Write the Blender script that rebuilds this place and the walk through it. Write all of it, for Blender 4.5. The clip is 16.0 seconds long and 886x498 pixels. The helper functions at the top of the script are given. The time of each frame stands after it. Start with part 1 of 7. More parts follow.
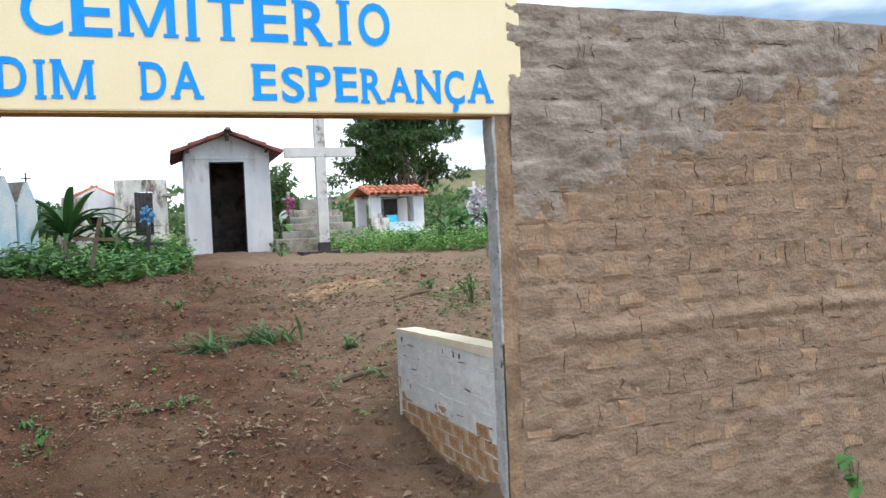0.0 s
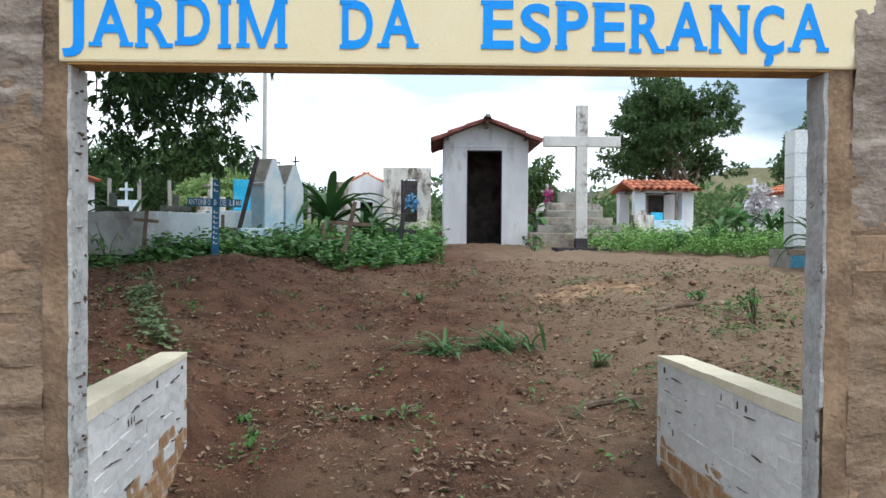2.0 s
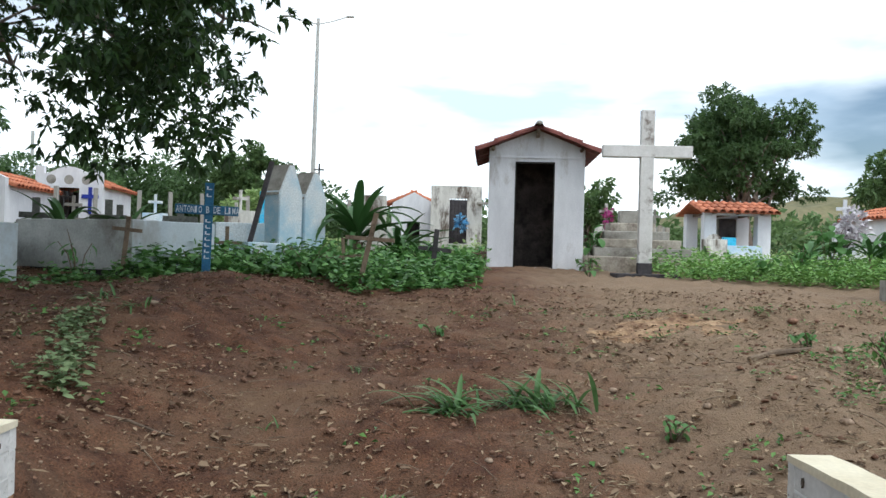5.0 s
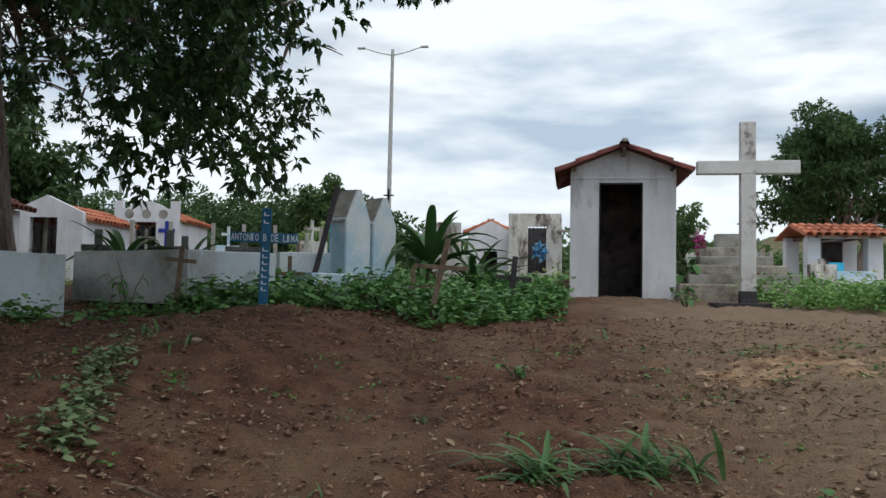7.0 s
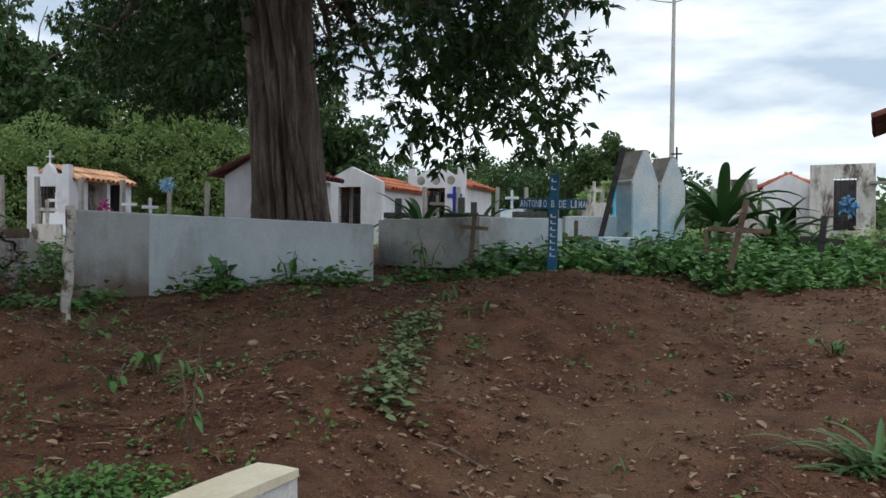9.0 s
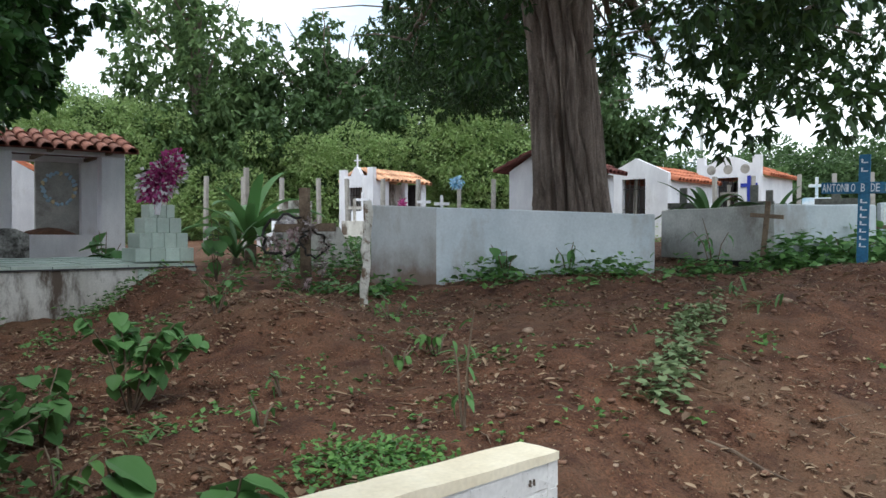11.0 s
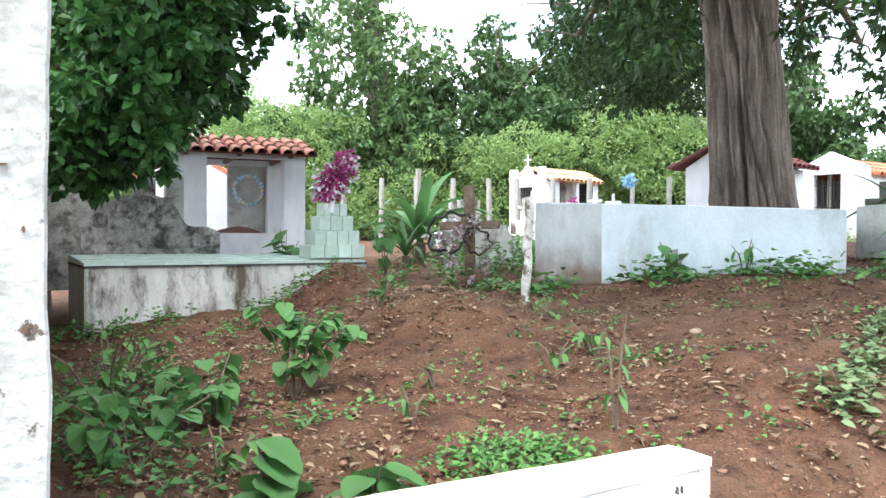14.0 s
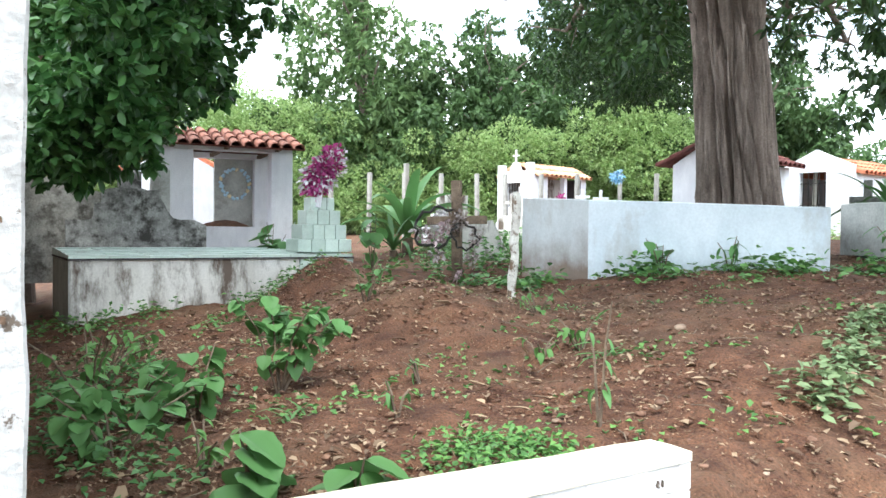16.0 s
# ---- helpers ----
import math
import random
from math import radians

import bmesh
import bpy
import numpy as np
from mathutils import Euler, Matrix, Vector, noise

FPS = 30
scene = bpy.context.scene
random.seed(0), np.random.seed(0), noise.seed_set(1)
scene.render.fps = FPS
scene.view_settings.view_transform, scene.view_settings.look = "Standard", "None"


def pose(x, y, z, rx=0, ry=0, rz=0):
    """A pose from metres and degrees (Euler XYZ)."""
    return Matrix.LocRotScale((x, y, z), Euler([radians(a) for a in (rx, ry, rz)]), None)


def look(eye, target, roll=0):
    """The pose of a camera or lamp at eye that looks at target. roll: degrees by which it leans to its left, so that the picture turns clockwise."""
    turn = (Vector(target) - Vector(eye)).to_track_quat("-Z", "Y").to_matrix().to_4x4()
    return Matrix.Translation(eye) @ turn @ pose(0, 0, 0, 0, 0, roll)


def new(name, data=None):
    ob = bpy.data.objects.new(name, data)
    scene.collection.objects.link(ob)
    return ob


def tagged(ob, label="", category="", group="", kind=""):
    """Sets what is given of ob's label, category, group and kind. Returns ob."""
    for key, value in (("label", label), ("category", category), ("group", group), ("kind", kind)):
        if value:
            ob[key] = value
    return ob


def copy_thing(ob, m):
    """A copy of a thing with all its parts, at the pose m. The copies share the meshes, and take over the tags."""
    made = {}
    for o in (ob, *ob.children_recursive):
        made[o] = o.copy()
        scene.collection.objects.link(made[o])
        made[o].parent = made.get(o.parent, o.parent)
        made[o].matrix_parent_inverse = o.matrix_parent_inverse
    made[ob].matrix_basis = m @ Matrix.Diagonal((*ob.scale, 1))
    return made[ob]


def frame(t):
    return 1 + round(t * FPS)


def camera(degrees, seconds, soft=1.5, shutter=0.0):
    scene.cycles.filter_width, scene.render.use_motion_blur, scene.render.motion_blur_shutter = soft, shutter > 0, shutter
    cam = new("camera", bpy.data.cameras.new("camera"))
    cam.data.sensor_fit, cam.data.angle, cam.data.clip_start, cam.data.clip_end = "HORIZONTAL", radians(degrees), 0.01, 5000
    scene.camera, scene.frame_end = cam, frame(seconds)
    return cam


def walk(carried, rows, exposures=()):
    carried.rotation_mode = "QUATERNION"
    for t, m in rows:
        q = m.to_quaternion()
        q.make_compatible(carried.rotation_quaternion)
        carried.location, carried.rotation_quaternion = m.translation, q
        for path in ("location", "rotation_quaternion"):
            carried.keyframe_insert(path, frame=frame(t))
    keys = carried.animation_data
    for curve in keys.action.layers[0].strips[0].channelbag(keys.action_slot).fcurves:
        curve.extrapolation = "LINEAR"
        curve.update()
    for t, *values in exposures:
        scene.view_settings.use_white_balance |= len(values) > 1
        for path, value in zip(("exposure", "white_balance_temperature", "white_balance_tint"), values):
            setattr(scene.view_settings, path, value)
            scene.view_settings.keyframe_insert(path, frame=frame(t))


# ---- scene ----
cam = camera(58.4, 16.0)
PATH = [
    (0, (0.02, -0.056, 1.522), (0.686, 1.83, 1.486), -2.6),
    (0.5, (0.098, 0.209, 1.516), (0.584, 2.149, 1.521), -2.7),
    (1, (0.151, 0.484, 1.527), (0.476, 2.457, 1.527), -3.1),
    (1.5, (0.29, 0.725, 1.55), (0.371, 2.723, 1.536), -2.6),
    (2, (0.294, 1.009, 1.546), (0.324, 3.009, 1.508), 0.4),
    (2.5, (0.252, 1.371, 1.562), (0.252, 3.37, 1.499), 0.0),
    (3, (0.354, 1.651, 1.552), (0.169, 3.642, 1.512), 0.2),
    (3.5, (0.436, 1.906, 1.508), (0.296, 3.899, 1.42), 0.7),
    (4, (0.436, 2.256, 1.515), (0.332, 4.253, 1.479), 1.5),
    (4.2, (0.457, 2.373, 1.524), (0.326, 4.369, 1.526), 1.6),
    (6.3, (0.713, 3.614, 1.403), (0.629, 5.612, 1.43), 1.6),
    (6.5, (0.658, 3.693, 1.419), (0.541, 5.689, 1.447), 1.7),
    (7, (0.527, 3.811, 1.468), (0.214, 5.783, 1.563), 1.0),
    (7.5, (0.476, 3.857, 1.487), (-0.005, 5.798, 1.52), 1.1),
    (8, (0.443, 3.855, 1.526), (-0.152, 5.764, 1.535), 0.9),
    (8.5, (0.427, 3.839, 1.537), (-0.371, 5.673, 1.525), 0.5),
    (9, (0.412, 3.82, 1.537), (-0.553, 5.571, 1.519), 0.5),
    (9.5, (0.403, 3.798, 1.538), (-0.681, 5.478, 1.508), 0.5),
    (10, (0.437, 3.795, 1.535), (-0.796, 5.37, 1.488), 0.4),
    (12.3, (0.445, 4.072, 1.432), (-1.275, 5.091, 1.396), 0.4),
    (12.5, (0.429, 4.065, 1.435), (-1.303, 5.064, 1.386), 0.5),
    (13, (0.415, 4.092, 1.428), (-1.339, 5.052, 1.386), 0.5),
    (13.5, (0.412, 4.085, 1.426), (-1.352, 5.027, 1.391), 0.2),
    (14, (0.434, 4.045, 1.444), (-1.329, 4.99, 1.414), 0.2),
    (14.5, (0.445, 4.034, 1.435), (-1.307, 4.999, 1.407), 0.4),
    (15, (0.433, 4.056, 1.438), (-1.324, 5.01, 1.413), 0.5),
    (15.5, (0.423, 4.072, 1.428), (-1.33, 5.035, 1.396), 0.6),
    (16, (0.44, 4.056, 1.441), (-1.308, 5.027, 1.399), 0.6),
]
EXPOSURES = [(0, 0.42, 6000, 6), (1.5, 0.2, 5980, 6), (2.5, 0.2, 6000, 4), (4, 0.22, 6080, 4), (6.3, -0.15, 6100, 5), (7, -0.56, 6150, 6), (9.5, -0.3, 6150, 6), (10.2, 0.02, 6100, 6), (12.3, 1.12, 6050, 4), (13, 1.6, 6050, 4), (14, 1.84, 6050, 4), (16, 1.84, 6050, 4)]
walk(cam, [(t, look(eye, target, roll)) for t, eye, target, roll in PATH], EXPOSURES)

# ---- world, sun ----
world = bpy.data.worlds.new("sky")
scene.world = world
world.use_nodes = True
wn, wl = world.node_tree.nodes, world.node_tree.links
wn.clear()
w_out = wn.new("ShaderNodeOutputWorld")
w_bg = wn.new("ShaderNodeBackground")
w_sky = wn.new("ShaderNodeTexSky")
w_sky.sky_type, w_sky.sun_disc = "NISHITA", False
w_sky.sun_elevation, w_sky.sun_rotation = radians(62), radians(115)
w_sky.air_density, w_sky.dust_density = 1.0, 1.5
w_co = wn.new("ShaderNodeTexCoord")
w_map = wn.new("ShaderNodeMapping")
w_map.inputs["Scale"].default_value = (1.2, 1.2, 4.5)
w_map.inputs["Location"].default_value = (0.35, 0.1, 0.2)
w_noise = wn.new("ShaderNodeTexNoise")
w_noise.inputs["Scale"].default_value, w_noise.inputs["Detail"].default_value = 1.6, 6.0
w_ramp = wn.new("ShaderNodeValToRGB")
w_ramp.color_ramp.elements[0].position, w_ramp.color_ramp.elements[1].position = 0.3, 0.5
w_tone = wn.new("ShaderNodeTexNoise")
w_tone.inputs["Scale"].default_value, w_tone.inputs["Detail"].default_value = 2.6, 5.0
w_grey = wn.new("ShaderNodeValToRGB")
w_grey.color_ramp.elements[0].position, w_grey.color_ramp.elements[1].position = 0.36, 0.54
w_grey.color_ramp.elements[0].color = (7.6, 8.9, 10.6, 1)
w_grey.color_ramp.elements[1].color = (15.0, 15.2, 15.5, 1)
w_mix = wn.new("ShaderNodeMix")
w_mix.data_type = "RGBA"
wl.new(w_co.outputs["Generated"], w_map.inputs["Vector"])
wl.new(w_map.outputs["Vector"], w_noise.inputs["Vector"])
wl.new(w_map.outputs["Vector"], w_tone.inputs["Vector"])
wl.new(w_noise.outputs["Fac"], w_ramp.inputs["Fac"])
wl.new(w_tone.outputs["Fac"], w_grey.inputs["Fac"])
wl.new(w_ramp.outputs["Color"], w_mix.inputs["Factor"])
wl.new(w_sky.outputs["Color"], w_mix.inputs["A"])
wl.new(w_grey.outputs["Color"], w_mix.inputs["B"])
wl.new(w_mix.outputs["Result"], w_bg.inputs["Color"])
w_bg.inputs["Strength"].default_value = 0.1
wl.new(w_bg.outputs["Background"], w_out.inputs["Surface"])
sun = new("sun", bpy.data.lights.new("sun", "SUN"))
sun.data.energy, sun.data.angle, sun.data.color = 1.5, radians(25), (1.0, 0.96, 0.9)
sun.matrix_world = look((0, 0, 40), (-12, 16, 0))

# ---- materials ----
def mat(name, a, b, scale=6.0, rough=0.85, bump=0.3, stain=None, stain_scale=1.2, stain_at=(0.5, 0.7), fine=60.0, metal=0.0, dist=0.01, vary=0.0, spec=0.3, grain=0.2, stretch=1.0):
    """Two colours in a broad noise, a fine grain in value and relief, and stains of a third colour."""
    m = bpy.data.materials.new(name)
    m.use_nodes = True
    n, l = m.node_tree.nodes, m.node_tree.links
    p = n["Principled BSDF"]
    p.inputs["Roughness"].default_value, p.inputs["Metallic"].default_value = rough, metal
    p.inputs["Specular IOR Level"].default_value = spec
    co = n.new("ShaderNodeTexCoord")
    n1 = n.new("ShaderNodeTexNoise")
    n1.inputs["Scale"].default_value, n1.inputs["Detail"].default_value = scale, 8.0
    n1.inputs["Roughness"].default_value = 0.65
    st = n.new("ShaderNodeMapping")
    st.inputs["Scale"].default_value = (1, 1, stretch)
    l.new(co.outputs["Object"], st.inputs["Vector"])
    l.new(st.outputs["Vector"], n1.inputs["Vector"])
    r1 = n.new("ShaderNodeValToRGB")
    r1.color_ramp.elements[0].position, r1.color_ramp.elements[1].position = 0.36, 0.64
    r1.color_ramp.elements[0].color, r1.color_ramp.elements[1].color = (*a, 1), (*b, 1)
    l.new(n1.outputs["Fac"], r1.inputs["Fac"])
    n2 = n.new("ShaderNodeTexNoise")
    n2.inputs["Scale"].default_value, n2.inputs["Detail"].default_value = fine, 4.0
    l.new(co.outputs["Object"], n2.inputs["Vector"])
    r2 = n.new("ShaderNodeMapRange")
    r2.inputs["From Min"].default_value, r2.inputs["From Max"].default_value = 0.3, 0.7
    r2.inputs["To Min"].default_value, r2.inputs["To Max"].default_value = 1 - grain, 1 + grain
    l.new(n2.outputs["Fac"], r2.inputs["Value"])
    mul = n.new("ShaderNodeMix")
    mul.data_type, mul.blend_type = "RGBA", "MULTIPLY"
    mul.inputs["Factor"].default_value = 1.0
    l.new(r1.outputs["Color"], mul.inputs["A"])
    l.new(r2.outputs["Result"], mul.inputs["B"])
    col = mul.outputs["Result"]
    if stain:
        n3 = n.new("ShaderNodeTexNoise")
        n3.inputs["Scale"].default_value, n3.inputs["Detail"].default_value = stain_scale, 9.0
        n3.inputs["Roughness"].default_value = 0.7
        mp = n.new("ShaderNodeMapping")
        mp.inputs["Location"].default_value = (3.1, 7.7, 1.3)
        l.new(st.outputs["Vector"], mp.inputs["Vector"])
        l.new(mp.outputs["Vector"], n3.inputs["Vector"])
        r3 = n.new("ShaderNodeMapRange")
        r3.inputs["From Min"].default_value, r3.inputs["From Max"].default_value = stain_at
        l.new(n3.outputs["Fac"], r3.inputs["Value"])
        mx = n.new("ShaderNodeMix")
        mx.data_type = "RGBA"
        l.new(r3.outputs["Result"], mx.inputs["Factor"])
        l.new(col, mx.inputs["A"])
        mx.inputs["B"].default_value = (*stain, 1)
        col = mx.outputs["Result"]
    if vary:
        oi = n.new("ShaderNodeObjectInfo")
        gi = n.new("ShaderNodeNewGeometry")
        ad = n.new("ShaderNodeMath")
        l.new(oi.outputs["Random"], ad.inputs[0])
        l.new(gi.outputs["Random Per Island"], ad.inputs[1])
        fr = n.new("ShaderNodeMath")
        fr.operation = "FRACT"
        l.new(ad.outputs[0], fr.inputs[0])
        r4 = n.new("ShaderNodeMapRange")
        r4.inputs["To Min"].default_value, r4.inputs["To Max"].default_value = 1 - vary, 1 + vary
        l.new(fr.outputs[0], r4.inputs["Value"])
        m4 = n.new("ShaderNodeMix")
        m4.data_type, m4.blend_type = "RGBA", "MULTIPLY"
        m4.inputs["Factor"].default_value = 1.0
        l.new(col, m4.inputs["A"])
        l.new(r4.outputs["Result"], m4.inputs["B"])
        col = m4.outputs["Result"]
    l.new(col, p.inputs["Base Color"])
    if bump:
        bp = n.new("ShaderNodeBump")
        bp.inputs["Strength"].default_value, bp.inputs["Distance"].default_value = bump, dist
        mb = n.new("ShaderNodeMath")
        mb.inputs[1].default_value = 0.4
        mb.operation = "MULTIPLY_ADD"
        l.new(n2.outputs["Fac"], mb.inputs[0])
        l.new(n1.outputs["Fac"], mb.inputs[2])
        l.new(mb.outputs[0], bp.inputs["Height"])
        l.new(bp.outputs["Normal"], p.inputs["Normal"])
    return m


def leaf_mat(name, a, b, rough=0.5, trans=0.25):
    """Leaves, each with its own shade of green, letting some light through."""
    m = bpy.data.materials.new(name)
    m.use_nodes = True
    n, l = m.node_tree.nodes, m.node_tree.links
    p = n["Principled BSDF"]
    p.inputs["Roughness"].default_value = rough
    p.inputs["Specular IOR Level"].default_value = 0.35
    g = n.new("ShaderNodeNewGeometry")
    r = n.new("ShaderNodeValToRGB")
    r.color_ramp.elements[0].color, r.color_ramp.elements[1].color = (*a, 1), (*b, 1)
    l.new(g.outputs["Random Per Island"], r.inputs["Fac"])
    l.new(r.outputs["Color"], p.inputs["Base Color"])
    tr = n.new("ShaderNodeBsdfTranslucent")
    l.new(r.outputs["Color"], tr.inputs["Color"])
    mx = n.new("ShaderNodeMixShader")
    mx.inputs["Fac"].default_value = trans
    l.new(p.outputs["BSDF"], mx.inputs[1])
    l.new(tr.outputs["BSDF"], mx.inputs[2])
    l.new(mx.outputs["Shader"], n["Material Output"].inputs["Surface"])
    return m


M_SOIL = mat("red_soil", (0.064, 0.027, 0.016), (0.155, 0.073, 0.041), 4.0, 0.95, 1.0, (0.19, 0.118, 0.072), 0.55, (0.48, 0.75), 80, dist=0.05, grain=0.5)
M_ADOBE = mat("mud_brick", (0.25, 0.162, 0.1), (0.34, 0.23, 0.148), 5, 0.95, 0.7, (0.23, 0.155, 0.105), 1.4, (0.5, 0.8), 45, dist=0.03, vary=0.1, grain=0.14, stretch=2.0)
M_MORTAR = mat("mud_mortar", (0.21, 0.147, 0.098), (0.31, 0.222, 0.153), 6, 0.95, 0.9, (0.185, 0.135, 0.098), 1.4, (0.5, 0.8), 50, dist=0.03, grain=0.14, stretch=2.0)
M_CEMENT = mat("grey_cement", (0.23, 0.185, 0.15), (0.36, 0.3, 0.255), 5, 0.95, 0.7, (0.15, 0.115, 0.09), 2.0, (0.5, 0.7), 40, dist=0.04, grain=0.14, stretch=2.0)
M_CREAM = mat("cream_paint", (0.8, 0.68, 0.42), (0.85, 0.74, 0.5), 1.2, 0.7, 0.06, (0.7, 0.57, 0.34), 2.5, (0.6, 0.9), 90, grain=0.03)
M_BLUE = mat("blue_paint", (0.015, 0.27, 0.85), (0.02, 0.32, 0.9), 5, 0.6, 0.0, grain=0.04)
M_WASH = mat("whitewashed_brick", (0.56, 0.55, 0.54), (0.74, 0.73, 0.72), 4, 0.9, 0.3, (0.07, 0.06, 0.055), 11.0, (0.65, 0.7), 50, dist=0.008, vary=0.05, grain=0.07)
M_WHITE = mat("white_limewash", (0.62, 0.62, 0.66), (0.78, 0.78, 0.81), 2.0, 0.9, 0.2, (0.42, 0.4, 0.39), 1.4, (0.58, 0.8), 50, grain=0.06, stretch=0.5)
M_HUT = mat("stained_limewash", (0.6, 0.6, 0.64), (0.78, 0.78, 0.82), 1.6, 0.9, 0.25, (0.36, 0.31, 0.28), 1.9, (0.56, 0.72), 50, grain=0.07, stretch=0.4)
M_PALE = mat("pale_blue_wash", (0.5, 0.56, 0.6), (0.64, 0.69, 0.73), 1.6, 0.85, 0.25, (0.33, 0.3, 0.27), 1.6, (0.52, 0.76), 40, grain=0.06, stretch=0.5)
M_GREYW = mat("grey_render", (0.34, 0.34, 0.32), (0.48, 0.48, 0.45), 2.5, 0.95, 0.4, (0.16, 0.14, 0.12), 1.8, (0.54, 0.74), 40, grain=0.08)
M_TILE = mat("terracotta", (0.34, 0.1, 0.055), (0.5, 0.19, 0.1), 6, 0.85, 0.5, (0.16, 0.08, 0.06), 2.5, (0.56, 0.75), 40, vary=0.25)
M_OLDTILE = mat("old_terracotta", (0.1, 0.03, 0.028), (0.19, 0.07, 0.058), 6, 0.9, 0.5, (0.07, 0.04, 0.035), 2.5, (0.52, 0.7), 40, vary=0.25)
M_PALETILE = mat("pale_terracotta", (0.5, 0.24, 0.13), (0.66, 0.4, 0.25), 6, 0.85, 0.5, (0.3, 0.17, 0.11), 2.5, (0.56, 0.75), 40, vary=0.25)
M_BARK = mat("bark", (0.13, 0.1, 0.083), (0.26, 0.208, 0.175), 9, 0.95, 0.8, (0.09, 0.065, 0.053), 4, (0.52, 0.7), 40, dist=0.03, stretch=0.15)
M_WOOD = mat("weathered_wood", (0.12, 0.085, 0.06), (0.24, 0.18, 0.13), 9, 0.9, 0.6, (0.07, 0.05, 0.04), 3, (0.5, 0.7), 60)
M_LEAF = leaf_mat("dark_leaves", (0.02, 0.045, 0.016), (0.065, 0.125, 0.035), 0.45, 0.3)
M_WEED = leaf_mat("weed_leaves", (0.06, 0.155, 0.042), (0.17, 0.33, 0.09))
M_SCRUB = leaf_mat("scrub_leaves", (0.2, 0.31, 0.1), (0.4, 0.51, 0.22), 0.5, 0.5)


def overlay(m, colour, axis, span, patch, amount, soft=0.5):
    """A third colour that comes in along one axis over span, broken up by a noise of the given patch size."""
    n, l = m.node_tree.nodes, m.node_tree.links
    p = n["Principled BSDF"]
    old = p.inputs["Base Color"].links[0].from_socket
    co = n.new("ShaderNodeTexCoord")
    sep = n.new("ShaderNodeSeparateXYZ")
    l.new(co.outputs["Object"], sep.inputs[0])
    r = n.new("ShaderNodeMapRange")
    r.inputs["From Min"].default_value, r.inputs["From Max"].default_value = span
    l.new(sep.outputs[axis], r.inputs["Value"])
    nz = n.new("ShaderNodeTexNoise")
    nz.inputs["Scale"].default_value, nz.inputs["Detail"].default_value = 1 / patch, 8.0
    nz.inputs["Roughness"].default_value = 0.7
    l.new(co.outputs["Object"], nz.inputs["Vector"])
    add = n.new("ShaderNodeMath")
    l.new(r.outputs["Result"], add.inputs[0])
    l.new(nz.outputs["Fac"], add.inputs[1])
    k = n.new("ShaderNodeMapRange")
    k.inputs["From Min"].default_value, k.inputs["From Max"].default_value = 1.0 - soft / 2, 1.0 + soft / 2
    k.inputs["To Max"].default_value = amount
    l.new(add.outputs[0], k.inputs["Value"])
    mx = n.new("ShaderNodeMix")
    mx.data_type = "RGBA"
    l.new(k.outputs["Result"], mx.inputs["Factor"])
    l.new(old, mx.inputs["A"])
    tone = n.new("ShaderNodeMix")
    tone.data_type = "RGBA"
    tone.inputs["A"].default_value = (colour[0] * 0.62, colour[1] * 0.62, colour[2] * 0.62, 1)
    tone.inputs["B"].default_value = (colour[0] * 1.38, colour[1] * 1.38, colour[2] * 1.38, 1)
    n4 = n.new("ShaderNodeTexNoise")
    n4.inputs["Scale"].default_value, n4.inputs["Detail"].default_value = 9.0, 9.0
    n4.inputs["Roughness"].default_value = 0.75
    l.new(co.outputs["Object"], n4.inputs["Vector"])
    l.new(n4.outputs["Fac"], tone.inputs["Factor"])
    l.new(tone.outputs["Result"], mx.inputs["B"])
    l.new(mx.outputs["Result"], p.inputs["Base Color"])
    return m


# dry greyish earth on the path's sunny side, paler to carry its light, a muddy splash on old wash
overlay(M_SOIL, (0.27, 0.19, 0.125), "X", (-0.1, 2.9), 0.6, 0.8, 0.6)
# wash greyed to carry the shaded side, below it the real brown mud
M_MUDWASH = overlay(mat("muddy_wash", (0.46, 0.48, 0.49), (0.58, 0.6, 0.61), 1.6, 0.88, 0.25, (0.3, 0.26, 0.22), 1.3, (0.5, 0.75), 40, grain=0.06, stretch=0.5), (0.17, 0.105, 0.065), "Z", (1.75, 0.8), 0.45, 0.85, 0.5)
M_JAMB = mat("smooth_mud", (0.2, 0.13, 0.08), (0.32, 0.22, 0.14), 7, 0.95, 0.8, (0.15, 0.1, 0.065), 4.0, (0.48, 0.66), 50, dist=0.02)
M_OCHRE = mat("ochre_underside", (0.35, 0.2, 0.06), (0.45, 0.28, 0.1), 4, 0.9, 0.3, (0.15, 0.09, 0.05), 3.0, (0.5, 0.7), 50)
M_REVEAL = mat("chipped_white", (0.34, 0.335, 0.325), (0.5, 0.495, 0.485), 14, 0.9, 0.9, (0.12, 0.095, 0.075), 16.0, (0.6, 0.64), 60, dist=0.01, grain=0.12)
M_COPING = mat("cream_coping", (0.66, 0.58, 0.43), (0.76, 0.69, 0.54), 4, 0.9, 0.3, (0.3, 0.22, 0.14), 5.0, (0.64, 0.76), 60, grain=0.06)
M_WORN = mat("worn_whitewash", (0.4, 0.27, 0.16), (0.6, 0.5, 0.39), 5, 0.95, 0.6, (0.33, 0.18, 0.085), 7.0, (0.42, 0.58), 45, dist=0.01, vary=0.08, grain=0.1)
M_CONC = mat("grey_concrete", (0.26, 0.245, 0.22), (0.4, 0.38, 0.35), 3, 0.95, 0.4, (0.1, 0.085, 0.07), 1.7, (0.5, 0.7), 40, grain=0.1)
M_OLDCONC = mat("weathered_concrete", (0.3, 0.26, 0.22), (0.48, 0.43, 0.37), 4, 0.95, 0.4, (0.13, 0.1, 0.08), 3.0, (0.5, 0.66), 40, grain=0.12)
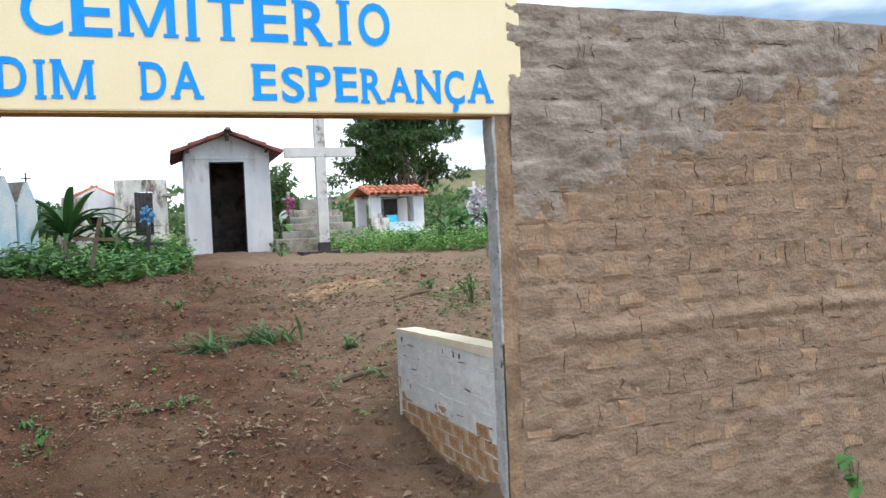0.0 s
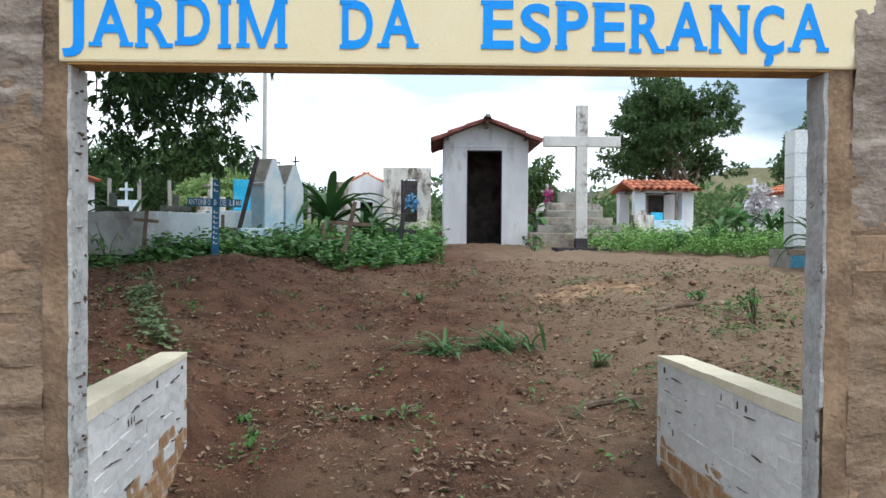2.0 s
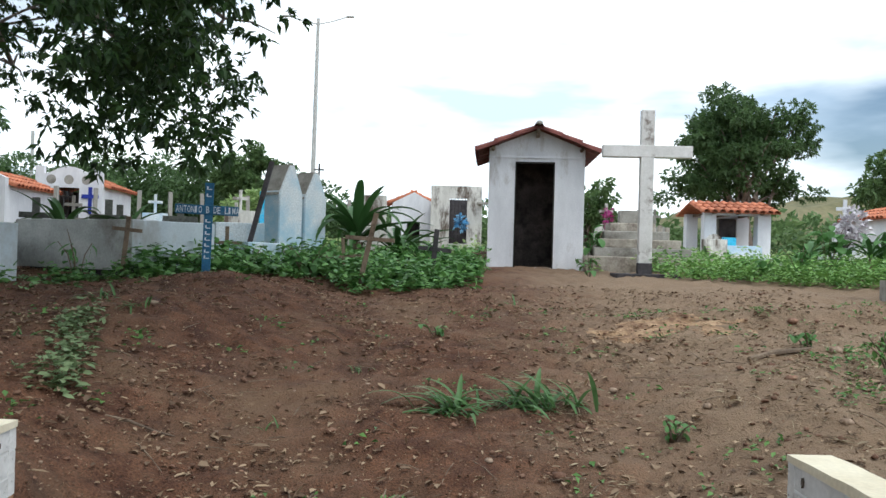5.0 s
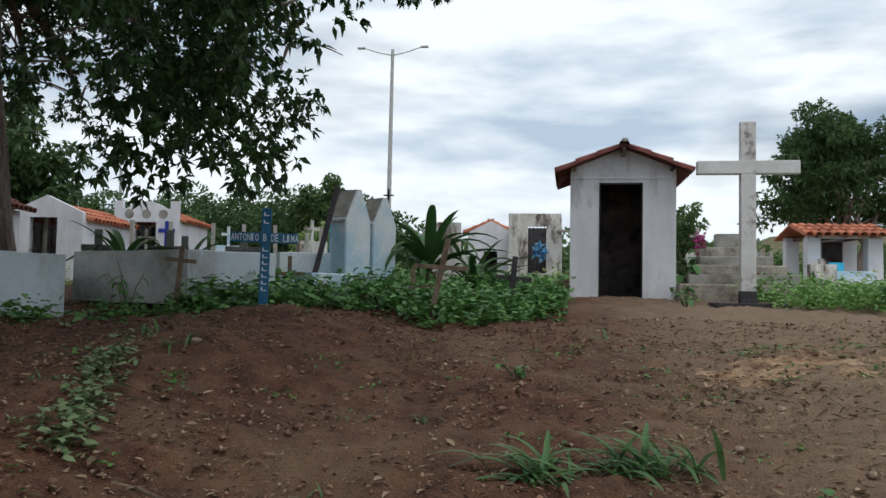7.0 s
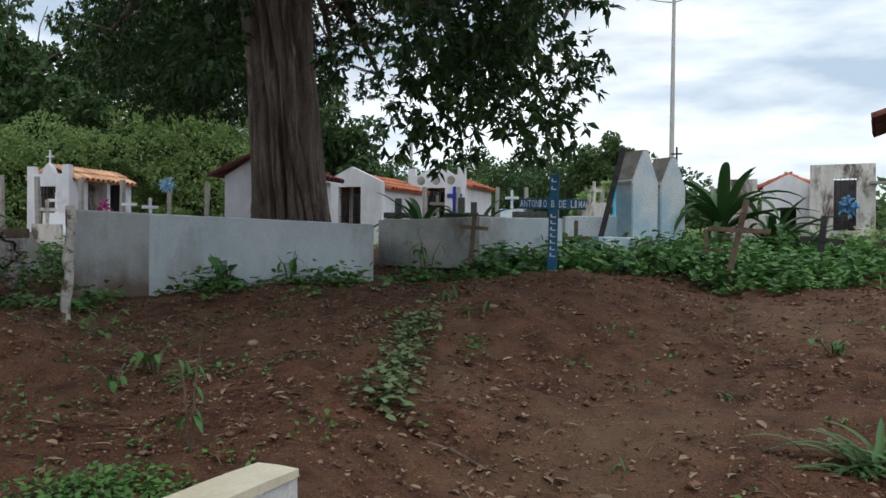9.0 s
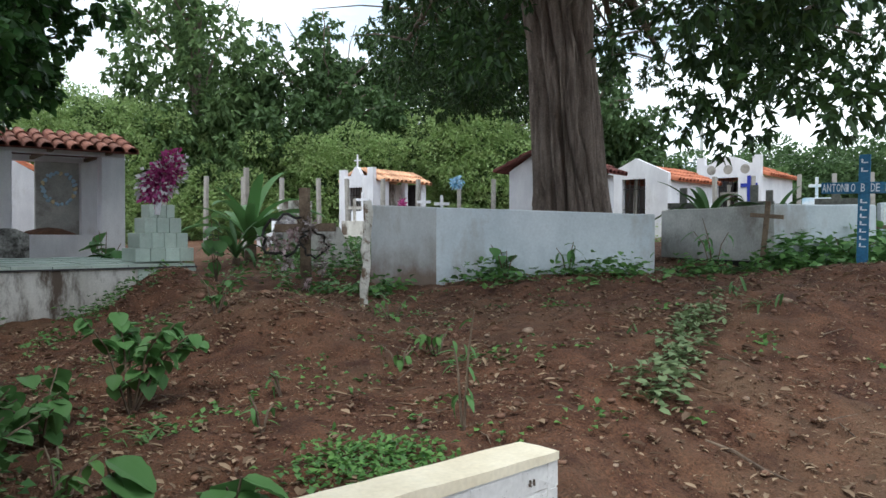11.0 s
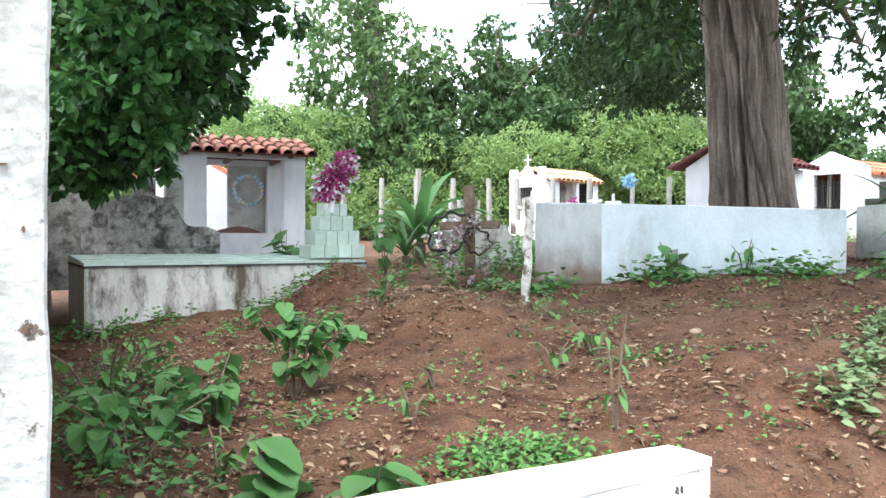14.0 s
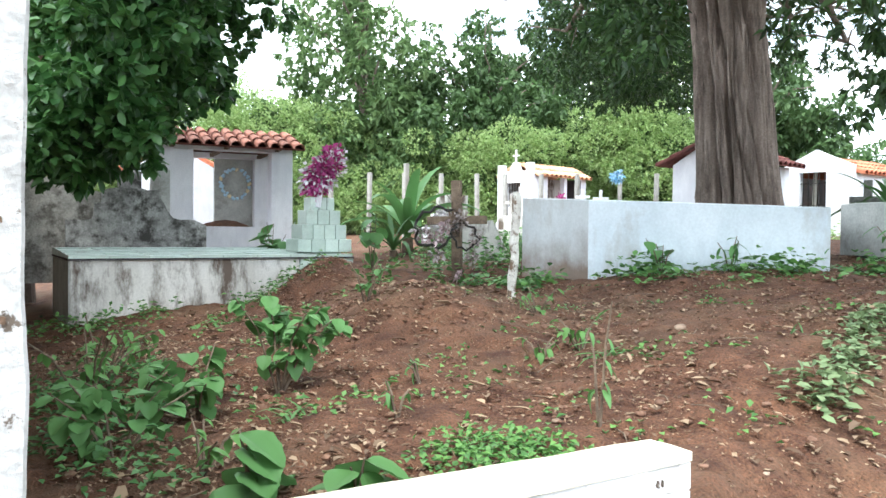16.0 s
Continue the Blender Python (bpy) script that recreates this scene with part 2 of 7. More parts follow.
M_CROSS = mat("peeling_white", (0.6, 0.58, 0.56), (0.74, 0.72, 0.71), 3, 0.9, 0.4, (0.24, 0.2, 0.18), 3.6, (0.55, 0.66), 45, grain=0.07)
M_SKY = mat("turquoise_paint", (0.05, 0.45, 0.7), (0.1, 0.55, 0.78), 4, 0.7, 0.2, (0.4, 0.6, 0.65), 3, (0.55, 0.75), 50)
M_STELE = mat("faded_blue_wash", (0.55, 0.6, 0.64), (0.68, 0.7, 0.72), 2, 0.9, 0.4, (0.28, 0.48, 0.62), 1.5, (0.45, 0.68), 50)
M_XBLUE = mat("blue_cross_paint", (0.02, 0.1, 0.2), (0.04, 0.16, 0.28), 6, 0.7, 0.3, (0.16, 0.2, 0.22), 4, (0.58, 0.78), 50)
M_NAVY = mat("navy_paint", (0.02, 0.03, 0.25), (0.03, 0.05, 0.33), 5, 0.6, 0.1)
M_CHALK = mat("white_brushed_paint", (0.55, 0.62, 0.68), (0.7, 0.75, 0.8), 6, 0.8, 0.1)
# near black for burnt or dark parts, and for shade painted into interiors
M_SOOT_SHADE = mat("soot_and_shade_black", (0.05, 0.045, 0.05), (0.09, 0.08, 0.085), 3, 0.95, 0.4, (0.02, 0.02, 0.022), 2, (0.5, 0.7), 40)
M_GREENT = mat("green_glazed_tile", (0.43, 0.52, 0.46), (0.55, 0.63, 0.565), 3, 0.3, 0.05, (0.24, 0.25, 0.21), 3, (0.56, 0.76), 40, vary=0.1, spec=0.5, grain=0.05)
M_WTILE = mat("white_glazed_tile", (0.62, 0.66, 0.68), (0.72, 0.75, 0.77), 3, 0.3, 0.08, (0.4, 0.37, 0.33), 2.5, (0.6, 0.8), 40, vary=0.05, spec=0.5)
M_BTILE = mat("blue_glazed_tile", (0.1, 0.36, 0.55), (0.16, 0.44, 0.62), 3, 0.3, 0.08, (0.25, 0.4, 0.5), 3, (0.6, 0.8), 40, vary=0.1, spec=0.5)
M_OLDWASH = mat("mottled_old_wash", (0.3, 0.29, 0.26), (0.55, 0.53, 0.49), 6, 0.95, 0.5, (0.14, 0.13, 0.115), 4.0, (0.48, 0.62), 40, grain=0.2)
M_STAINW = mat("black_stained_render", (0.22, 0.215, 0.205), (0.46, 0.45, 0.43), 6, 0.95, 0.5, (0.07, 0.066, 0.06), 4.5, (0.46, 0.6), 40, grain=0.2)
M_MOULD = mat("mouldy_white", (0.52, 0.5, 0.46), (0.72, 0.7, 0.66), 3, 0.95, 0.4, (0.13, 0.1, 0.08), 2.6, (0.48, 0.6), 45, grain=0.08, stretch=0.35)
M_STEEL = mat("dark_iron", (0.03, 0.03, 0.03), (0.06, 0.055, 0.05), 9, 0.7, 0.2, (0.12, 0.06, 0.03), 5, (0.6, 0.8), 60, metal=0.6)
M_GALV = mat("grey_pole", (0.42, 0.42, 0.4), (0.5, 0.5, 0.48), 3, 0.7, 0.1)
M_PINK = leaf_mat("magenta_petals", (0.3, 0.02, 0.13), (0.55, 0.12, 0.35), 0.8, 0.2)
M_PETAL = leaf_mat("pale_petals", (0.4, 0.36, 0.4), (0.75, 0.72, 0.75), 0.8, 0.2)
M_DEAD = leaf_mat("withered_petals", (0.2, 0.15, 0.13), (0.5, 0.45, 0.45), 0.9, 0.15)
M_DEADPINK = leaf_mat("faded_pink_petals", (0.3, 0.2, 0.2), (0.62, 0.5, 0.52), 0.9, 0.15)
M_FLECK = mat("flaking_white_paint", (0.5, 0.48, 0.43), (0.66, 0.64, 0.59), 9, 0.95, 0.5, (0.16, 0.11, 0.075), 9.0, (0.5, 0.58), 60, grain=0.12)
M_BLUEF = leaf_mat("blue_petals", (0.05, 0.25, 0.5), (0.3, 0.55, 0.75), 0.8, 0.2)
M_PALEBLUE = leaf_mat("pale_blue_petals", (0.2, 0.45, 0.65), (0.6, 0.78, 0.9), 0.8, 0.2)
M_LITTER = leaf_mat("dry_leaves", (0.08, 0.045, 0.028), (0.4, 0.29, 0.19), 0.9, 0.1)
M_STRAW = leaf_mat("dry_straw", (0.22, 0.17, 0.11), (0.48, 0.4, 0.27), 0.9, 0.1)
M_LUSH = leaf_mat("lush_weed_leaves", (0.1, 0.23, 0.05), (0.26, 0.43, 0.12))
# stone colour darkened so that the crosses stand as silhouettes
M_SILHOUETTE = mat("silhouette_dark_stone", (0.08, 0.085, 0.075), (0.17, 0.17, 0.15), 5, 0.95, 0.4, (0.05, 0.05, 0.045), 3.0, (0.5, 0.7), 40)
M_MIDTILE = mat("brown_terracotta", (0.16, 0.06, 0.042), (0.29, 0.125, 0.085), 6, 0.9, 0.5, (0.08, 0.05, 0.04), 2.5, (0.5, 0.7), 40, vary=0.3)
M_CASHEW = leaf_mat("broad_green_leaves", (0.025, 0.075, 0.02), (0.075, 0.17, 0.045), 0.42, 0.3)
M_AGAVE = leaf_mat("agave_leaves", (0.03, 0.08, 0.025), (0.08, 0.17, 0.05), 0.5, 0.15)
M_BUSH = leaf_mat("soft_weed_leaves", (0.06, 0.16, 0.05), (0.15, 0.3, 0.095), 0.55, 0.3)
M_GRASS = leaf_mat("grass_blades", (0.055, 0.14, 0.045), (0.14, 0.25, 0.09), 0.5, 0.3)
M_FAR = leaf_mat("far_leaves", (0.07, 0.125, 0.045), (0.17, 0.26, 0.1), 0.6, 0.45)
M_WOODS = leaf_mat("wood_leaves", (0.045, 0.085, 0.03), (0.12, 0.2, 0.075), 0.55, 0.4)
M_VINE = leaf_mat("pale_vine_leaves", (0.13, 0.19, 0.085), (0.23, 0.3, 0.15), 0.6, 0.2)
M_STONE = mat("pale_stone", (0.2, 0.13, 0.09), (0.36, 0.27, 0.2), 12, 0.95, 0.5)
M_CLOD = mat("soil_clod", (0.12, 0.062, 0.042), (0.24, 0.14, 0.095), 12, 0.95, 0.6, vary=0.3)
M_SAND = mat("yellow_sand", (0.28, 0.175, 0.1), (0.46, 0.31, 0.19), 7, 0.95, 0.8, (0.12, 0.06, 0.036), 4.0, (0.44, 0.6), 60, grain=0.35)
M_HILL = mat("dry_hill", (0.1, 0.1, 0.05), (0.17, 0.15, 0.08), 0.05, 0.95, 0.0, fine=0.6)
# plaster colour darkened to stand in for the hut's indoor shade
M_DIM = mat("indoor_shade_plaster", (0.07, 0.058, 0.055), (0.13, 0.108, 0.1), 4, 0.95, 0.4, (0.035, 0.03, 0.03), 3, (0.46, 0.62), 40)

M_CRACK = mat("dark_earth_crack", (0.07, 0.045, 0.03), (0.14, 0.09, 0.06), 30, 0.95, 0.4, dist=0.006)
M_OPEN_JOINT = mat("dark_open_joint", (0.05, 0.042, 0.036), (0.13, 0.1, 0.08), 30, 0.95, 0.4, dist=0.006)


# ---- mesh helpers ----
def part(name, bm, material, parent=None, label=""):
    me = bpy.data.meshes.new(name)
    bm.to_mesh(me)
    bm.free()
    if material:
        me.materials.append(material)
    ob = new(name, me)
    if parent:
        ob.parent = parent
    if label:
        ob["label"] = label
    return ob


def thing(name, m, label, category, group="", kind=""):
    ob = new(name)
    ob.empty_display_size = 0.1
    ob.matrix_world = m
    return tagged(ob, label, category, group, kind)


def box(bm, x0, y0, z0, x1, y1, z1, bev=0.0, m=None):
    """A box between two corners, its edges rounded by bev, moved by m."""
    r = bmesh.ops.create_cube(bm, size=1)
    vs = r["verts"]
    bmesh.ops.scale(bm, vec=(x1 - x0, y1 - y0, z1 - z0), verts=vs)
    bmesh.ops.translate(bm, vec=((x0 + x1) / 2, (y0 + y1) / 2, (z0 + z1) / 2), verts=vs)
    if bev:
        es = list({e for v in vs for e in v.link_edges})
        g = bmesh.ops.bevel(bm, geom=es, offset=bev, segments=2, affect="EDGES", profile=0.6)
        vs = list({v for f in g["faces"] for v in f.verts} | {v for v in vs if v.is_valid})
    if m is not None:
        bmesh.ops.transform(bm, matrix=m, verts=vs)
    return vs


def prism(bm, pts, y0, y1, m=None):
    """An outline in x and z, drawn out from y0 to y1."""
    a = [bm.verts.new((x, y0, z)) for x, z in pts]
    b = [bm.verts.new((x, y1, z)) for x, z in pts]
    bm.faces.new(a)
    bm.faces.new(b[::-1])
    k = len(pts)
    for i in range(k):
        bm.faces.new((a[i], b[i], b[(i + 1) % k], a[(i + 1) % k]))
    if m is not None:
        bmesh.ops.transform(bm, matrix=m, verts=a + b)
    bmesh.ops.recalc_face_normals(bm, faces=bm.faces)
    return a + b


def tube(bm, pts, radii, seg=8, flute=0.0, rnd=None):
    """A tapered tube along points."""
    rings = []
    for i, (p, r) in enumerate(zip(pts, radii)):
        d = (pts[min(i + 1, len(pts) - 1)] - pts[max(i - 1, 0)]).normalized()
        u = d.orthogonal().normalized() if i == 0 else (u - d * u.dot(d)).normalized()
        v = d.cross(u)
        ring = []
        for k in range(seg):
            a = 2 * math.pi * k / seg
            q = r * (1 + (flute * rnd[k % len(rnd)] if flute else 0))
            ring.append(bm.verts.new(p + (u * math.cos(a) + v * math.sin(a)) * q))
        rings.append(ring)
    for a, b in zip(rings, rings[1:]):
        for k in range(seg):
            bm.faces.new((a[k], a[(k + 1) % seg], b[(k + 1) % seg], b[k]))
    bm.faces.new(rings[0][::-1])
    bm.faces.new(rings[-1])


# ---- ground ----
def smooth(a, b, x):
    t = np.clip((x - a) / (b - a), 0, 1)
    return t * t * (3 - 2 * t)


MOUNDS = [(2.5, 10.5, 0.5, 0.2, 0.08), (3.3, 10.6, 0.6, 0.25, 0.12), (4.4, 10.7, 0.8, 0.3, 0.12), (-5.3, 6.9, 1.25, 0.6, 0.33), (-7.6, 7.1, 0.7, 0.5, 0.4), (-6.6, 7.35, 0.6, 0.45, 0.16), (-2.2, 11.3, 1.0, 0.6, 0.14), (0.4, 19.8, 0.8, 0.6, 0.3), (-1.2, 6.3, 0.5, 0.35, -0.06)]


def ground_z(x, y):
    x, y = np.asarray(x, float), np.asarray(y, float)
    mid = np.interp(y, [-300, 3.6, 4.5, 5.7, 6.5, 7.9, 9.4, 11.4, 12.5, 14, 16, 17.7, 25, 60, 400], [0, 0, 0.03, 0.17, 0.26, 0.47, 0.7, 0.97, 1.03, 1.12, 1.25, 1.32, 1.45, 1.6, 2.2])
    lef = np.interp(y, [-300, 3.98, 4.06, 5, 6, 8, 9.3, 11, 13, 17, 25, 60, 400], [0, 0, 0.36, 0.46, 0.58, 0.8, 1.0, 1.1, 1.17, 1.35, 1.5, 1.7, 3])
    rig = np.interp(y, [-300, 3.98, 4.06, 5.7, 7, 8.6, 9.8, 11, 13, 17, 25, 60, 400], [0, 0, 0.33, 0.45, 0.58, 0.76, 0.88, 0.98, 1.1, 1.3, 1.45, 1.6, 2.2])
    far = smooth(5.75, 7.5, y)
    wl_ = smooth(-1.12 + 0.5 * far, -1.26 - 1.3 * far, x)
    wr_ = smooth(1.72 - 0.3 * far, 1.86 + 0.8 * far, x)
    z = mid * (1 - wl_ - wr_) + lef * wl_ + rig * wr_
    for cx, cy, rx, ry, h in MOUNDS:
        z = z + h * np.exp(-(((x - cx) / rx) ** 2 + ((y - cy) / ry) ** 2))
    near = 1 - smooth(20, 40, np.hypot(x, y - 6))
    w = 0.022 * (np.sin(2.1 * x + 1.3 * np.sin(1.7 * y)) + np.sin(2.6 * y + 1.1 * np.sin(2.3 * x + 0.5))) + 0.009 * np.sin(7 * x + 2 * np.sin(5 * y)) * np.sin(6.3 * y + 1)
    z = z - 0.45 * smooth(1.9, 2.6, x) * smooth(1.2, 3.0, y) * (1 - smooth(3.9, 4.0, y))
    return z + w * near


def G(x, y):
    return float(ground_z(x, y))


def spread(a, b, step, outer):
    """Coordinates at an even step from a to b, and ever wider ones out to outer."""
    mids = list(np.arange(a, b, step))
    out, d, p = [], step, b
    while p < outer:
        out.append(p)
        d *= 1.16
        p += d
    inn, d, p = [], step, a
    while p > -outer:
        d *= 1.16
        p -= d
        inn.append(p)
    return np.array(inn[::-1] + mids + out + [outer])


def build_ground():
    xs, ys = spread(-8.4, 5.0, 0.055, 1500), spread(3.6, 13.5, 0.055, 1500)
    X, Y = np.meshgrid(xs, ys)
    Z = ground_z(X, Y)
    nearm = (1 - smooth(9, 17, np.hypot(X, Y - 8)))
    flat = [(float(a), float(b)) for a, b in zip(X.ravel(), Y.ravel())]
    c = np.array([noise.fractal(Vector((a * 4.5, b * 4.5, 0.3)), 0.7, 2.2, 4) if abs(a) < 16 and -8 < b < 24 else 0.0 for a, b in flat]).reshape(Z.shape)
    Z = Z + 0.04 * c * nearm
    co = np.stack([X, Y, Z], -1).reshape(-1, 3)
    nx = len(xs)
    idx = np.arange(len(xs) * len(ys)).reshape(len(ys), nx)
    q = np.stack([idx[:-1, :-1], idx[:-1, 1:], idx[1:, 1:], idx[1:, :-1]], -1).reshape(-1, 4)
    me = bpy.data.meshes.new("ground")
    me.from_pydata(co.tolist(), [], q.tolist())
    me.polygons.foreach_set("use_smooth", [True] * len(me.polygons))
    me.materials.append(M_SOIL)
    tagged(new("ground", me), "reddish brown trampled earth sloping up to the graves", "ground", kind="structure")


build_ground()

# ---- gate in the boundary wall ----
GX0, GX1, GY0, GY1, LZ, WT = -1.04, 1.765, 3.96, 4.08, 2.165, 2.78


def glyph(ch, x0, x1, z0, z1, y, bold, depth, mtl, parent, name="letter"):
    """One letter of the built-in font, fitted into a box on a plane that faces -y."""
    cu = bpy.data.curves.new("letter", "FONT")
    cu.body, cu.size, cu.offset, cu.resolution_u = ch, 1.0, bold, 4
    ob = new("letter", cu)
    me = bpy.data.meshes.new_from_object(ob.evaluated_get(bpy.context.evaluated_depsgraph_get()))
    bpy.data.objects.remove(ob)
    bpy.data.curves.remove(cu)
    me.name = "letter"
    c = np.zeros(len(me.vertices) * 3)
    me.vertices.foreach_get("co", c)
    c = c.reshape(-1, 3)
    lo, hi = c.min(0), c.max(0)
    u = (c[:, 0] - lo[0]) / (hi[0] - lo[0])
    v = (c[:, 1] - lo[1]) / (hi[1] - lo[1])
    out = np.stack([x0 + u * (x1 - x0), np.full(len(c), y), z0 + v * (z1 - z0)], -1)
    me.vertices.foreach_set("co", out.ravel())
    bm = bmesh.new()
    bm.from_mesh(me)
    bpy.data.meshes.remove(me)
    for f in bm.faces:
        f.smooth = False
    g = bmesh.ops.extrude_face_region(bm, geom=bm.faces[:])
    bmesh.ops.translate(bm, vec=(0, depth, 0), verts=[e for e in g["geom"] if isinstance(e, bmesh.types.BMVert)])
    return bm


SERIF = {"E": "lb lt", "M": "lb rb lt rt", "I": "cb ct", "T": "cb", "R": "lb lt rb", "J": "ct", "A": "lb rb", "D": "lb lt", "P": "lb lt", "N": "lb lt rt", "C": "", "O": "", "S": ""}
GLYPH_W = {"I": 0.42, "M": 1.3, "J": 0.62, "C": 0.92, "O": 0.9, "N": 1.08, "A": 1.1}


def lettering(words, y, parent):
    for text, x0, x1, z0, z1 in words:
        ws = [GLYPH_W.get(c, 0.92) for c in text]
        gap = 0.2
        unit = (x1 - x0) / (sum(ws) + gap * (len(ws) - 1))
        x = x0
        for i, (c, w) in enumerate(zip(text, ws)):
            dz = 0.006 * math.sin(i * 2.3 + x0 * 5)
            a, b = x, x + w * unit
            stem = 0.23 * unit
            base = z0 + dz - (0.045 if c in "JÇ" else 0)
            if c == "M":
                bm = bmesh.new()
                s_, mid = unit * 0.21, (a + b) / 2
                prism(bm, [(a, base), (a + s_, base), (a + s_, z1 + dz), (a, z1 + dz)], y - 0.003, y)
                prism(bm, [(b - s_, base), (b, base), (b, z1 + dz), (b - s_, z1 + dz)], y - 0.0031, y)
                prism(bm, [(a + s_ * 0.2, z1 + dz), (a + s_ * 1.25, z1 + dz), (mid + s_ * 0.4, base), (mid - s_ * 0.4, base)], y - 0.0033, y)
                prism(bm, [(b - s_ * 1.25, z1 + dz), (b - s_ * 0.2, z1 + dz), (mid + s_ * 0.4, base), (mid - s_ * 0.4, base)], y - 0.0035, y)
            else:
                ga, gb = (a + 0.25 * (b - a), b - 0.25 * (b - a)) if c == "I" else (a, b)
                bm = glyph(c, ga, gb, base, z1 + dz, y, 0.02, -0.003, M_BLUE, parent)
            for s in SERIF.get(c, "").split():
                cx = {"l": a + stem * 0.5, "r": b - stem * 0.5, "c": (a + b) / 2}[s[0]]
                cz = z0 + dz if s[1] == "b" else z1 + dz
                h = 0.016 if s[1] == "b" else -0.016
                box(bm, cx - stem * 0.8, y - 0.0038, min(cz, cz + h), cx + stem * 0.8, y, max(cz, cz + h))
            part("letter", bm, M_BLUE, parent, "painted blue letter with slab serifs")
            x = b + gap * unit


def fr(x, y, z, s, o=0.8, oct_=4):
    return noise.fractal(Vector((x * s, y * s, z * s)), o, 2.1, oct_)


def relief(name, x0, x1, z0, z1, step, depth, mtl, parent, label="", keep=None):
    """A plastered sheet on the wall's outer side; depth(x, z) is how far it stands out from GY0."""
    nx, nz = int((x1 - x0) / step) + 1, int((z1 - z0) / step) + 1
    co, fs = [], []
    for k in range(nz):
        for i in range(nx):
            x, z = x0 + (x1 - x0) * i / (nx - 1), z0 + (z1 - z0) * k / (nz - 1)
            co.append((x, GY0 - depth(x, z), z))
    for k in range(nz - 1):
        for i in range(nx - 1):
            fs.append((k * nx + i, k * nx + i + 1, (k + 1) * nx + i + 1, (k + 1) * nx + i))
    me = bpy.data.meshes.new(name)
    me.from_pydata(co, [], fs)
    me.polygons.foreach_set("use_smooth", [True] * len(fs))
    me.materials.append(mtl)
    ob = new(name, me)
    ob.parent = parent
    if label:
        ob["label"] = label
    return ob


def brick_meshes(name, L, T, H, mtl, n, amp, rnd):
    """A few worn bricks, each with its own rounded and uneven face."""
    out = []
    for k in range(n):
        bm = bmesh.new()
        box(bm, -L / 2, 0, -H / 2, L / 2, T, H / 2)
        es = [e for e in bm.edges if all(v.co.y < 0.001 for v in e.verts)]
        bmesh.ops.bevel(bm, geom=es, offset=min(L, H) * 0.12, segments=2, affect="EDGES", profile=0.5)
        for v in bm.verts:
            if v.co.y < T * 0.9:
                v.co += Vector((rnd.uniform(-1, 1) * amp, rnd.uniform(-0.7, 0.7) * amp, rnd.uniform(-1, 1) * amp))
        me = bpy.data.meshes.new(name)
        bm.to_mesh(me)
        bm.free()
        me.materials.append(mtl)
        out.append(me)
    return out


def piece(name, me, parent, m):
    ob = new(name, me)
    ob.parent = parent
    ob.matrix_basis = m
    return ob


def wall_depth(x, z):
    ridge = 0.028 * math.exp(-((z - 0.95 - 0.02 * math.sin(x * 2)) / 0.045) ** 2)
    low = 0.012 * (1 if z < 0.92 else 0)
    zz = z + 0.012 * fr(x, 3, z, 1.8)
    off = (zz / 0.174 - round(zz / 0.174)) * 0.174
    bed = 0.008 * math.exp(-(off / 0.009) ** 2) * max(0.0, 0.7 + 0.9 * fr(x, 11, round(zz / 0.174), 3.2))
    return 0.006 + 0.006 * fr(x, 0, z, 2.6) + 0.01 * fr(x * 0.6, 5, z, 8) + 0.007 * fr(x * 0.7, 7, z * 1.5, 20) + ridge + low - bed


def cement_depth(x, z):
    edge = 1.75 + 0.32 * max(0, x - 2.1) + 0.2 * fr(x, 2, z, 1.6)
    if x < 0:
        edge = 2.0 + 0.2 * fr(x, 2, z, 1.6)
    d = min(1.0, max(-1.0, (z - edge) * 3))
    zz = z + 0.02 * fr(x, 3, z, 1.8)
    off = (zz / 0.174 - round(zz / 0.174)) * 0.174
    bed = 0.013 * math.exp(-(off / 0.013) ** 2) * max(0.0, 0.7 + 0.9 * fr(x, 17, round(zz / 0.174), 2.6))
    return 0.01 + 0.022 * d + 0.017 * fr(x * 0.7, 9, z, 4.0) + 0.012 * fr(x * 0.7, 3, z, 11) - bed


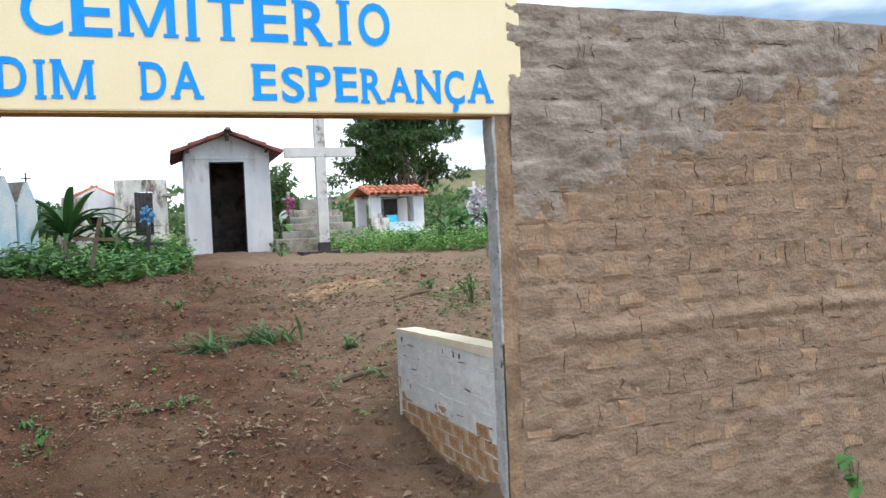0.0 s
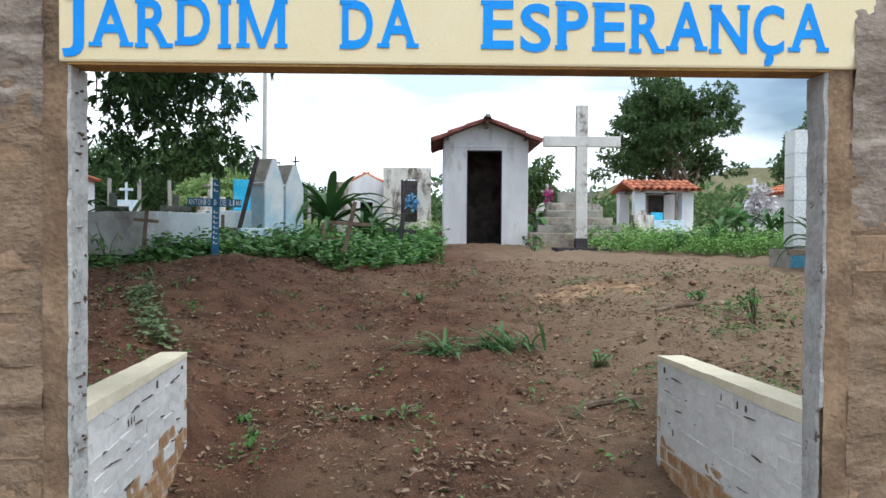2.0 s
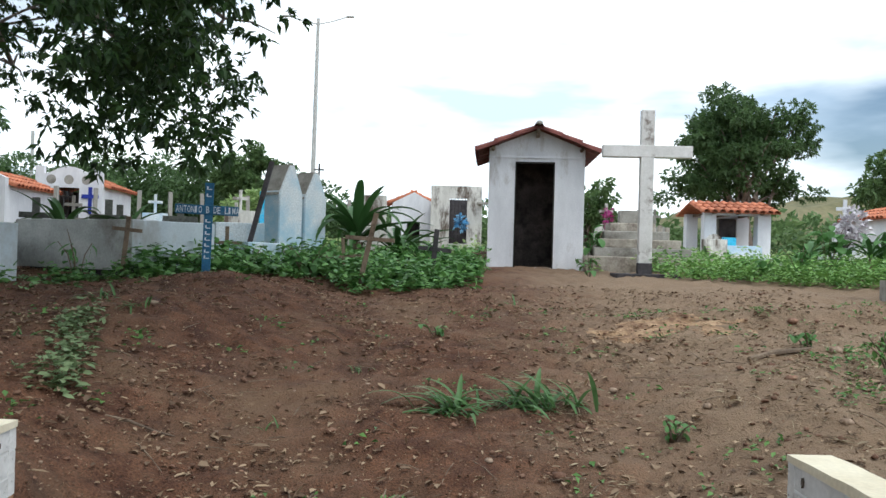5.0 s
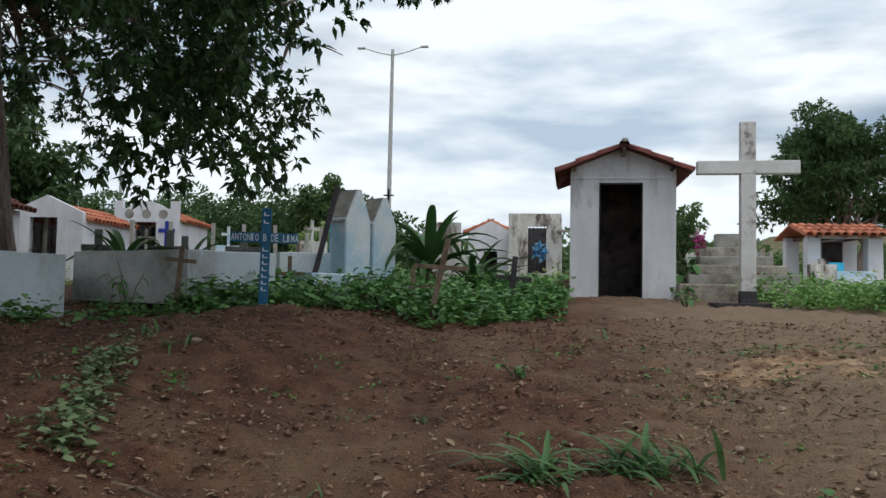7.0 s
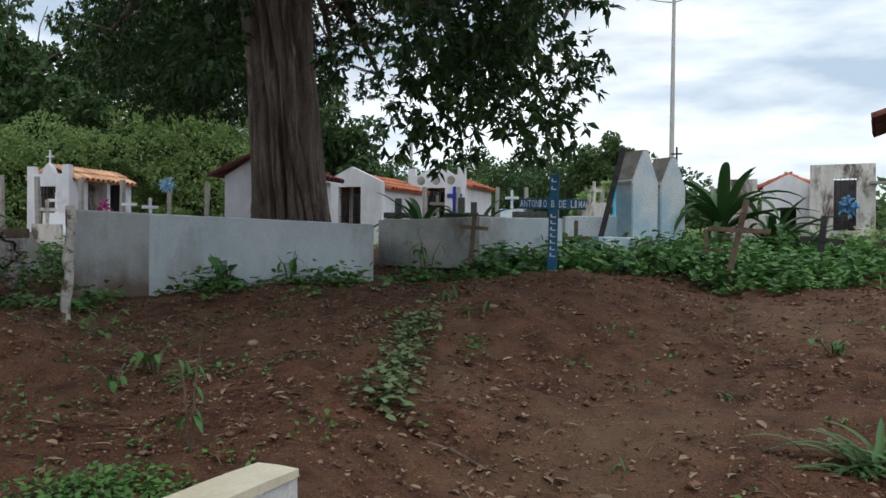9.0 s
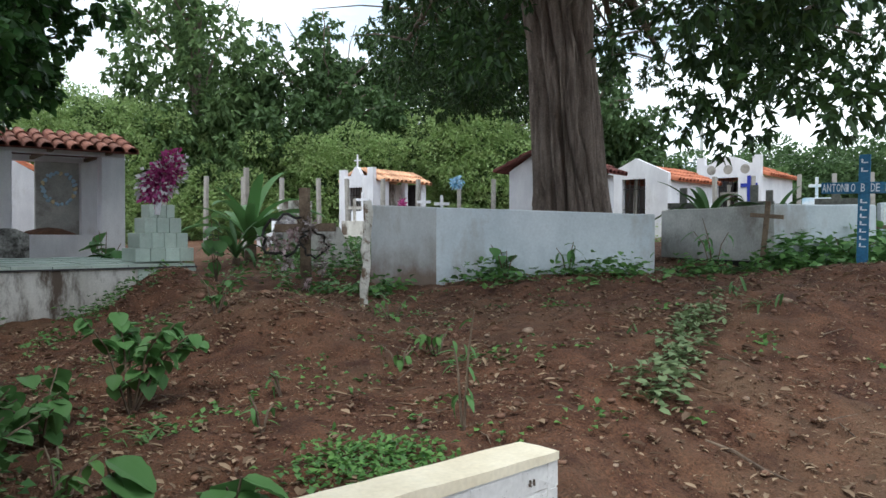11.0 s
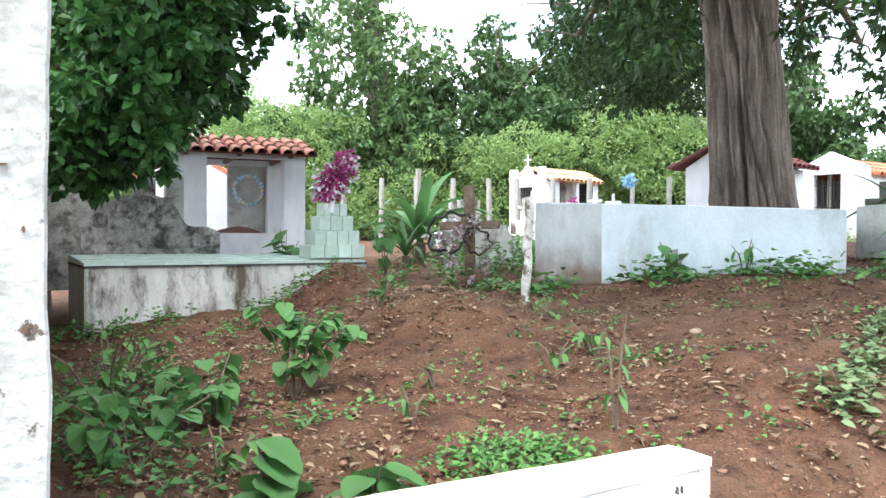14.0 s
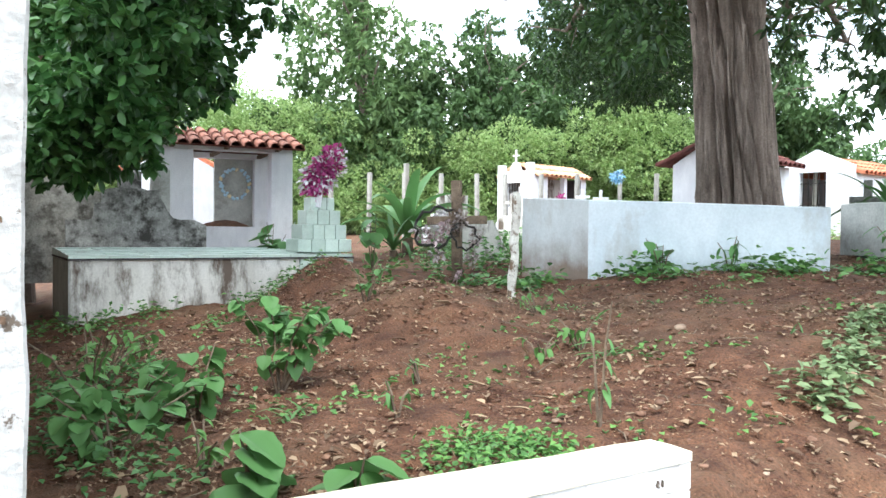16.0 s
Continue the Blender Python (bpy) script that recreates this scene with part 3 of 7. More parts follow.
def build_gate():
    for nm, x0, x1, fx0, fx1 in (("wall_west", -14.0, GX0, -2.6, GX0 - 0.09), ("wall_east", GX1, 14.0, GX1 + 0.09, 5.0)):
        bm = bmesh.new()
        box(bm, x0, GY0 + 0.012, -0.7, x1, GY1, WT)
        w = tagged(part(nm, bm, M_MORTAR), "unplastered mud brick boundary wall smeared with rough mortar", "wall", kind="structure")
        relief("mortar_smear", fx0, fx1, -0.6, WT, 0.021, wall_depth, M_MORTAR, w, "brown mud mortar smeared over the bricks")
        relief("cement_smear", fx0, fx1, 1.45, WT + 0.002, 0.018, cement_depth, M_CEMENT, w, "grey cement thrown roughly over the upper courses")
        ja, jb = (GX0 - 0.095, GX0) if x1 == GX0 else (GX1, GX1 + 0.095)
        relief("jamb_edge", ja, jb, -0.05, LZ, 0.024, lambda x, z: 0.016 + 0.004 * fr(x, 1, z, 6), M_JAMB, w, "smooth brown mud band along the gate jamb")
    s = thing("gate_sign", Matrix(), "cream painted lintel with blue hand lettering over the gate", "sign")
    bm = bmesh.new()
    box(bm, GX0 - 0.03, GY0 - 0.028, LZ, GX1 + 0.17, GY1, 3.02, 0.01)
    part("panel", bm, M_CREAM, s)
    bm = bmesh.new()
    box(bm, GX0, GY0 - 0.02, LZ - 0.008, GX1, GY1 - 0.01, LZ - 0.0005)
    part("soffit", bm, M_OCHRE, s, "ochre stained underside of the lintel")
    lettering([("JARDIM", -1.055, -0.245, 2.222, 2.4), ("DA", -0.037, 0.235, 2.222, 2.4), ("ESPERANÇA", 0.48, 1.75, 2.222, 2.4), ("CEMITERIO", -0.53, 1.19, 2.512, 2.735)], GY0 - 0.0285, s)
    # white plaster on the reveals
    for nm, xx, sg in (("reveal", GX0, 1), ("reveal", GX1, -1)):
        bm = bmesh.new()
        n = 90
        rows = []
        for k in range(n + 1):
            z = -0.05 + (LZ + 0.04) * k / n
            f = GY0 - 0.02 + 0.012 * fr(xx, 4, z, 7) + (0.03 if z < 0.9 and sg < 0 else 0)
            b = GY1 + 0.012 + 0.008 * fr(xx, 8, z, 2.5)
            th = 0.01 + 0.006 * fr(xx, 6, z, 8)
            r = [bm.verts.new((xx, f, z)), bm.verts.new((xx + sg * th, f + 0.006, z)), bm.verts.new((xx + sg * (th + 0.003 * fr(1, 2, z, 14)), (f + b) / 2, z)), bm.verts.new((xx + sg * th, b - 0.006, z)), bm.verts.new((xx, b, z))]
            rows.append(r)
        for a, b in zip(rows, rows[1:]):
            for i in range(4):
                bm.faces.new((a[i], a[i + 1], b[i + 1], b[i]))
        bmesh.ops.recalc_face_normals(bm, faces=bm.faces)
        w = bpy.data.objects["wall_west" if sg > 0 else "wall_east"]
        part(nm, bm, M_REVEAL, w, "chipped white paint on the gate jamb")


build_gate()
RB = random.Random(5)


def wing(xa, ya, xb, yb, side, label):
    """A low whitewashed wall from the jamb inwards; side is where its outer face lies."""
    L, T, top = math.hypot(xb - xa, yb - ya), 0.15, 0.865
    m = Matrix.Translation((xa, ya, 0)) @ Matrix.Rotation(math.atan2(yb - ya, xb - xa), 4, "Z")
    w = thing("wing_wall", m, label, "wall", kind="structure")
    o = 0.0 if side > 0 else -T
    bm = bmesh.new()
    box(bm, 0, o + 0.008, -0.3, L - 0.008, o + T - 0.008, top - 0.045)
    part("core", bm, M_WASH, w)
    bm = bmesh.new()
    n = 26
    lo, hi = [], []
    for i in range(n + 1):
        x = L * i / n + (0.004 if i == n else 0)
        dip = -0.035 * i / n + 0.006 * fr(x, side, 1, 4)
        a = o - 0.004 + 0.006 * fr(x, 1, side, 6)
        b = o + T + 0.004 + 0.006 * fr(x, 3, side, 6)
        lo.append([bm.verts.new((x, a, top - 0.06)), bm.verts.new((x, b, top - 0.06))])
        hi.append([bm.verts.new((x, a, top + dip)), bm.verts.new((x, (a + b) / 2, top + dip + 0.004 * fr(x, 5, side, 8))), bm.verts.new((x, b, top + dip))])
    for i in range(n):
        bm.faces.new((lo[i][0], lo[i + 1][0], hi[i + 1][0], hi[i][0]))
        bm.faces.new((hi[i][0], hi[i + 1][0], hi[i + 1][1], hi[i][1]))
        bm.faces.new((hi[i][1], hi[i + 1][1], hi[i + 1][2], hi[i][2]))
        bm.faces.new((hi[i][2], hi[i + 1][2], lo[i + 1][1], lo[i][1]))
    bm.faces.new((lo[n][0], lo[n][1], hi[n][2], hi[n][1], hi[n][0]))
    bm.faces.new((lo[0][0], hi[0][0], hi[0][1], hi[0][2], lo[0][1]))
    bmesh.ops.recalc_face_normals(bm, faces=bm.faces)
    part("coping", bm, M_COPING, w, "cream painted smooth top of the wall")
    # a skin of limewash that fills many of the joints
    nx, nz = 58, 18
    sg, face = (-1, o) if side > 0 else (1, o + T)
    bm = bmesh.new()
    rows = [[bm.verts.new((L * i / nx, face + sg * (-0.003 + 0.006 * fr(L * i / nx, side, 0.9 * k / nz, 4) + 0.004 * fr(L * i / nx, side + 4, 0.9 * k / nz, 15)), 0.33 + 0.475 * k / nz)) for i in range(nx + 1)] for k in range(nz + 1)]
    for p, q in zip(rows, rows[1:]):
        for i in range(nx):
            f = bm.faces.new((p[i], p[i + 1], q[i + 1], q[i]))
            f.smooth = True
    part("limewash_skin", bm, M_WASH, w)
    return w, L, T, o


def wing_bricks(w, L, T, o, side, clean, worn):
    """Courses on the face towards the path and on the free end."""
    H, BL = 0.083, 0.215
    for k in range(10):
        z = 0.803 - H * (k + 0.5)
        if z < -0.1:
            break
        x = -0.11 * (k % 2)
        while x < L:
            a, b = max(x, 0), min(x + BL, L)
            if b - a > 0.05:
                soiled = RB.random() < (k - 3.6) / 2.2 + 0.5 * (a / L - 0.5)
                me = RB.choice(worn if soiled else clean)
                y = o if side < 0 else o + T
                face = Matrix.Rotation(math.pi if side > 0 else 0, 4, "Z")
                piece("brick", me, w, Matrix.Translation(((a + b) / 2, y + (RB.uniform(-0.002, 0.005) if side < 0 else -RB.uniform(-0.002, 0.005)), z)) @ face @ Matrix.Diagonal(((b - a - RB.choice((0.003, 0.003, 0.012))) / BL, 1, RB.choice((1, 1, 0.97, 0.9)), 1)))
            x += BL
        piece("brick", RB.choice(worn if RB.random() < (k - 1.5) / 6 else clean), w, Matrix.Translation((L + 0.004, o + T / 2, z)) @ Matrix.Rotation(radians(90), 4, "Z") @ Matrix.Diagonal((T / BL, 1, 1, 1)))


def open_joints(w, L, T, o, side, seed, n):
    """Dark crumbled lengths of joint where the limewash has fallen out."""
    rs = random.Random(seed)
    y = o if side < 0 else o + T
    face = Matrix.Rotation(math.pi if side > 0 else 0, 4, "Z")
    for i in range(n):
        bm = bmesh.new()
        upright = rs.random() < 0.22
        ln, th = (rs.uniform(0.015, 0.04), rs.uniform(0.004, 0.009)) if upright else (0.012 + 0.17 * rs.random() ** 2.2, rs.uniform(0.002, 0.008))
        m = 7
        up, dn = [], []
        for k in range(m + 1):
            u = -ln / 2 + ln * k / m
            e = th * (0.25 + math.sin(math.pi * k / m)) * rs.uniform(0.3, 1.2)
            c = rs.uniform(-0.25, 0.25) * th
            up.append((u, c + e / 2))
            dn.append((u, c - e / 2))
        loop = dn + up[::-1]
        if upright:
            loop = [(v, u) for u, v in loop]
        a = [bm.verts.new((u, -0.0065, v)) for u, v in loop]
        b = [bm.verts.new((u, 0.012, v)) for u, v in loop]
        bm.faces.new(a)
        for k in range(len(a)):
            bm.faces.new((a[k], a[(k + 1) % len(a)], b[(k + 1) % len(a)], b[k]))
        bmesh.ops.recalc_face_normals(bm, faces=bm.faces)
        x = rs.uniform(0.08, L - 0.08)
        z = 0.803 - 0.083 * rs.choice((1, 1, 2, 2, 3, 3, 4, 5, 6)) + (0.04 if upright else rs.gauss(0, 0.009))
        j = part("open_joint", bm, M_OPEN_JOINT, w)
        j.matrix_local = Matrix.Translation((x, y, z)) @ face @ Matrix.Rotation(rs.gauss(0, 0.07), 4, "Y")


def cracks_and_shadows(w, x0, x1, seed, n):
    """Dark crumbled lengths of joint in the mud brick wall, along and across its courses, also in place of shadow lines
    under bricks.
    """
    rs = random.Random(seed)
    for i in range(n):
        upright = rs.random() < 0.3
        ln, th = (rs.uniform(0.05, 0.15), rs.uniform(0.003, 0.008)) if upright else (0.03 + 0.2 * rs.random() ** 1.6, rs.uniform(0.003, 0.009))
        x, k = rs.uniform(x0 + 0.12, x1 - 0.12), rs.randint(1, 15)
        z = 0.174 * k + (0.087 if upright else rs.gauss(0, 0.006))
        bm = bmesh.new()
        m, up, dn, wob = 8, [], [], rs.uniform(-0.012, 0.012)
        for q in range(m + 1):
            u = -ln / 2 + ln * q / m
            e = th * (0.2 + math.sin(math.pi * q / m)) * rs.uniform(0.3, 1.2)
            c = wob * math.sin(q * 0.9) + rs.uniform(-0.3, 0.3) * th
            up.append((u, c + e / 2))
            dn.append((u, c - e / 2))
        loop = dn + up[::-1]
        if upright:
            loop = [(v, u) for u, v in loop]
        surf = wall_depth
        if z > 1.5 and cement_depth(x, z) > wall_depth(x, z):
            surf = cement_depth
        a = [bm.verts.new((x + u, GY0 - surf(x + u, z + v) - 0.002, z + v)) for u, v in loop]
        b = [bm.verts.new((x + u, GY0 + 0.015, z + v)) for u, v in loop]
        bm.faces.new(a)
        for q in range(len(a)):
            bm.faces.new((a[q], a[(q + 1) % len(a)], b[(q + 1) % len(a)], b[q]))
        bmesh.ops.recalc_face_normals(bm, faces=bm.faces)
        part("open_joint", bm, M_CRACK, w)


cracks_and_shadows(bpy.data.objects["wall_east"], GX1 + 0.1, 5.0, 15, 290)
cracks_and_shadows(bpy.data.objects["wall_west"], -2.6, GX0 - 0.1, 16, 60)


def reveal_chips(w, seed):
    """Pocks and open bed joints in the plaster of the jamb."""
    rs = random.Random(seed)
    for i in range(26):
        wide = i < 7
        z = 0.16 + 0.28 * i if wide else rs.uniform(0.2, 2.1)
        y = rs.uniform(GY0 + 0.02, GY1 - 0.02)
        a, h = (rs.uniform(0.02, 0.05), 0.0022) if wide else (rs.uniform(0.003, 0.008), rs.uniform(0.003, 0.007))
        bm = bmesh.new()
        ring = [(a * math.cos(0.7 * q) * rs.uniform(0.6, 1.2), h * math.sin(0.7 * q) * rs.uniform(0.6, 1.2)) for q in range(9)]
        f = [bm.verts.new((GX0 + 0.019, y + u, z + v)) for u, v in ring]
        b = [bm.verts.new((GX0 - 0.004, y + u, z + v)) for u, v in ring]
        bm.faces.new(f)
        for q in range(9):
            bm.faces.new((f[q], f[(q + 1) % 9], b[(q + 1) % 9], b[q]))
        bmesh.ops.recalc_face_normals(bm, faces=bm.faces)
        part("chip", bm, M_CRACK, w, "brown chip in the plaster")


reveal_chips(bpy.data.objects["wall_west"], 4)
WING_W = wing(GX0, GY1 - 0.01, -1.16, 5.75, 1, "low whitewashed brick wall with a cream top beside the path")
WING_E = wing(GX1, GY1 - 0.01, 1.656, 5.72, -1, "low whitewashed brick wall with muddy stains beside the path")
open_joints(*WING_W, -1, 5, 30)
open_joints(*WING_E, 1, 6, 20)


# ---- roofs ----
RR = random.Random(11)


def tile_mesh(mtl, L=0.46, R=0.095):
    """A clay barrel tile, tapering, with some thickness."""
    bm = bmesh.new()
    seg = 5
    rings = []
    for y, r in ((0, R), (L, R * 0.82)):
        o = [bm.verts.new((-math.cos(math.pi * k / seg) * r, y, math.sin(math.pi * k / seg) * r)) for k in range(seg + 1)]
        i = [bm.verts.new((-math.cos(math.pi * k / seg) * (r - 0.014), y, math.sin(math.pi * k / seg) * (r - 0.014))) for k in range(seg + 1)]
        rings.append((o, i))
    (o0, i0), (o1, i1) = rings
    for k in range(seg):
        bm.faces.new((o0[k], o0[k + 1], o1[k + 1], o1[k]))
        bm.faces.new((i0[k + 1], i0[k], i1[k], i1[k + 1]))
        bm.faces.new((o0[k + 1], o0[k], i0[k], i0[k + 1]))
    bmesh.ops.recalc_face_normals(bm, faces=bm.faces)
    me = bpy.data.meshes.new("roof_tile")
    bm.to_mesh(me)
    bm.free()
    me.materials.append(mtl)
    return me


TILE_NEW, TILE_OLD, TILE_MID, TILE_PALE = tile_mesh(M_TILE), tile_mesh(M_OLDTILE), tile_mesh(M_MIDTILE), tile_mesh(M_PALETILE)


def roof_slope(parent, eave, ridge, width, tile, mtl, deck=True):
    """Tiles from the eave up to the ridge: eave and ridge are (y, z) in the parent's frame, the roof runs along x."""
    r = new("roof")
    r.parent = parent
    dy, dz = ridge[0] - eave[0], ridge[1] - eave[1]
    L = math.hypot(dy, dz)
    turn = Matrix.Rotation(math.atan2(dz, dy), 4, "X") if dy > 0 else Matrix.Rotation(math.pi, 4, "Z") @ Matrix.Rotation(math.atan2(dz, -dy), 4, "X")
    bm = bmesh.new()
    m = Matrix.Translation((0, eave[0], eave[1])) @ turn
    box(bm, -width / 2, 0.02, -0.05, width / 2, L, -0.02, 0, m)
    part("roof_deck", bm, mtl, r)
    n, rows = max(2, round(width / 0.2)), max(1, round(L / 0.36))
    for i in range(n):
        for k in range(rows):
            x = -width / 2 + width * (i + 0.5) / n
            piece("roof_tile", tile, r, m @ Matrix.Translation((x + RR.uniform(-0.01, 0.01), -0.06 + k * (L / rows) + RR.uniform(-0.015, 0.015), -0.02 + RR.uniform(0, 0.012))) @ Matrix.Rotation(RR.uniform(-0.03, 0.03), 4, "Z") @ Matrix.Rotation(-0.02, 4, "X"))
    return r


def roofed(parent, w, y0, y1, ze, zr, tile, mtl, over=0.12):
    """A gable roof whose ridge runs along x."""
    mid = (y0 + y1) / 2
    roof_slope(parent, (y0 - over, ze), (mid, zr), w, tile, mtl)
    roof_slope(parent, (y1 + over, ze), (mid, zr), w, tile, mtl)


def frame_wall(parent, name, x0, x1, z0, z1, y0, y1, door, mtl, top=None):
    """A wall that faces -y with a doorway (x0, x1, z0, z1) through it and an outline of its top."""
    bm = bmesh.new()
    dx0, dx1, dz0, dz1 = door
    tp = top or [(x0, z1), (x1, z1)]
    prism(bm, [(x0, z0), (dx0, z0), (dx0, dz1), (x0, dz1)], y0, y1)
    prism(bm, [(dx1, z0), (x1, z0), (x1, dz1), (dx1, dz1)], y0, y1)
    prism(bm, [(x0, dz1)] + [(dx0, dz1), (dx1, dz1), (x1, dz1)] + tp[::-1], y0, y1)
    if dz0 > z0 + 0.01:
        prism(bm, [(dx0, z0), (dx1, z0), (dx1, dz0), (dx0, dz0)], y0, y1)
    return part(name, bm, mtl, parent)


def solid(parent, name, mtl, boxes, label="", bev=0.0, m=None):
    bm = bmesh.new()
    for b in boxes:
        box(bm, *b, bev, m)
    return part(name, bm, mtl, parent, label)


# ---- white hut ----
def build_hut():
    h = thing("hut", pose(1.44, 17.72, 1.3), "small whitewashed hut with a dark open doorway and tiled roof", "hut")
    w, run, rise, apex = 0.89, 1.13, 0.45, 2.66
    slope = rise / run
    side = apex - 0.05 - slope * w
    frame_wall(h, "front_wall", -w, w, -0.15, side, 0, 0.14, (-0.385, 0.32, 0.04, 2.0), M_HUT, [(-w, side), (0, apex - 0.05), (w, side)])
    solid(h, "side_wall", M_HUT, [(-w, 0.14, -0.15, -w + 0.14, 1.9, side)])
    solid(h, "side_wall", M_HUT, [(w - 0.14, 0.14, -0.15, w, 1.9, side)])
    bm = bmesh.new()
    prism(bm, [(-w, -0.15), (w, -0.15), (w, side), (0, apex - 0.05), (-w, side)], 1.9, 2.04)
    part("back_wall", bm, M_HUT, h)
    # lining and floor carry the shade of the room in their colour
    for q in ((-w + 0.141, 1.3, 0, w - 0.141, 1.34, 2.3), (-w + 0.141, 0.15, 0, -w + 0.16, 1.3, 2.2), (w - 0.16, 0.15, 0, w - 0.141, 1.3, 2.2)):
        solid(h, "inner_lining", M_DIM, [q], "inner wall coloured dark for the indoor shade")
    solid(h, "floor_slab", M_SOOT_SHADE, [(-w + 0.14, 0.0, -0.15, w - 0.14, 1.88, 0.03)])
    solid(h, "ledge", M_HUT, [(-w - 0.004, -0.02, 2.07, w + 0.004, -0.001, 2.11)], "plaster ledge over the doorway", 0.006)
    solid(h, "door_jamb", M_STEEL, [(-0.4, -0.012, 0.02, -0.375, 0.03, 2.0), (0.31, -0.012, 0.02, 0.335, 0.03, 2.0), (-0.4, -0.012, 1.98, 0.335, 0.03, 2.01)], "thin dark door frame")
    bm = bmesh.new()
    tube(bm, [Vector((0, -0.28, apex - 0.1)), Vector((0, 2.2, apex - 0.1))], [0.035, 0.035], 6)
    part("ridge_beam", bm, M_WOOD, h)
    for sx in (-1, 1):
        bm = bmesh.new()
        tube(bm, [Vector((sx * 0.82, -0.2, side - 0.02)), Vector((sx * 0.82, 2.2, side - 0.02))], [0.035, 0.035], 6)
        part("wall_plate", bm, M_WOOD, h)
        r = new("roof")
        r.parent = h
        Ls = math.hypot(run, rise)
        base = Matrix.Translation((0, 0.95, apex)) @ Matrix.Rotation(0 if sx > 0 else math.pi, 4, "Z") @ Matrix.Rotation(math.atan2(rise, run), 4, "Y")
        bm = bmesh.new()
        box(bm, 0, -1.25, -0.04, Ls, 1.25, -0.012, 0, base)
        part("roof_deck", bm, M_OLDTILE, r)
        for i in range(15):
            for k in range(3):
                y = -1.26 + 2.52 * (i + 0.5) / 15
                piece("roof_tile", TILE_OLD, r, base @ Matrix.Translation((Ls + 0.03 - k * 0.385, y, -0.045 + RR.uniform(0, 0.014))) @ Matrix.Rotation(radians(90) + RR.uniform(-0.03, 0.03), 4, "Z") @ Matrix.Rotation(-0.03, 4, "X"))
    for i in range(6):
        piece("ridge_tile", TILE_OLD, h, Matrix.Translation((0, -0.34 + i * 0.42, apex - 0.05)) @ Matrix.Rotation(RR.uniform(-0.05, 0.05), 4, "Z"))
    bm = bmesh.new()
    bmesh.ops.create_icosphere(bm, subdivisions=2, radius=0.05, matrix=Matrix.Translation((0.01, -0.33, apex + 0.035)) @ Matrix.Diagonal((1.2, 0.8, 0.8, 1)))
    part("ridge_knob", bm, M_CONC, h, "lump of pale mortar on the ridge")
    solid(h, "bracket", M_WOOD, [(-0.03, -0.25, apex - 0.2, 0.03, 0.0, apex - 0.11)], "short beam end under the gable")


build_hut()


# ---- crosses ----
def cross(name, x, y, z, h, w, tk, arm, mtl, label, yaw=0, lean=0, base=None, armh=None, dp=None):
    c = thing(name, pose(x, y, z, 0, lean, yaw), label, "cross")
    dp = dp or tk * 0.7
    solid(c, "post", mtl, [(-tk / 2, -dp / 2, -0.12, tk / 2, dp / 2, h)], bev=tk * 0.06)
    a = armh or tk * 0.85
    solid(c, "arm", mtl, [(-w / 2, -dp / 2 - 0.004, arm - a / 2, w / 2, dp / 2 + 0.004, arm + a / 2)], bev=tk * 0.06)
    if base:
        bw, bh, bm_ = base
        solid(c, "base", bm_, [(-bw / 2, -bw / 2, -0.15, bw / 2, bw / 2, bh * 0.55), (-bw / 3, -bw / 3, bh * 0.55, bw / 3, bw / 3, bh)], bev=0.01)
    return c


big = cross("large_cross", 3.165, 16.2, 1.28, 2.74, 1.47, 0.22, 2.05, M_CROSS, "tall peeling white concrete cross with a blackened foot", armh=0.2, dp=0.16)
solid(big, "plinth", M_SOOT_SHADE, [(-0.5, -0.3, -0.15, 0.55, 0.4, 0.02)], "black candle-burnt slab", 0.012)
bm = bmesh.new()
box(bm, -0.114, -0.086, 0.02, 0.114, 0.086, 0.2, 0.004)
part("foot", bm, M_SOOT_SHADE, big, "scorched black foot of the post")


def stepped_tomb(x, y, z, yaw):
    t = thing("stepped_tomb", pose(x, y, z, 0, 0, yaw), "grey weathered concrete tomb rising in narrow steps", "tomb")
    low = -0.15
    for k, (w, d, top, dx) in enumerate(((2.3, 1.9, 0.34, 0), (1.75, 1.6, 0.5, -0.08), (1.5, 1.4, 0.66, -0.1), (1.2, 1.15, 0.82, -0.14), (0.85, 0.9, 0.98, -0.18), (0.4, 0.5, 1.24, -0.2))):
        bm = bmesh.new()
        box(bm, dx - w / 2, -d / 2 + 0.05 * k, low, dx + w / 2, d / 2, top, 0.02)
        for v in bm.verts:
            v.co += Vector((0.012 * fr(v.co.x + k, v.co.y, v.co.z, 5), 0.012 * fr(v.co.y, v.co.x, v.co.z + k, 5), 0.01 * fr(v.co.z, v.co.x + k, v.co.y, 4)))
        part("step", bm, M_CONC if k % 2 else M_OLDCONC, t)
        low = top
    for dx, h in ((0.5, 0.3), (-0.62, 0.24), (0.36, 0.34)):
        bm = bmesh.new()
        box(bm, dx - 0.04, -0.1, 0.6, dx + 0.04, -0.02, 0.62 + h, 0.01)
        part("finial", bm, M_OLDCONC, t, "worn concrete stump")
    return t


stepped_tomb(3.48, 18.3, 1.25, 0)


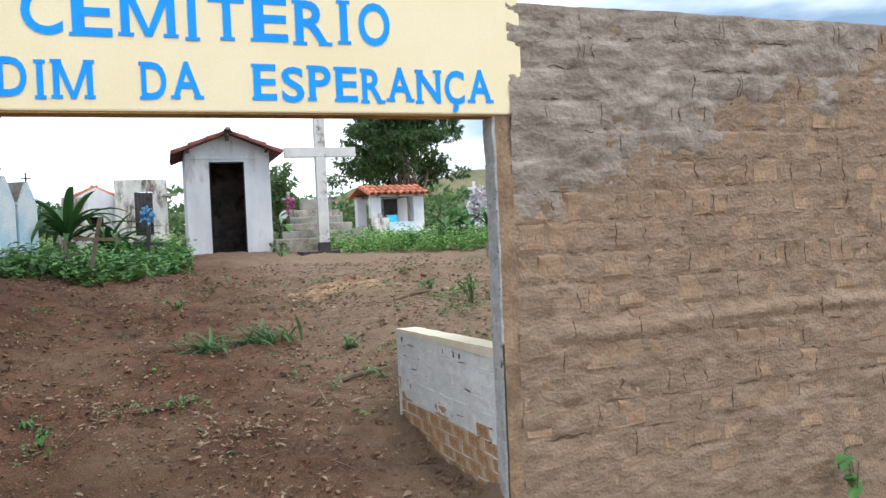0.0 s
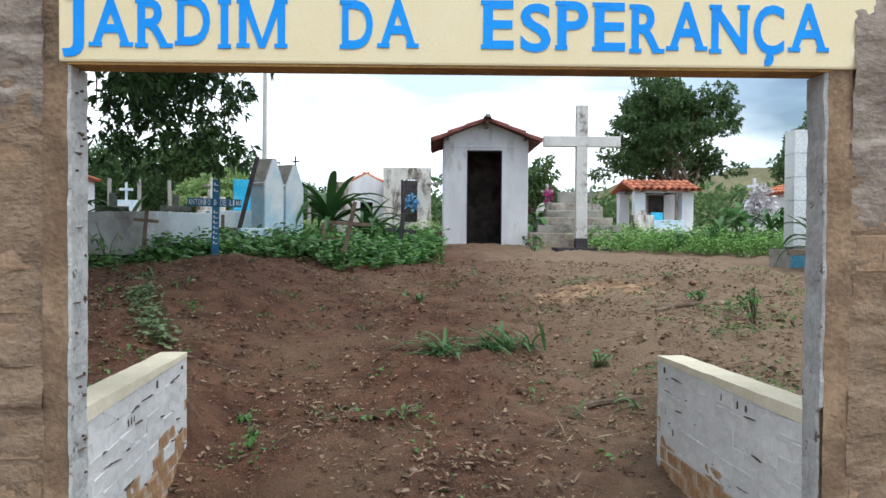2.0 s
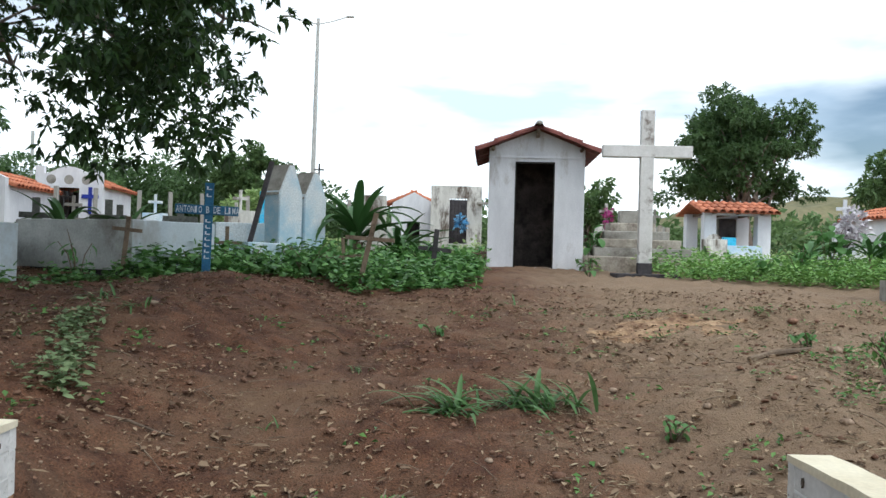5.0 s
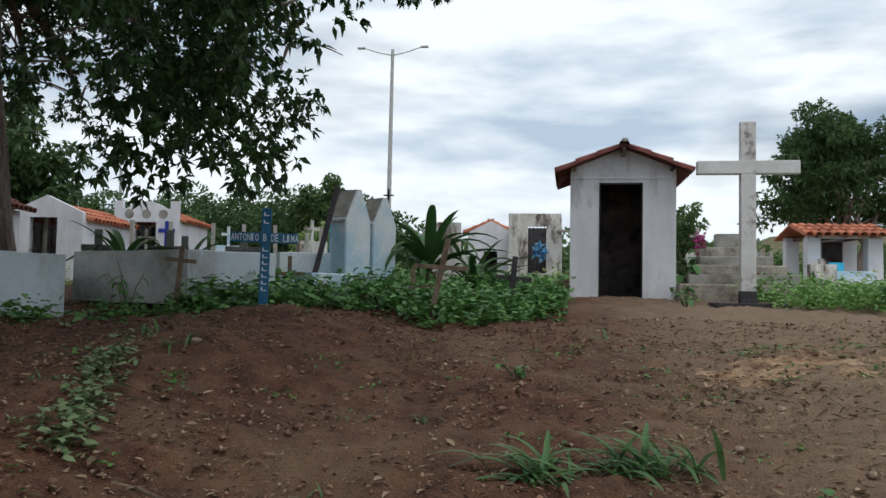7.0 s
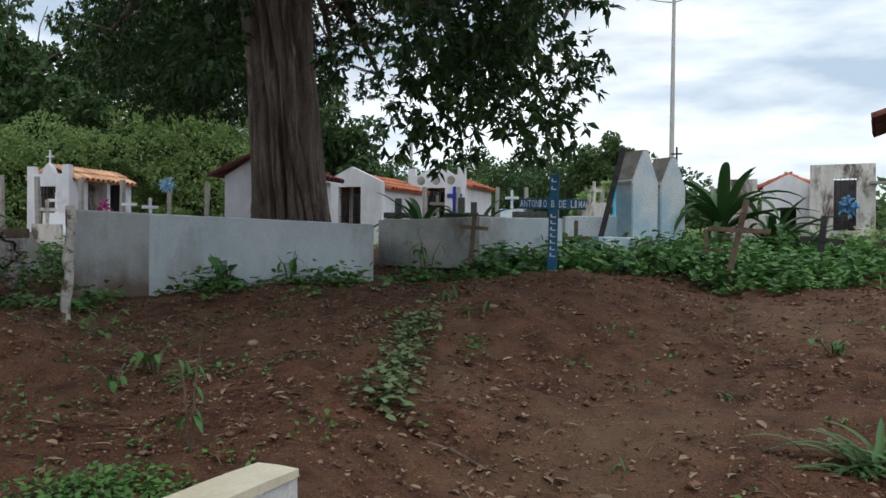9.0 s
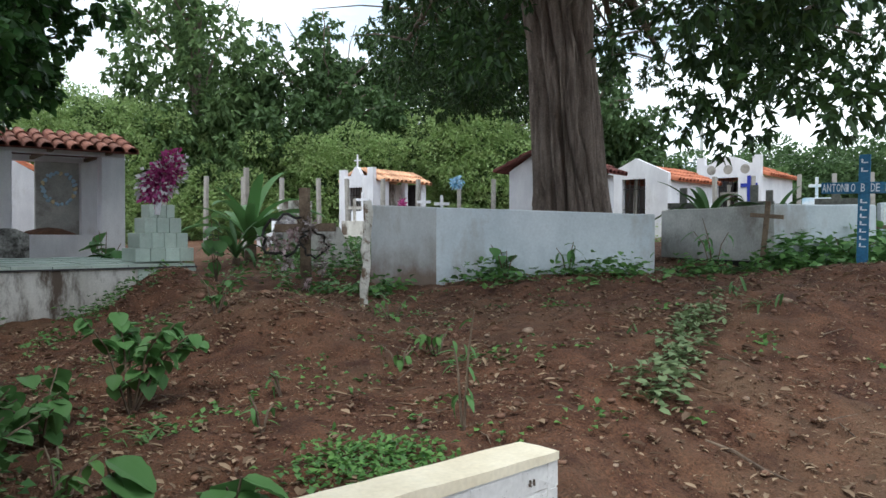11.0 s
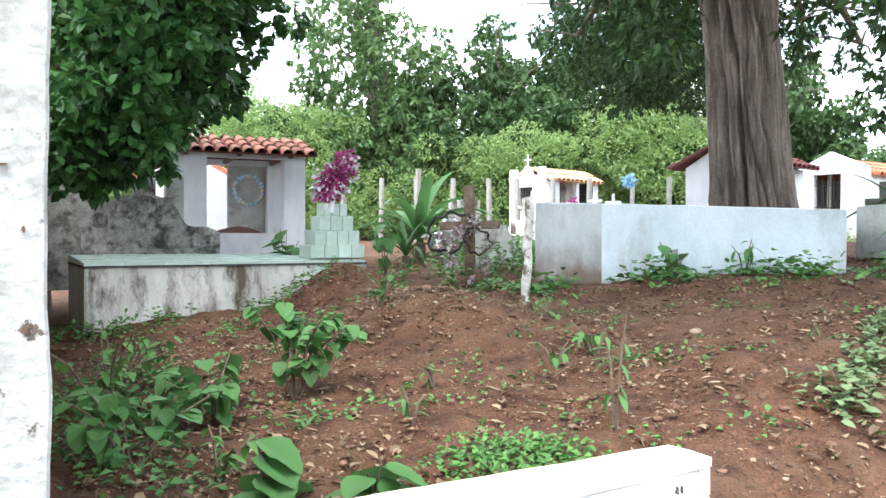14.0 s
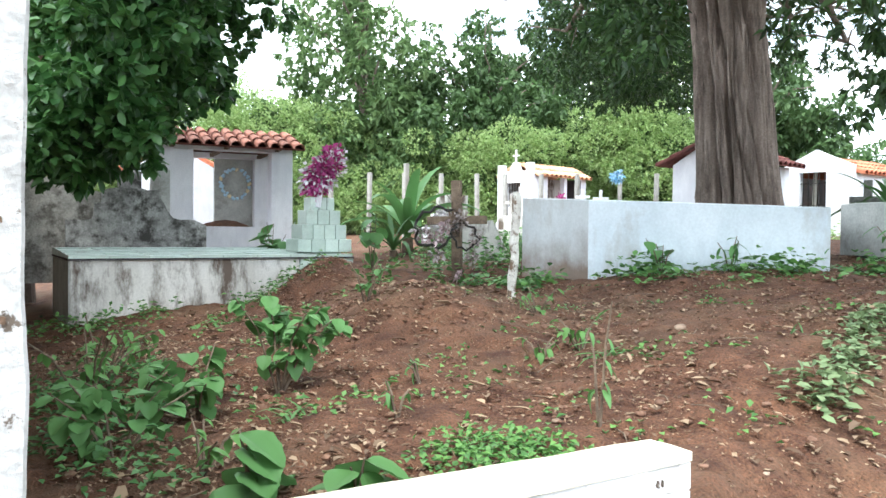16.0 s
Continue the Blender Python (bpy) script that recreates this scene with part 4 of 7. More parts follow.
# ---- enclosures on the left ----
def run_wall(parent, x0, y0, x1, y1, z0, za, zb, th, mtl, label=""):
    """A wall whose top falls from za to zb, a little uneven."""
    bm = bmesh.new()
    L = math.hypot(x1 - x0, y1 - y0)
    n = max(4, int(L / 0.12))
    m = Matrix.Translation((x0, y0, 0)) @ Matrix.Rotation(math.atan2(y1 - y0, x1 - x0), 4, "Z")
    prev = None
    for i in range(n + 1):
        s = L * i / n
        t = za + (zb - za) * i / n + 0.006 * fr(s, x0, y0, 3)
        ring = [bm.verts.new(m @ Vector(p)) for p in ((s, 0, z0), (s, 0.004 * fr(s, 1, x0, 4), t - 0.012), (s, 0.012, t), (s, th - 0.012, t), (s, th, t - 0.012), (s, th, z0))]
        if prev:
            for k in range(5):
                bm.faces.new((prev[k], ring[k], ring[k + 1], prev[k + 1]))
        else:
            bm.faces.new(ring[::-1])
        prev = ring
    bm.faces.new(prev)
    bmesh.ops.recalc_face_normals(bm, faces=bm.faces)
    return part("wall", bm, mtl, parent, label)


def build_enclosures():
    e = thing("tomb_enclosure", Matrix(), "pale blue washed low wall around a grave plot under the tree", "tomb enclosure")
    run_wall(e, -5.9, 9.27, -4.36, 10.93, 0.75, 1.79, 1.72, 0.14, M_PALE)
    run_wall(e, -6.96, 9.19, -5.905, 9.27, 0.75, 1.84, 1.79, 0.14, M_MUDWASH, "wash greyed for the shaded side, splashed with brown mud")
    run_wall(e, -8.3, 12.6, -6.96, 9.2, 0.75, 1.75, 1.84, 0.14, M_PALE)
    run_wall(e, -4.44, 11.05, -6.2, 13.3, 0.75, 1.72, 1.72, 0.14, M_PALE)
    e = thing("tomb_enclosure", Matrix(), "whitewashed low tomb wall with one side greyed for shade", "tomb enclosure")
    run_wall(e, -3.64, 12.05, -2.93, 12.81, 0.8, 1.835, 1.83, 0.14, M_PALE)
    # darker grey puts the shade of this side into its colour
    run_wall(e, -5.6, 12.9, -3.645, 12.05, 1.22, 1.83, 1.835, 0.14, M_GREYW, "stained grey render, its tone darkened for the shaded side")
    run_wall(e, -5.55, 12.99, -3.7, 12.15, 0.8, 1.22, 1.22, 0.1, M_SOOT_SHADE, "dark recessed footing")
    run_wall(e, -2.95, 12.9, -3.9, 14.2, 0.8, 1.83, 1.8, 0.14, M_PALE)
    e = thing("tomb_wall", Matrix(), "faded turquoise low tomb wall with dark stains", "tomb enclosure")
    run_wall(e, -3.35, 14.1, -2.7, 14.55, 0.9, 1.9, 1.92, 0.16, M_STELE)
    run_wall(e, -2.72, 13.6, -2.35, 14.2, 0.9, 1.62, 1.62, 0.12, M_STELE)


build_enclosures()


def stele(m, w, d, eave, peak):
    s = thing("headstone", m, "tall gabled headstone with faded blue wash", "headstone", "gabled headstones")
    bm = bmesh.new()
    prism(bm, [(0, -0.3), (w, -0.3), (w, eave), (w * 0.62, peak), (w * 0.42, peak), (0, eave)], 0, d)
    bmesh.ops.bevel(bm, geom=bm.edges[:], offset=0.012, segments=2, affect="EDGES")
    part("stone", bm, M_STELE, s)
    bm = bmesh.new()
    prism(bm, [(-0.012, eave - 0.03), (0, eave - 0.03), (w * 0.42, peak - 0.02), (w * 0.62, peak - 0.02), (w, eave - 0.03), (w + 0.012, eave - 0.03), (w * 0.63, peak + 0.015), (w * 0.41, peak + 0.015)], 0.02, d + 0.012)
    part("cap", bm, M_CONC, s, "grey cement coping")
    return s


for k in range(2):
    ang = math.degrees(math.atan2(0.83, 0.55))
    stele(pose(-2.5 + 0.26 * k, 14.34 + 0.5 * k, 1.35, 0, 0, ang), 0.46, 0.34, 1.02 - 0.03 * k, 1.44 - 0.06 * k)
cross("small_iron_cross", -2.2, 15.6, 2.65, 0.3, 0.16, 0.025, 0.2, M_STEEL, "small iron cross on a headstone")
# leaning plank against the headstone
b = thing("leaning_plank", pose(-2.95, 14.2, 1.35, 0, 14, 0), "dark weathered plank leaning beside a headstone", "plank")
solid(b, "board", M_SOOT_SHADE, [(-0.035, -0.02, 0, 0.035, 0.02, 1.5)], bev=0.006)

# ---- lettered blue cross ----
bx = thing("painted_cross", pose(-2.6, 11.65, 1.05, 0, 1.0, 16), "dark blue wooden grave cross with white brushed lettering", "cross")
solid(bx, "post", M_XBLUE, [(-0.048, -0.02, -0.15, 0.048, 0.02, 1.2)], bev=0.004)
solid(bx, "arm", M_XBLUE, [(-0.36, -0.026, 0.84, 0.33, 0.018, 0.945)], bev=0.004)


def short_text(words, y, parent, mtl):
    for text, x0, x1, z0, z1 in words:
        n = len(text)
        for i, c in enumerate(text):
            if c == " ":
                continue
            u = (x1 - x0) / n
            a = x0 + u * i
            w = u * (0.5 if c == "I" else 0.85)
            part("letter", glyph(c, a, a + w, z0, z1, y, 0.01, -0.002, mtl, parent), mtl, parent, "white brushed letter")


short_text([("ANTONIO B DE LIMA", -0.35, 0.34, 0.857, 0.932)], -0.0265, bx, M_CHALK)
for k in range(9):
    z = 0.77 - 0.068 * k if k < 7 else 1.14 - 0.08 * (k - 7)
    solid(bx, "stroke", M_CHALK, [(-0.028, -0.0225, z - 0.018, -0.012, -0.0201, z + 0.018), (-0.01, -0.0225, z - 0.02, 0.028, -0.0201, z - 0.008)], "white painted mark, worn away")

# ---- plain wooden crosses ----
wc = cross("wooden_cross", -0.94, 12.75, 1.03, 1.0, 0.62, 0.06, 0.66, M_WOOD, "bare wooden grave cross leaning among weeds", lean=3)
wc.children[1].rotation_euler = (0, radians(9), 0)
wc.children[1].location = (-0.1, 0, 0.0)
cross("wooden_cross", -1.42, 13.9, 1.1, 0.62, 0.5, 0.05, 0.36, M_WOOD, "short grey wooden grave cross among weeds", yaw=10, lean=-4)
cross("wooden_cross", -0.25, 14.6, 1.15, 0.75, 0.5, 0.07, 0.45, M_SOOT_SHADE, "dark rotten wooden grave cross among weeds", yaw=-8, lean=5)
cross("wooden_cross", -3.55, 11.6, 1.1, 0.75, 0.32, 0.05, 0.6, M_WOOD, "grey weathered stake cross before a tomb wall", yaw=15, lean=5)
cross("wooden_cross", 5.11, 10.6, 0.95, 0.95, 0.9, 0.08, 0.4, M_WOOD, "grey wooden grave cross with a broad arm", yaw=-6)
cross("wooden_cross", -2.95, 13.4, 1.1, 0.72, 0.4, 0.05, 0.5, M_WOOD, "small brown wooden cross before a turquoise wall", yaw=12)
for x, y, z, h, wd, a in ((-4.9, 14.0, 1.2, 0.98, 0.5, 0.72), (-6.1, 14.2, 1.2, 1.0, 0.45, 0.74), (-4.0, 14.4, 1.2, 0.98, 0.5, 0.74), (-5.5, 15.6, 1.25, 0.95, 0.5, 0.7)):
    cross("stone_cross", x, y, z, h, wd, 0.1, a, M_SILHOUETTE, "concrete grave cross coloured dark as a silhouette behind a low wall", yaw=20)


# ---- small chapels over graves ----
def chapel(x, y, z, yaw, w, d, h, style, label, door=None, tile=TILE_NEW, tm=M_TILE, wall=M_WHITE, back=0.35, tag="grave_chapel", front=-0.16, eave=0.16, porch=False):
    """A little house over a grave: front with a doorway and a shaped top, side walls, and a tiled roof behind."""
    c = thing(tag, pose(x, y, z, 0, 0, yaw), label, "grave chapel", "grave chapels")
    hw = w / 2
    if style == "gable":
        top = [(-hw, h), (0, h + 0.42), (hw, h)]
    elif style == "curved":
        top = [(-hw, h + 0.34), (-hw + 0.24, h + 0.34), (-hw + 0.24, h + 0.12)] + [(-hw * 0.62 + hw * 1.24 * k / 8, h + 0.12 + 0.22 * math.sin(math.pi * k / 8)) for k in range(9)] + [(hw - 0.24, h + 0.12), (hw - 0.24, h + 0.34), (hw, h + 0.34)]
    elif style == "pillars":
        top = [(-hw, h + 0.3), (-hw + 0.22, h + 0.3), (-hw + 0.22, h + 0.1)] + [(-0.2 + 0.4 * k / 6, h + 0.1 + 0.28 * math.sin(math.pi * k / 6)) for k in range(7)] + [(hw - 0.22, h + 0.1), (hw - 0.22, h + 0.34), (hw, h + 0.34)]
    else:
        top = [(-hw, h), (hw, h)]
    dr = door or (-0.32, 0.32, 0.1, h * 0.78)
    frame_wall(c, "front_wall", -hw, hw, -0.3, h, 0, 0.16, dr, wall, top)
    if porch:
        solid(c, "side_wall", wall, [(hw - 0.14, 0.16, -0.3, hw, d * 0.3, h - back), (hw - 0.14, d * 0.3, -0.3, hw, d, 0.45)])
        for py in (d * 0.62, d - 0.12):
            solid(c, "pillar", wall, [(hw - 0.15, py, 0.45, hw + 0.005, py + 0.13, h - back)])
        solid(c, "partition", M_MOULD, [(-hw * 0.2, 0.3, 0, -hw * 0.2 + 0.06, d - 0.1, h - back)], "grimy wall inside the porch")
    for s in ((-1,) if porch else (-1, 1)):
        solid(c, "side_wall", wall, [(s * hw - (0.14 if s > 0 else 0), 0.16, -0.3, s * hw + (0.14 if s < 0 else 0), d, h - back)])
    solid(c, "back_wall", wall, [(-hw, d, -0.3, hw, d + 0.14, h - back)])
    # back and floor coloured near black for the shade behind the doorway
    solid(c, "interior", M_SOOT_SHADE, [(-hw + 0.15, d - 0.05, 0, hw - 0.15, d - 0.005, h - back), (-hw + 0.15, 0.17, -0.1, hw - 0.15, d - 0.05, 0.02)])
    bm = bmesh.new()
    for k in range(5):
        gx = dr[0] + (dr[1] - dr[0]) * (k + 0.5) / 5
        box(bm, gx - 0.008, 0.06, dr[2], gx + 0.008, 0.076, dr[3])
    for k in range(3):
        gz = dr[2] + (dr[3] - dr[2]) * (k + 0.5) / 3
        box(bm, dr[0], 0.058, gz - 0.008, dr[1], 0.078, gz + 0.008)
    part("grille", bm, M_STEEL, c, "dark iron grille in the doorway")
    if style != "flat":
        for s in (-1, 1):
            run = hw + eave
            rise = 0.42
            r = new("roof")
            r.parent = c
            Ls = math.hypot(run, rise)
            base = Matrix.Translation((0, 0.16 + d / 2, h - back + rise + 0.02)) @ Matrix.Rotation(0 if s > 0 else math.pi, 4, "Z") @ Matrix.Rotation(math.atan2(rise, run), 4, "Y")
            bm = bmesh.new()
            box(bm, 0, -d / 2 - front - 0.16, -0.045, Ls, d / 2 + 0.1, -0.015, 0, base) if s > 0 else box(bm, 0, -d / 2 - 0.1, -0.045, Ls, d / 2 + front + 0.16, -0.015, 0, base)
            part("roof_deck", bm, tm, r)
            ya, yb = (-d / 2 - front - 0.16, d / 2 + 0.05) if s > 0 else (-d / 2 - 0.05, d / 2 + front + 0.16)
            n = max(3, round((yb - ya) / 0.21))
            for i in range(n):
                for k in range(max(2, round(Ls / 0.4))):
                    piece("roof_tile", tile, r, base @ Matrix.Translation((Ls + 0.04 - k * 0.38, ya + (yb - ya) * (i + 0.5) / n, -0.02 + RR.uniform(0, 0.012))) @ Matrix.Rotation(radians(90), 4, "Z") @ Matrix.Rotation(-0.03, 4, "X"))
    return c


h2 = chapel(-12.25, 21.6, 1.3, 6, 1.85, 2.6, 1.85, "gable", "white grave chapel with a plain gable and dark doorway", (-0.42, 0.28, 0.1, 1.72), back=0.2)
h3 = chapel(-11.75, 25.4, 1.5, 8, 1.9, 2.6, 2.0, "curved", "white grave chapel with a curved parapet and blue crosses", (-0.34, 0.3, 0.1, 1.72), back=0.25)
for s in (-0.62, 0.62):
    solid(h3, "wall_cross", M_NAVY, [(s - 0.05, -0.03, 0.95, s + 0.05, -0.002, 1.75), (s - 0.24, -0.034, 1.42, s + 0.24, -0.002, 1.53)], "navy blue painted cross")
for k in range(3):
    bm = bmesh.new()
    bmesh.ops.create_circle(bm, cap_ends=True, radius=0.14, segments=12, matrix=Matrix.Translation((-0.5 + 0.5 * k, -0.004, 1.95)) @ Matrix.Rotation(radians(90), 4, "X"))
    part("wall_ornament", bm, M_CONC, h3, "faint grey painted roundel")
h1 = chapel(-19.4, 17.5, 1.45, 14, 1.35, 2.5, 1.75, "pillars", "white grave chapel with raised corner blocks and a cross on top", (-0.3, 0.25, 0.1, 1.5), back=0.05, tile=TILE_PALE, tm=M_PALETILE, porch=True)
solid(h1, "cross_post", M_WHITE, [(-0.02, 0.06, 2.1, 0.02, 0.1, 2.5), (-0.12, 0.06, 2.3, 0.12, 0.1, 2.34)])
hb = chapel(-11.71, 17.16, 1.22, 12, 1.5, 2.2, 1.75, "gable", "white grave chapel with dark old roof tiles behind the trunk", (0.35, 0.6, 0.1, 1.0), TILE_OLD, M_OLDTILE, back=0.0, front=0.2, eave=0.3)
sh = chapel(-0.65, 31.8, 1.5, 0, 1.85, 2.2, 2.6, "flat", "square roofless white chapel with stained walls", (-0.25, 0.4, 0.5, 2.15), wall=M_MOULD)
solid(sh, "canopy_slab", M_CONC, [(0.75, -0.2, 1.95, 1.3, 0.1, 2.02)], "small projecting slab")
chapel(-2.3, 32.8, 1.5, 8, 1.6, 2.0, 2.0, "gable", "low white chapel with a red tiled roof", (-0.25, 0.25, 0.1, 1.3), back=0.0)
chapel(12.3, 24.4, 1.45, 4, 2.2, 2.4, 1.45, "gable", "white chapel with red roof tiles at the path's far side", (-0.3, 0.3, 0.1, 1.4), back=0.05)


# ---- open shelters ----
def shelter(x, y, z, yaw, w, d, h, label, tile, tm, low=0.0, back=True, rise=0.4, wide=0.32):
    s = thing("grave_shelter", pose(x, y, z, 0, 0, yaw), label, "shelter")
    for px_, pw in ((-w / 2, wide), (w / 2 - 0.36, 0.36)):
        for py in (0, d - 0.3):
            solid(s, "pillar", M_WHITE, [(px_, py, -0.3, px_ + pw, py + 0.3, h)], bev=0.01)
    solid(s, "beam", M_WHITE, [(-w / 2, 0.02, h, w / 2, 0.2, h + 0.1)], bev=0.008)
    solid(s, "beam", M_WHITE, [(-w / 2, d - 0.2, h, w / 2, d - 0.02, h + 0.1)], bev=0.008)
    if low:
        solid(s, "low_wall", M_WHITE, [(-w / 2 + 0.02, 0.06, -0.3, w / 2 - 0.02, 0.22, low)])
    if back:
        solid(s, "back_wall", M_GREYW, [(0.05, d - 0.12, -0.3, w / 2 - 0.3, d - 0.02, h)])
    roofed(s, w + 0.3, 0, d, h + 0.08, h + 0.08 + rise, tile, tm, 0.25)
    for k in range(3):
        solid(s, "rafter", M_WOOD, [(-w / 2 + 0.2 + k * (w - 0.5) / 2, -0.2, h + 0.02, -w / 2 + 0.26 + k * (w - 0.5) / 2, d + 0.2, h + 0.08)])
    return s


sl = shelter(-12.75, 7.29, 1.0, 86, 2.2, 1.7, 1.75, "white pillared grave shelter with a rust red tiled roof", TILE_MID, M_OLDTILE, 0.5, True, 0.34, 0.57)
bm = bmesh.new()
bmesh.ops.create_icosphere(bm, subdivisions=3, radius=1, matrix=Matrix.Translation((0.1, 0.75, 0.0)) @ Matrix.Diagonal((0.75, 0.45, 0.62, 1)))
part("earth_mound", bm, M_SOIL, sl, "heap of red earth over the grave")
for k in range(22):
    a = 2 * math.pi * k / 22
    bm = bmesh.new()
    for q in range(3):
        bmesh.ops.create_icosphere(bm, subdivisions=1, radius=0.03, matrix=Matrix.Translation((0.42 + 0.26 * math.cos(a) + RR.uniform(-0.025, 0.025), 1.55, 1.3 + 0.26 * math.sin(a) + RR.uniform(-0.025, 0.025))))
    part("wreath_flower", bm, M_PALEBLUE if k % 5 else M_CREAM, sl, "faded flower of a wreath hung on the wall")
st = shelter(7.25, 24.6, 1.45, 4, 1.8, 1.8, 1.38, "white grave shelter with bright terracotta tiles", TILE_NEW, M_TILE, 0.0, True, 0.32)
solid(st, "inner_wall", M_SOOT_SHADE, [(0.1, 1.55, 0.0, 0.7, 1.67, 1.36)], "near-black wall inside")
chapel(-15.6, 7.0, 1.1, 86, 1.5, 1.3, 1.55, "gable", "white grave chapel with orange tiles behind the shelter", (-0.2, 0.2, 0.1, 1.0), back=0.0)


# ---- old stained wall by the shelter ----
def build_oldwall():
    o = thing("ruined_tomb_wall", Matrix(), "black stained ruined tomb wall with a stepped broken top", "tomb")
    m = Matrix.Translation((-10.95, 4.5, 0)) @ Matrix.Rotation(radians(88), 4, "Z")
    bm = bmesh.new()
    outline = [(0.27, 1.57), (0.6, 1.58), (0.615, 1.78), (0.7, 1.79), (0.72, 1.97), (0.95, 1.99), (1.2, 1.98), (1.42, 1.99), (1.46, 1.85), (1.53, 1.72), (1.6, 1.6), (1.9, 1.58), (2.05, 1.5)]
    jag = []
    for (xa, za), (xb, zb) in zip(outline, outline[1:]):
        jag += [(xa + (xb - xa) * f + RR.uniform(-0.008, 0.008), za + (zb - za) * f + RR.uniform(-0.02, 0.015)) for f in (0, 0.33, 0.66)]
    prism(bm, [(2.05, 0.7), (0.27, 0.7)] + jag + [outline[-1]], 0, 0.2, m)
    part("wall", bm, M_STAINW, o)
    bm = bmesh.new()
    back = [(-0.5 + 0.09 * k, 2.14 + 0.03 * math.sin(k * 2.1) - (0.2 if k > 11 else 0) + RR.uniform(-0.02, 0.02)) for k in range(15)]
    prism(bm, [(0.76, 0.7), (-0.5, 0.7)] + back, 0.55, 0.72, m)
    part("back_wall", bm, M_OLDWASH, o, "paler mottled wall behind")
    bm = bmesh.new()
    box(bm, 0.93, 0.22, 0.7, 1.22, 0.5, 2.24, 0.012, m)
    part("pillar", bm, M_STAINW, o)
    bm = bmesh.new()
    box(bm, 1.4, 0.6, 0.7, 1.65, 0.85, 2.3, 0.01, m)
    part("pillar", bm, M_GREYW, o)


build_oldwall()


# ---- long tiled tomb ----
def build_slab():
    m = pose(-8.55, 4.66, 0, 0, 0, 92.3)
    s = thing("tiled_tomb", m, "long low tomb with green tiled top and mouldy white sides", "tomb")
    L, D, top = 3.2, 1.65, 1.16
    solid(s, "body", M_MOULD, [(0, 0.02, 0.4, 2.5, D, top - 0.05)], bev=0.008)
    # grey colour stands in for green tile lying in shade
    solid(s, "end_face", M_GREYW, [(-0.012, 0.03, 0.4, -0.001, D, top - 0.06)])
    solid(s, "tiled_end", M_GREENT, [(2.505, 0.015, 0.4, L, D, top - 0.05)])
    solid(s, "lip", M_SOOT_SHADE, [(-0.02, -0.012, top - 0.05, L, D + 0.02, top - 0.03)], "dark stained edge")
    for i in range(8):
        for k in range(5):
            solid(s, "tile", M_GREENT, [(i * 0.4 - 0.015, k * 0.335 - 0.008, top - 0.03, i * 0.4 + 0.375, k * 0.335 + 0.322, top + 0.013 * k + RR.uniform(-0.004, 0.004))])
    p = thing("tiled_pedestal", pose(-9.1, 7.55, top + 0.02, 0, 0, 92.3), "stepped pedestal clad in pale green tiles", "pedestal")
    for k, (w, h) in enumerate(((0.72, 0.16), (0.6, 0.34), (0.46, 0.52), (0.32, 0.68))):
        n = 4 - k // 2
        for i in range(n):
            a, b = -w / 2 + w * i / n, -w / 2 + w * (i + 1) / n
            solid(p, "tile_block", M_GREENT, [(a + 0.003, -0.22 + 0.03 * k, (0, 0.16, 0.34, 0.52)[k] + 0.002, b - 0.003, 0.2 - 0.03 * k, h)], bev=0.006)
    return top


build_slab()


def monument():
    t = thing("tiled_monument", pose(5.6, 12.55, 1.05, 0, 0, -4), "tall white tiled grave wall on a blue tiled base", "tomb")
    solid(t, "core", M_CONC, [(0.02, 0.02, 0.3, 2.4, 0.4, 2.06)])
    solid(t, "base_core", M_CONC, [(-0.13, -0.25, -0.2, 2.5, 0.6, 0.3)])
    for i in range(8):
        for k in range(5):
            solid(t, "white_tile", M_WTILE, [(i * 0.3 + 0.006, 0.006, 0.34 + k * 0.345, i * 0.3 + 0.294, 0.02, 0.34 + k * 0.345 + 0.337)])
    for i in range(9):
        for k in range(2):
            solid(t, "blue_tile", M_BTILE, [(-0.13 + i * 0.29, -0.262, -0.02 + k * 0.165, -0.13 + i * 0.29 + 0.284, -0.25, -0.02 + k * 0.165 + 0.16)])
    for k in range(5):
        solid(t, "white_tile", M_WTILE, [(0.004, 0.03, 0.34 + k * 0.345, 0.02, 0.39, 0.34 + k * 0.345 + 0.337)])


monument()


# ---- lamp post, far poles, fence posts ----
lp = thing("street_lamp", pose(-8.5, 42.8, 1.5, 0, 0.3, 0), "tall grey street lamp with two thin arms", "street lamp")
bm = bmesh.new()
tube(bm, [Vector((0, 0, -0.2)), Vector((0, 0, 6)), Vector((0, 0, 12.0))], [0.14, 0.11, 0.08], 10)
part("pole", bm, M_GALV, lp)
for s in (-1, 1):
    bm = bmesh.new()
    tube(bm, [Vector((0, 0, 11.7)), Vector((s * 0.7, 0, 11.85)), Vector((s * 1.5, 0, 12.1))], [0.03, 0.025, 0.025], 6)
    part("arm", bm, M_GALV, lp)
    solid(lp, "lamp_head", M_GALV, [(s * 1.65 - 0.2, -0.08, 12.06, s * 1.65 + 0.2, 0.08, 12.16)], bev=0.03)
up = thing("utility_pole", pose(-30.6, 55, 1.7), "distant grey wooden utility pole", "pole")
bm = bmesh.new()
tube(bm, [Vector((0, 0, -0.2)), Vector((0, 0, 7.6))], [0.15, 0.11], 8)
part("pole", bm, M_GALV, up)
fp = thing("fence_post", pose(-16.0, 12.2, 1.3), "grey concrete fence post", "post", "fence posts before the scrub")
bm = bmesh.new()
box(bm, -0.05, -0.05, -0.3, 0.05, 0.05, 1.72, 0.01)
part("shaft", bm, M_CONC, fp)
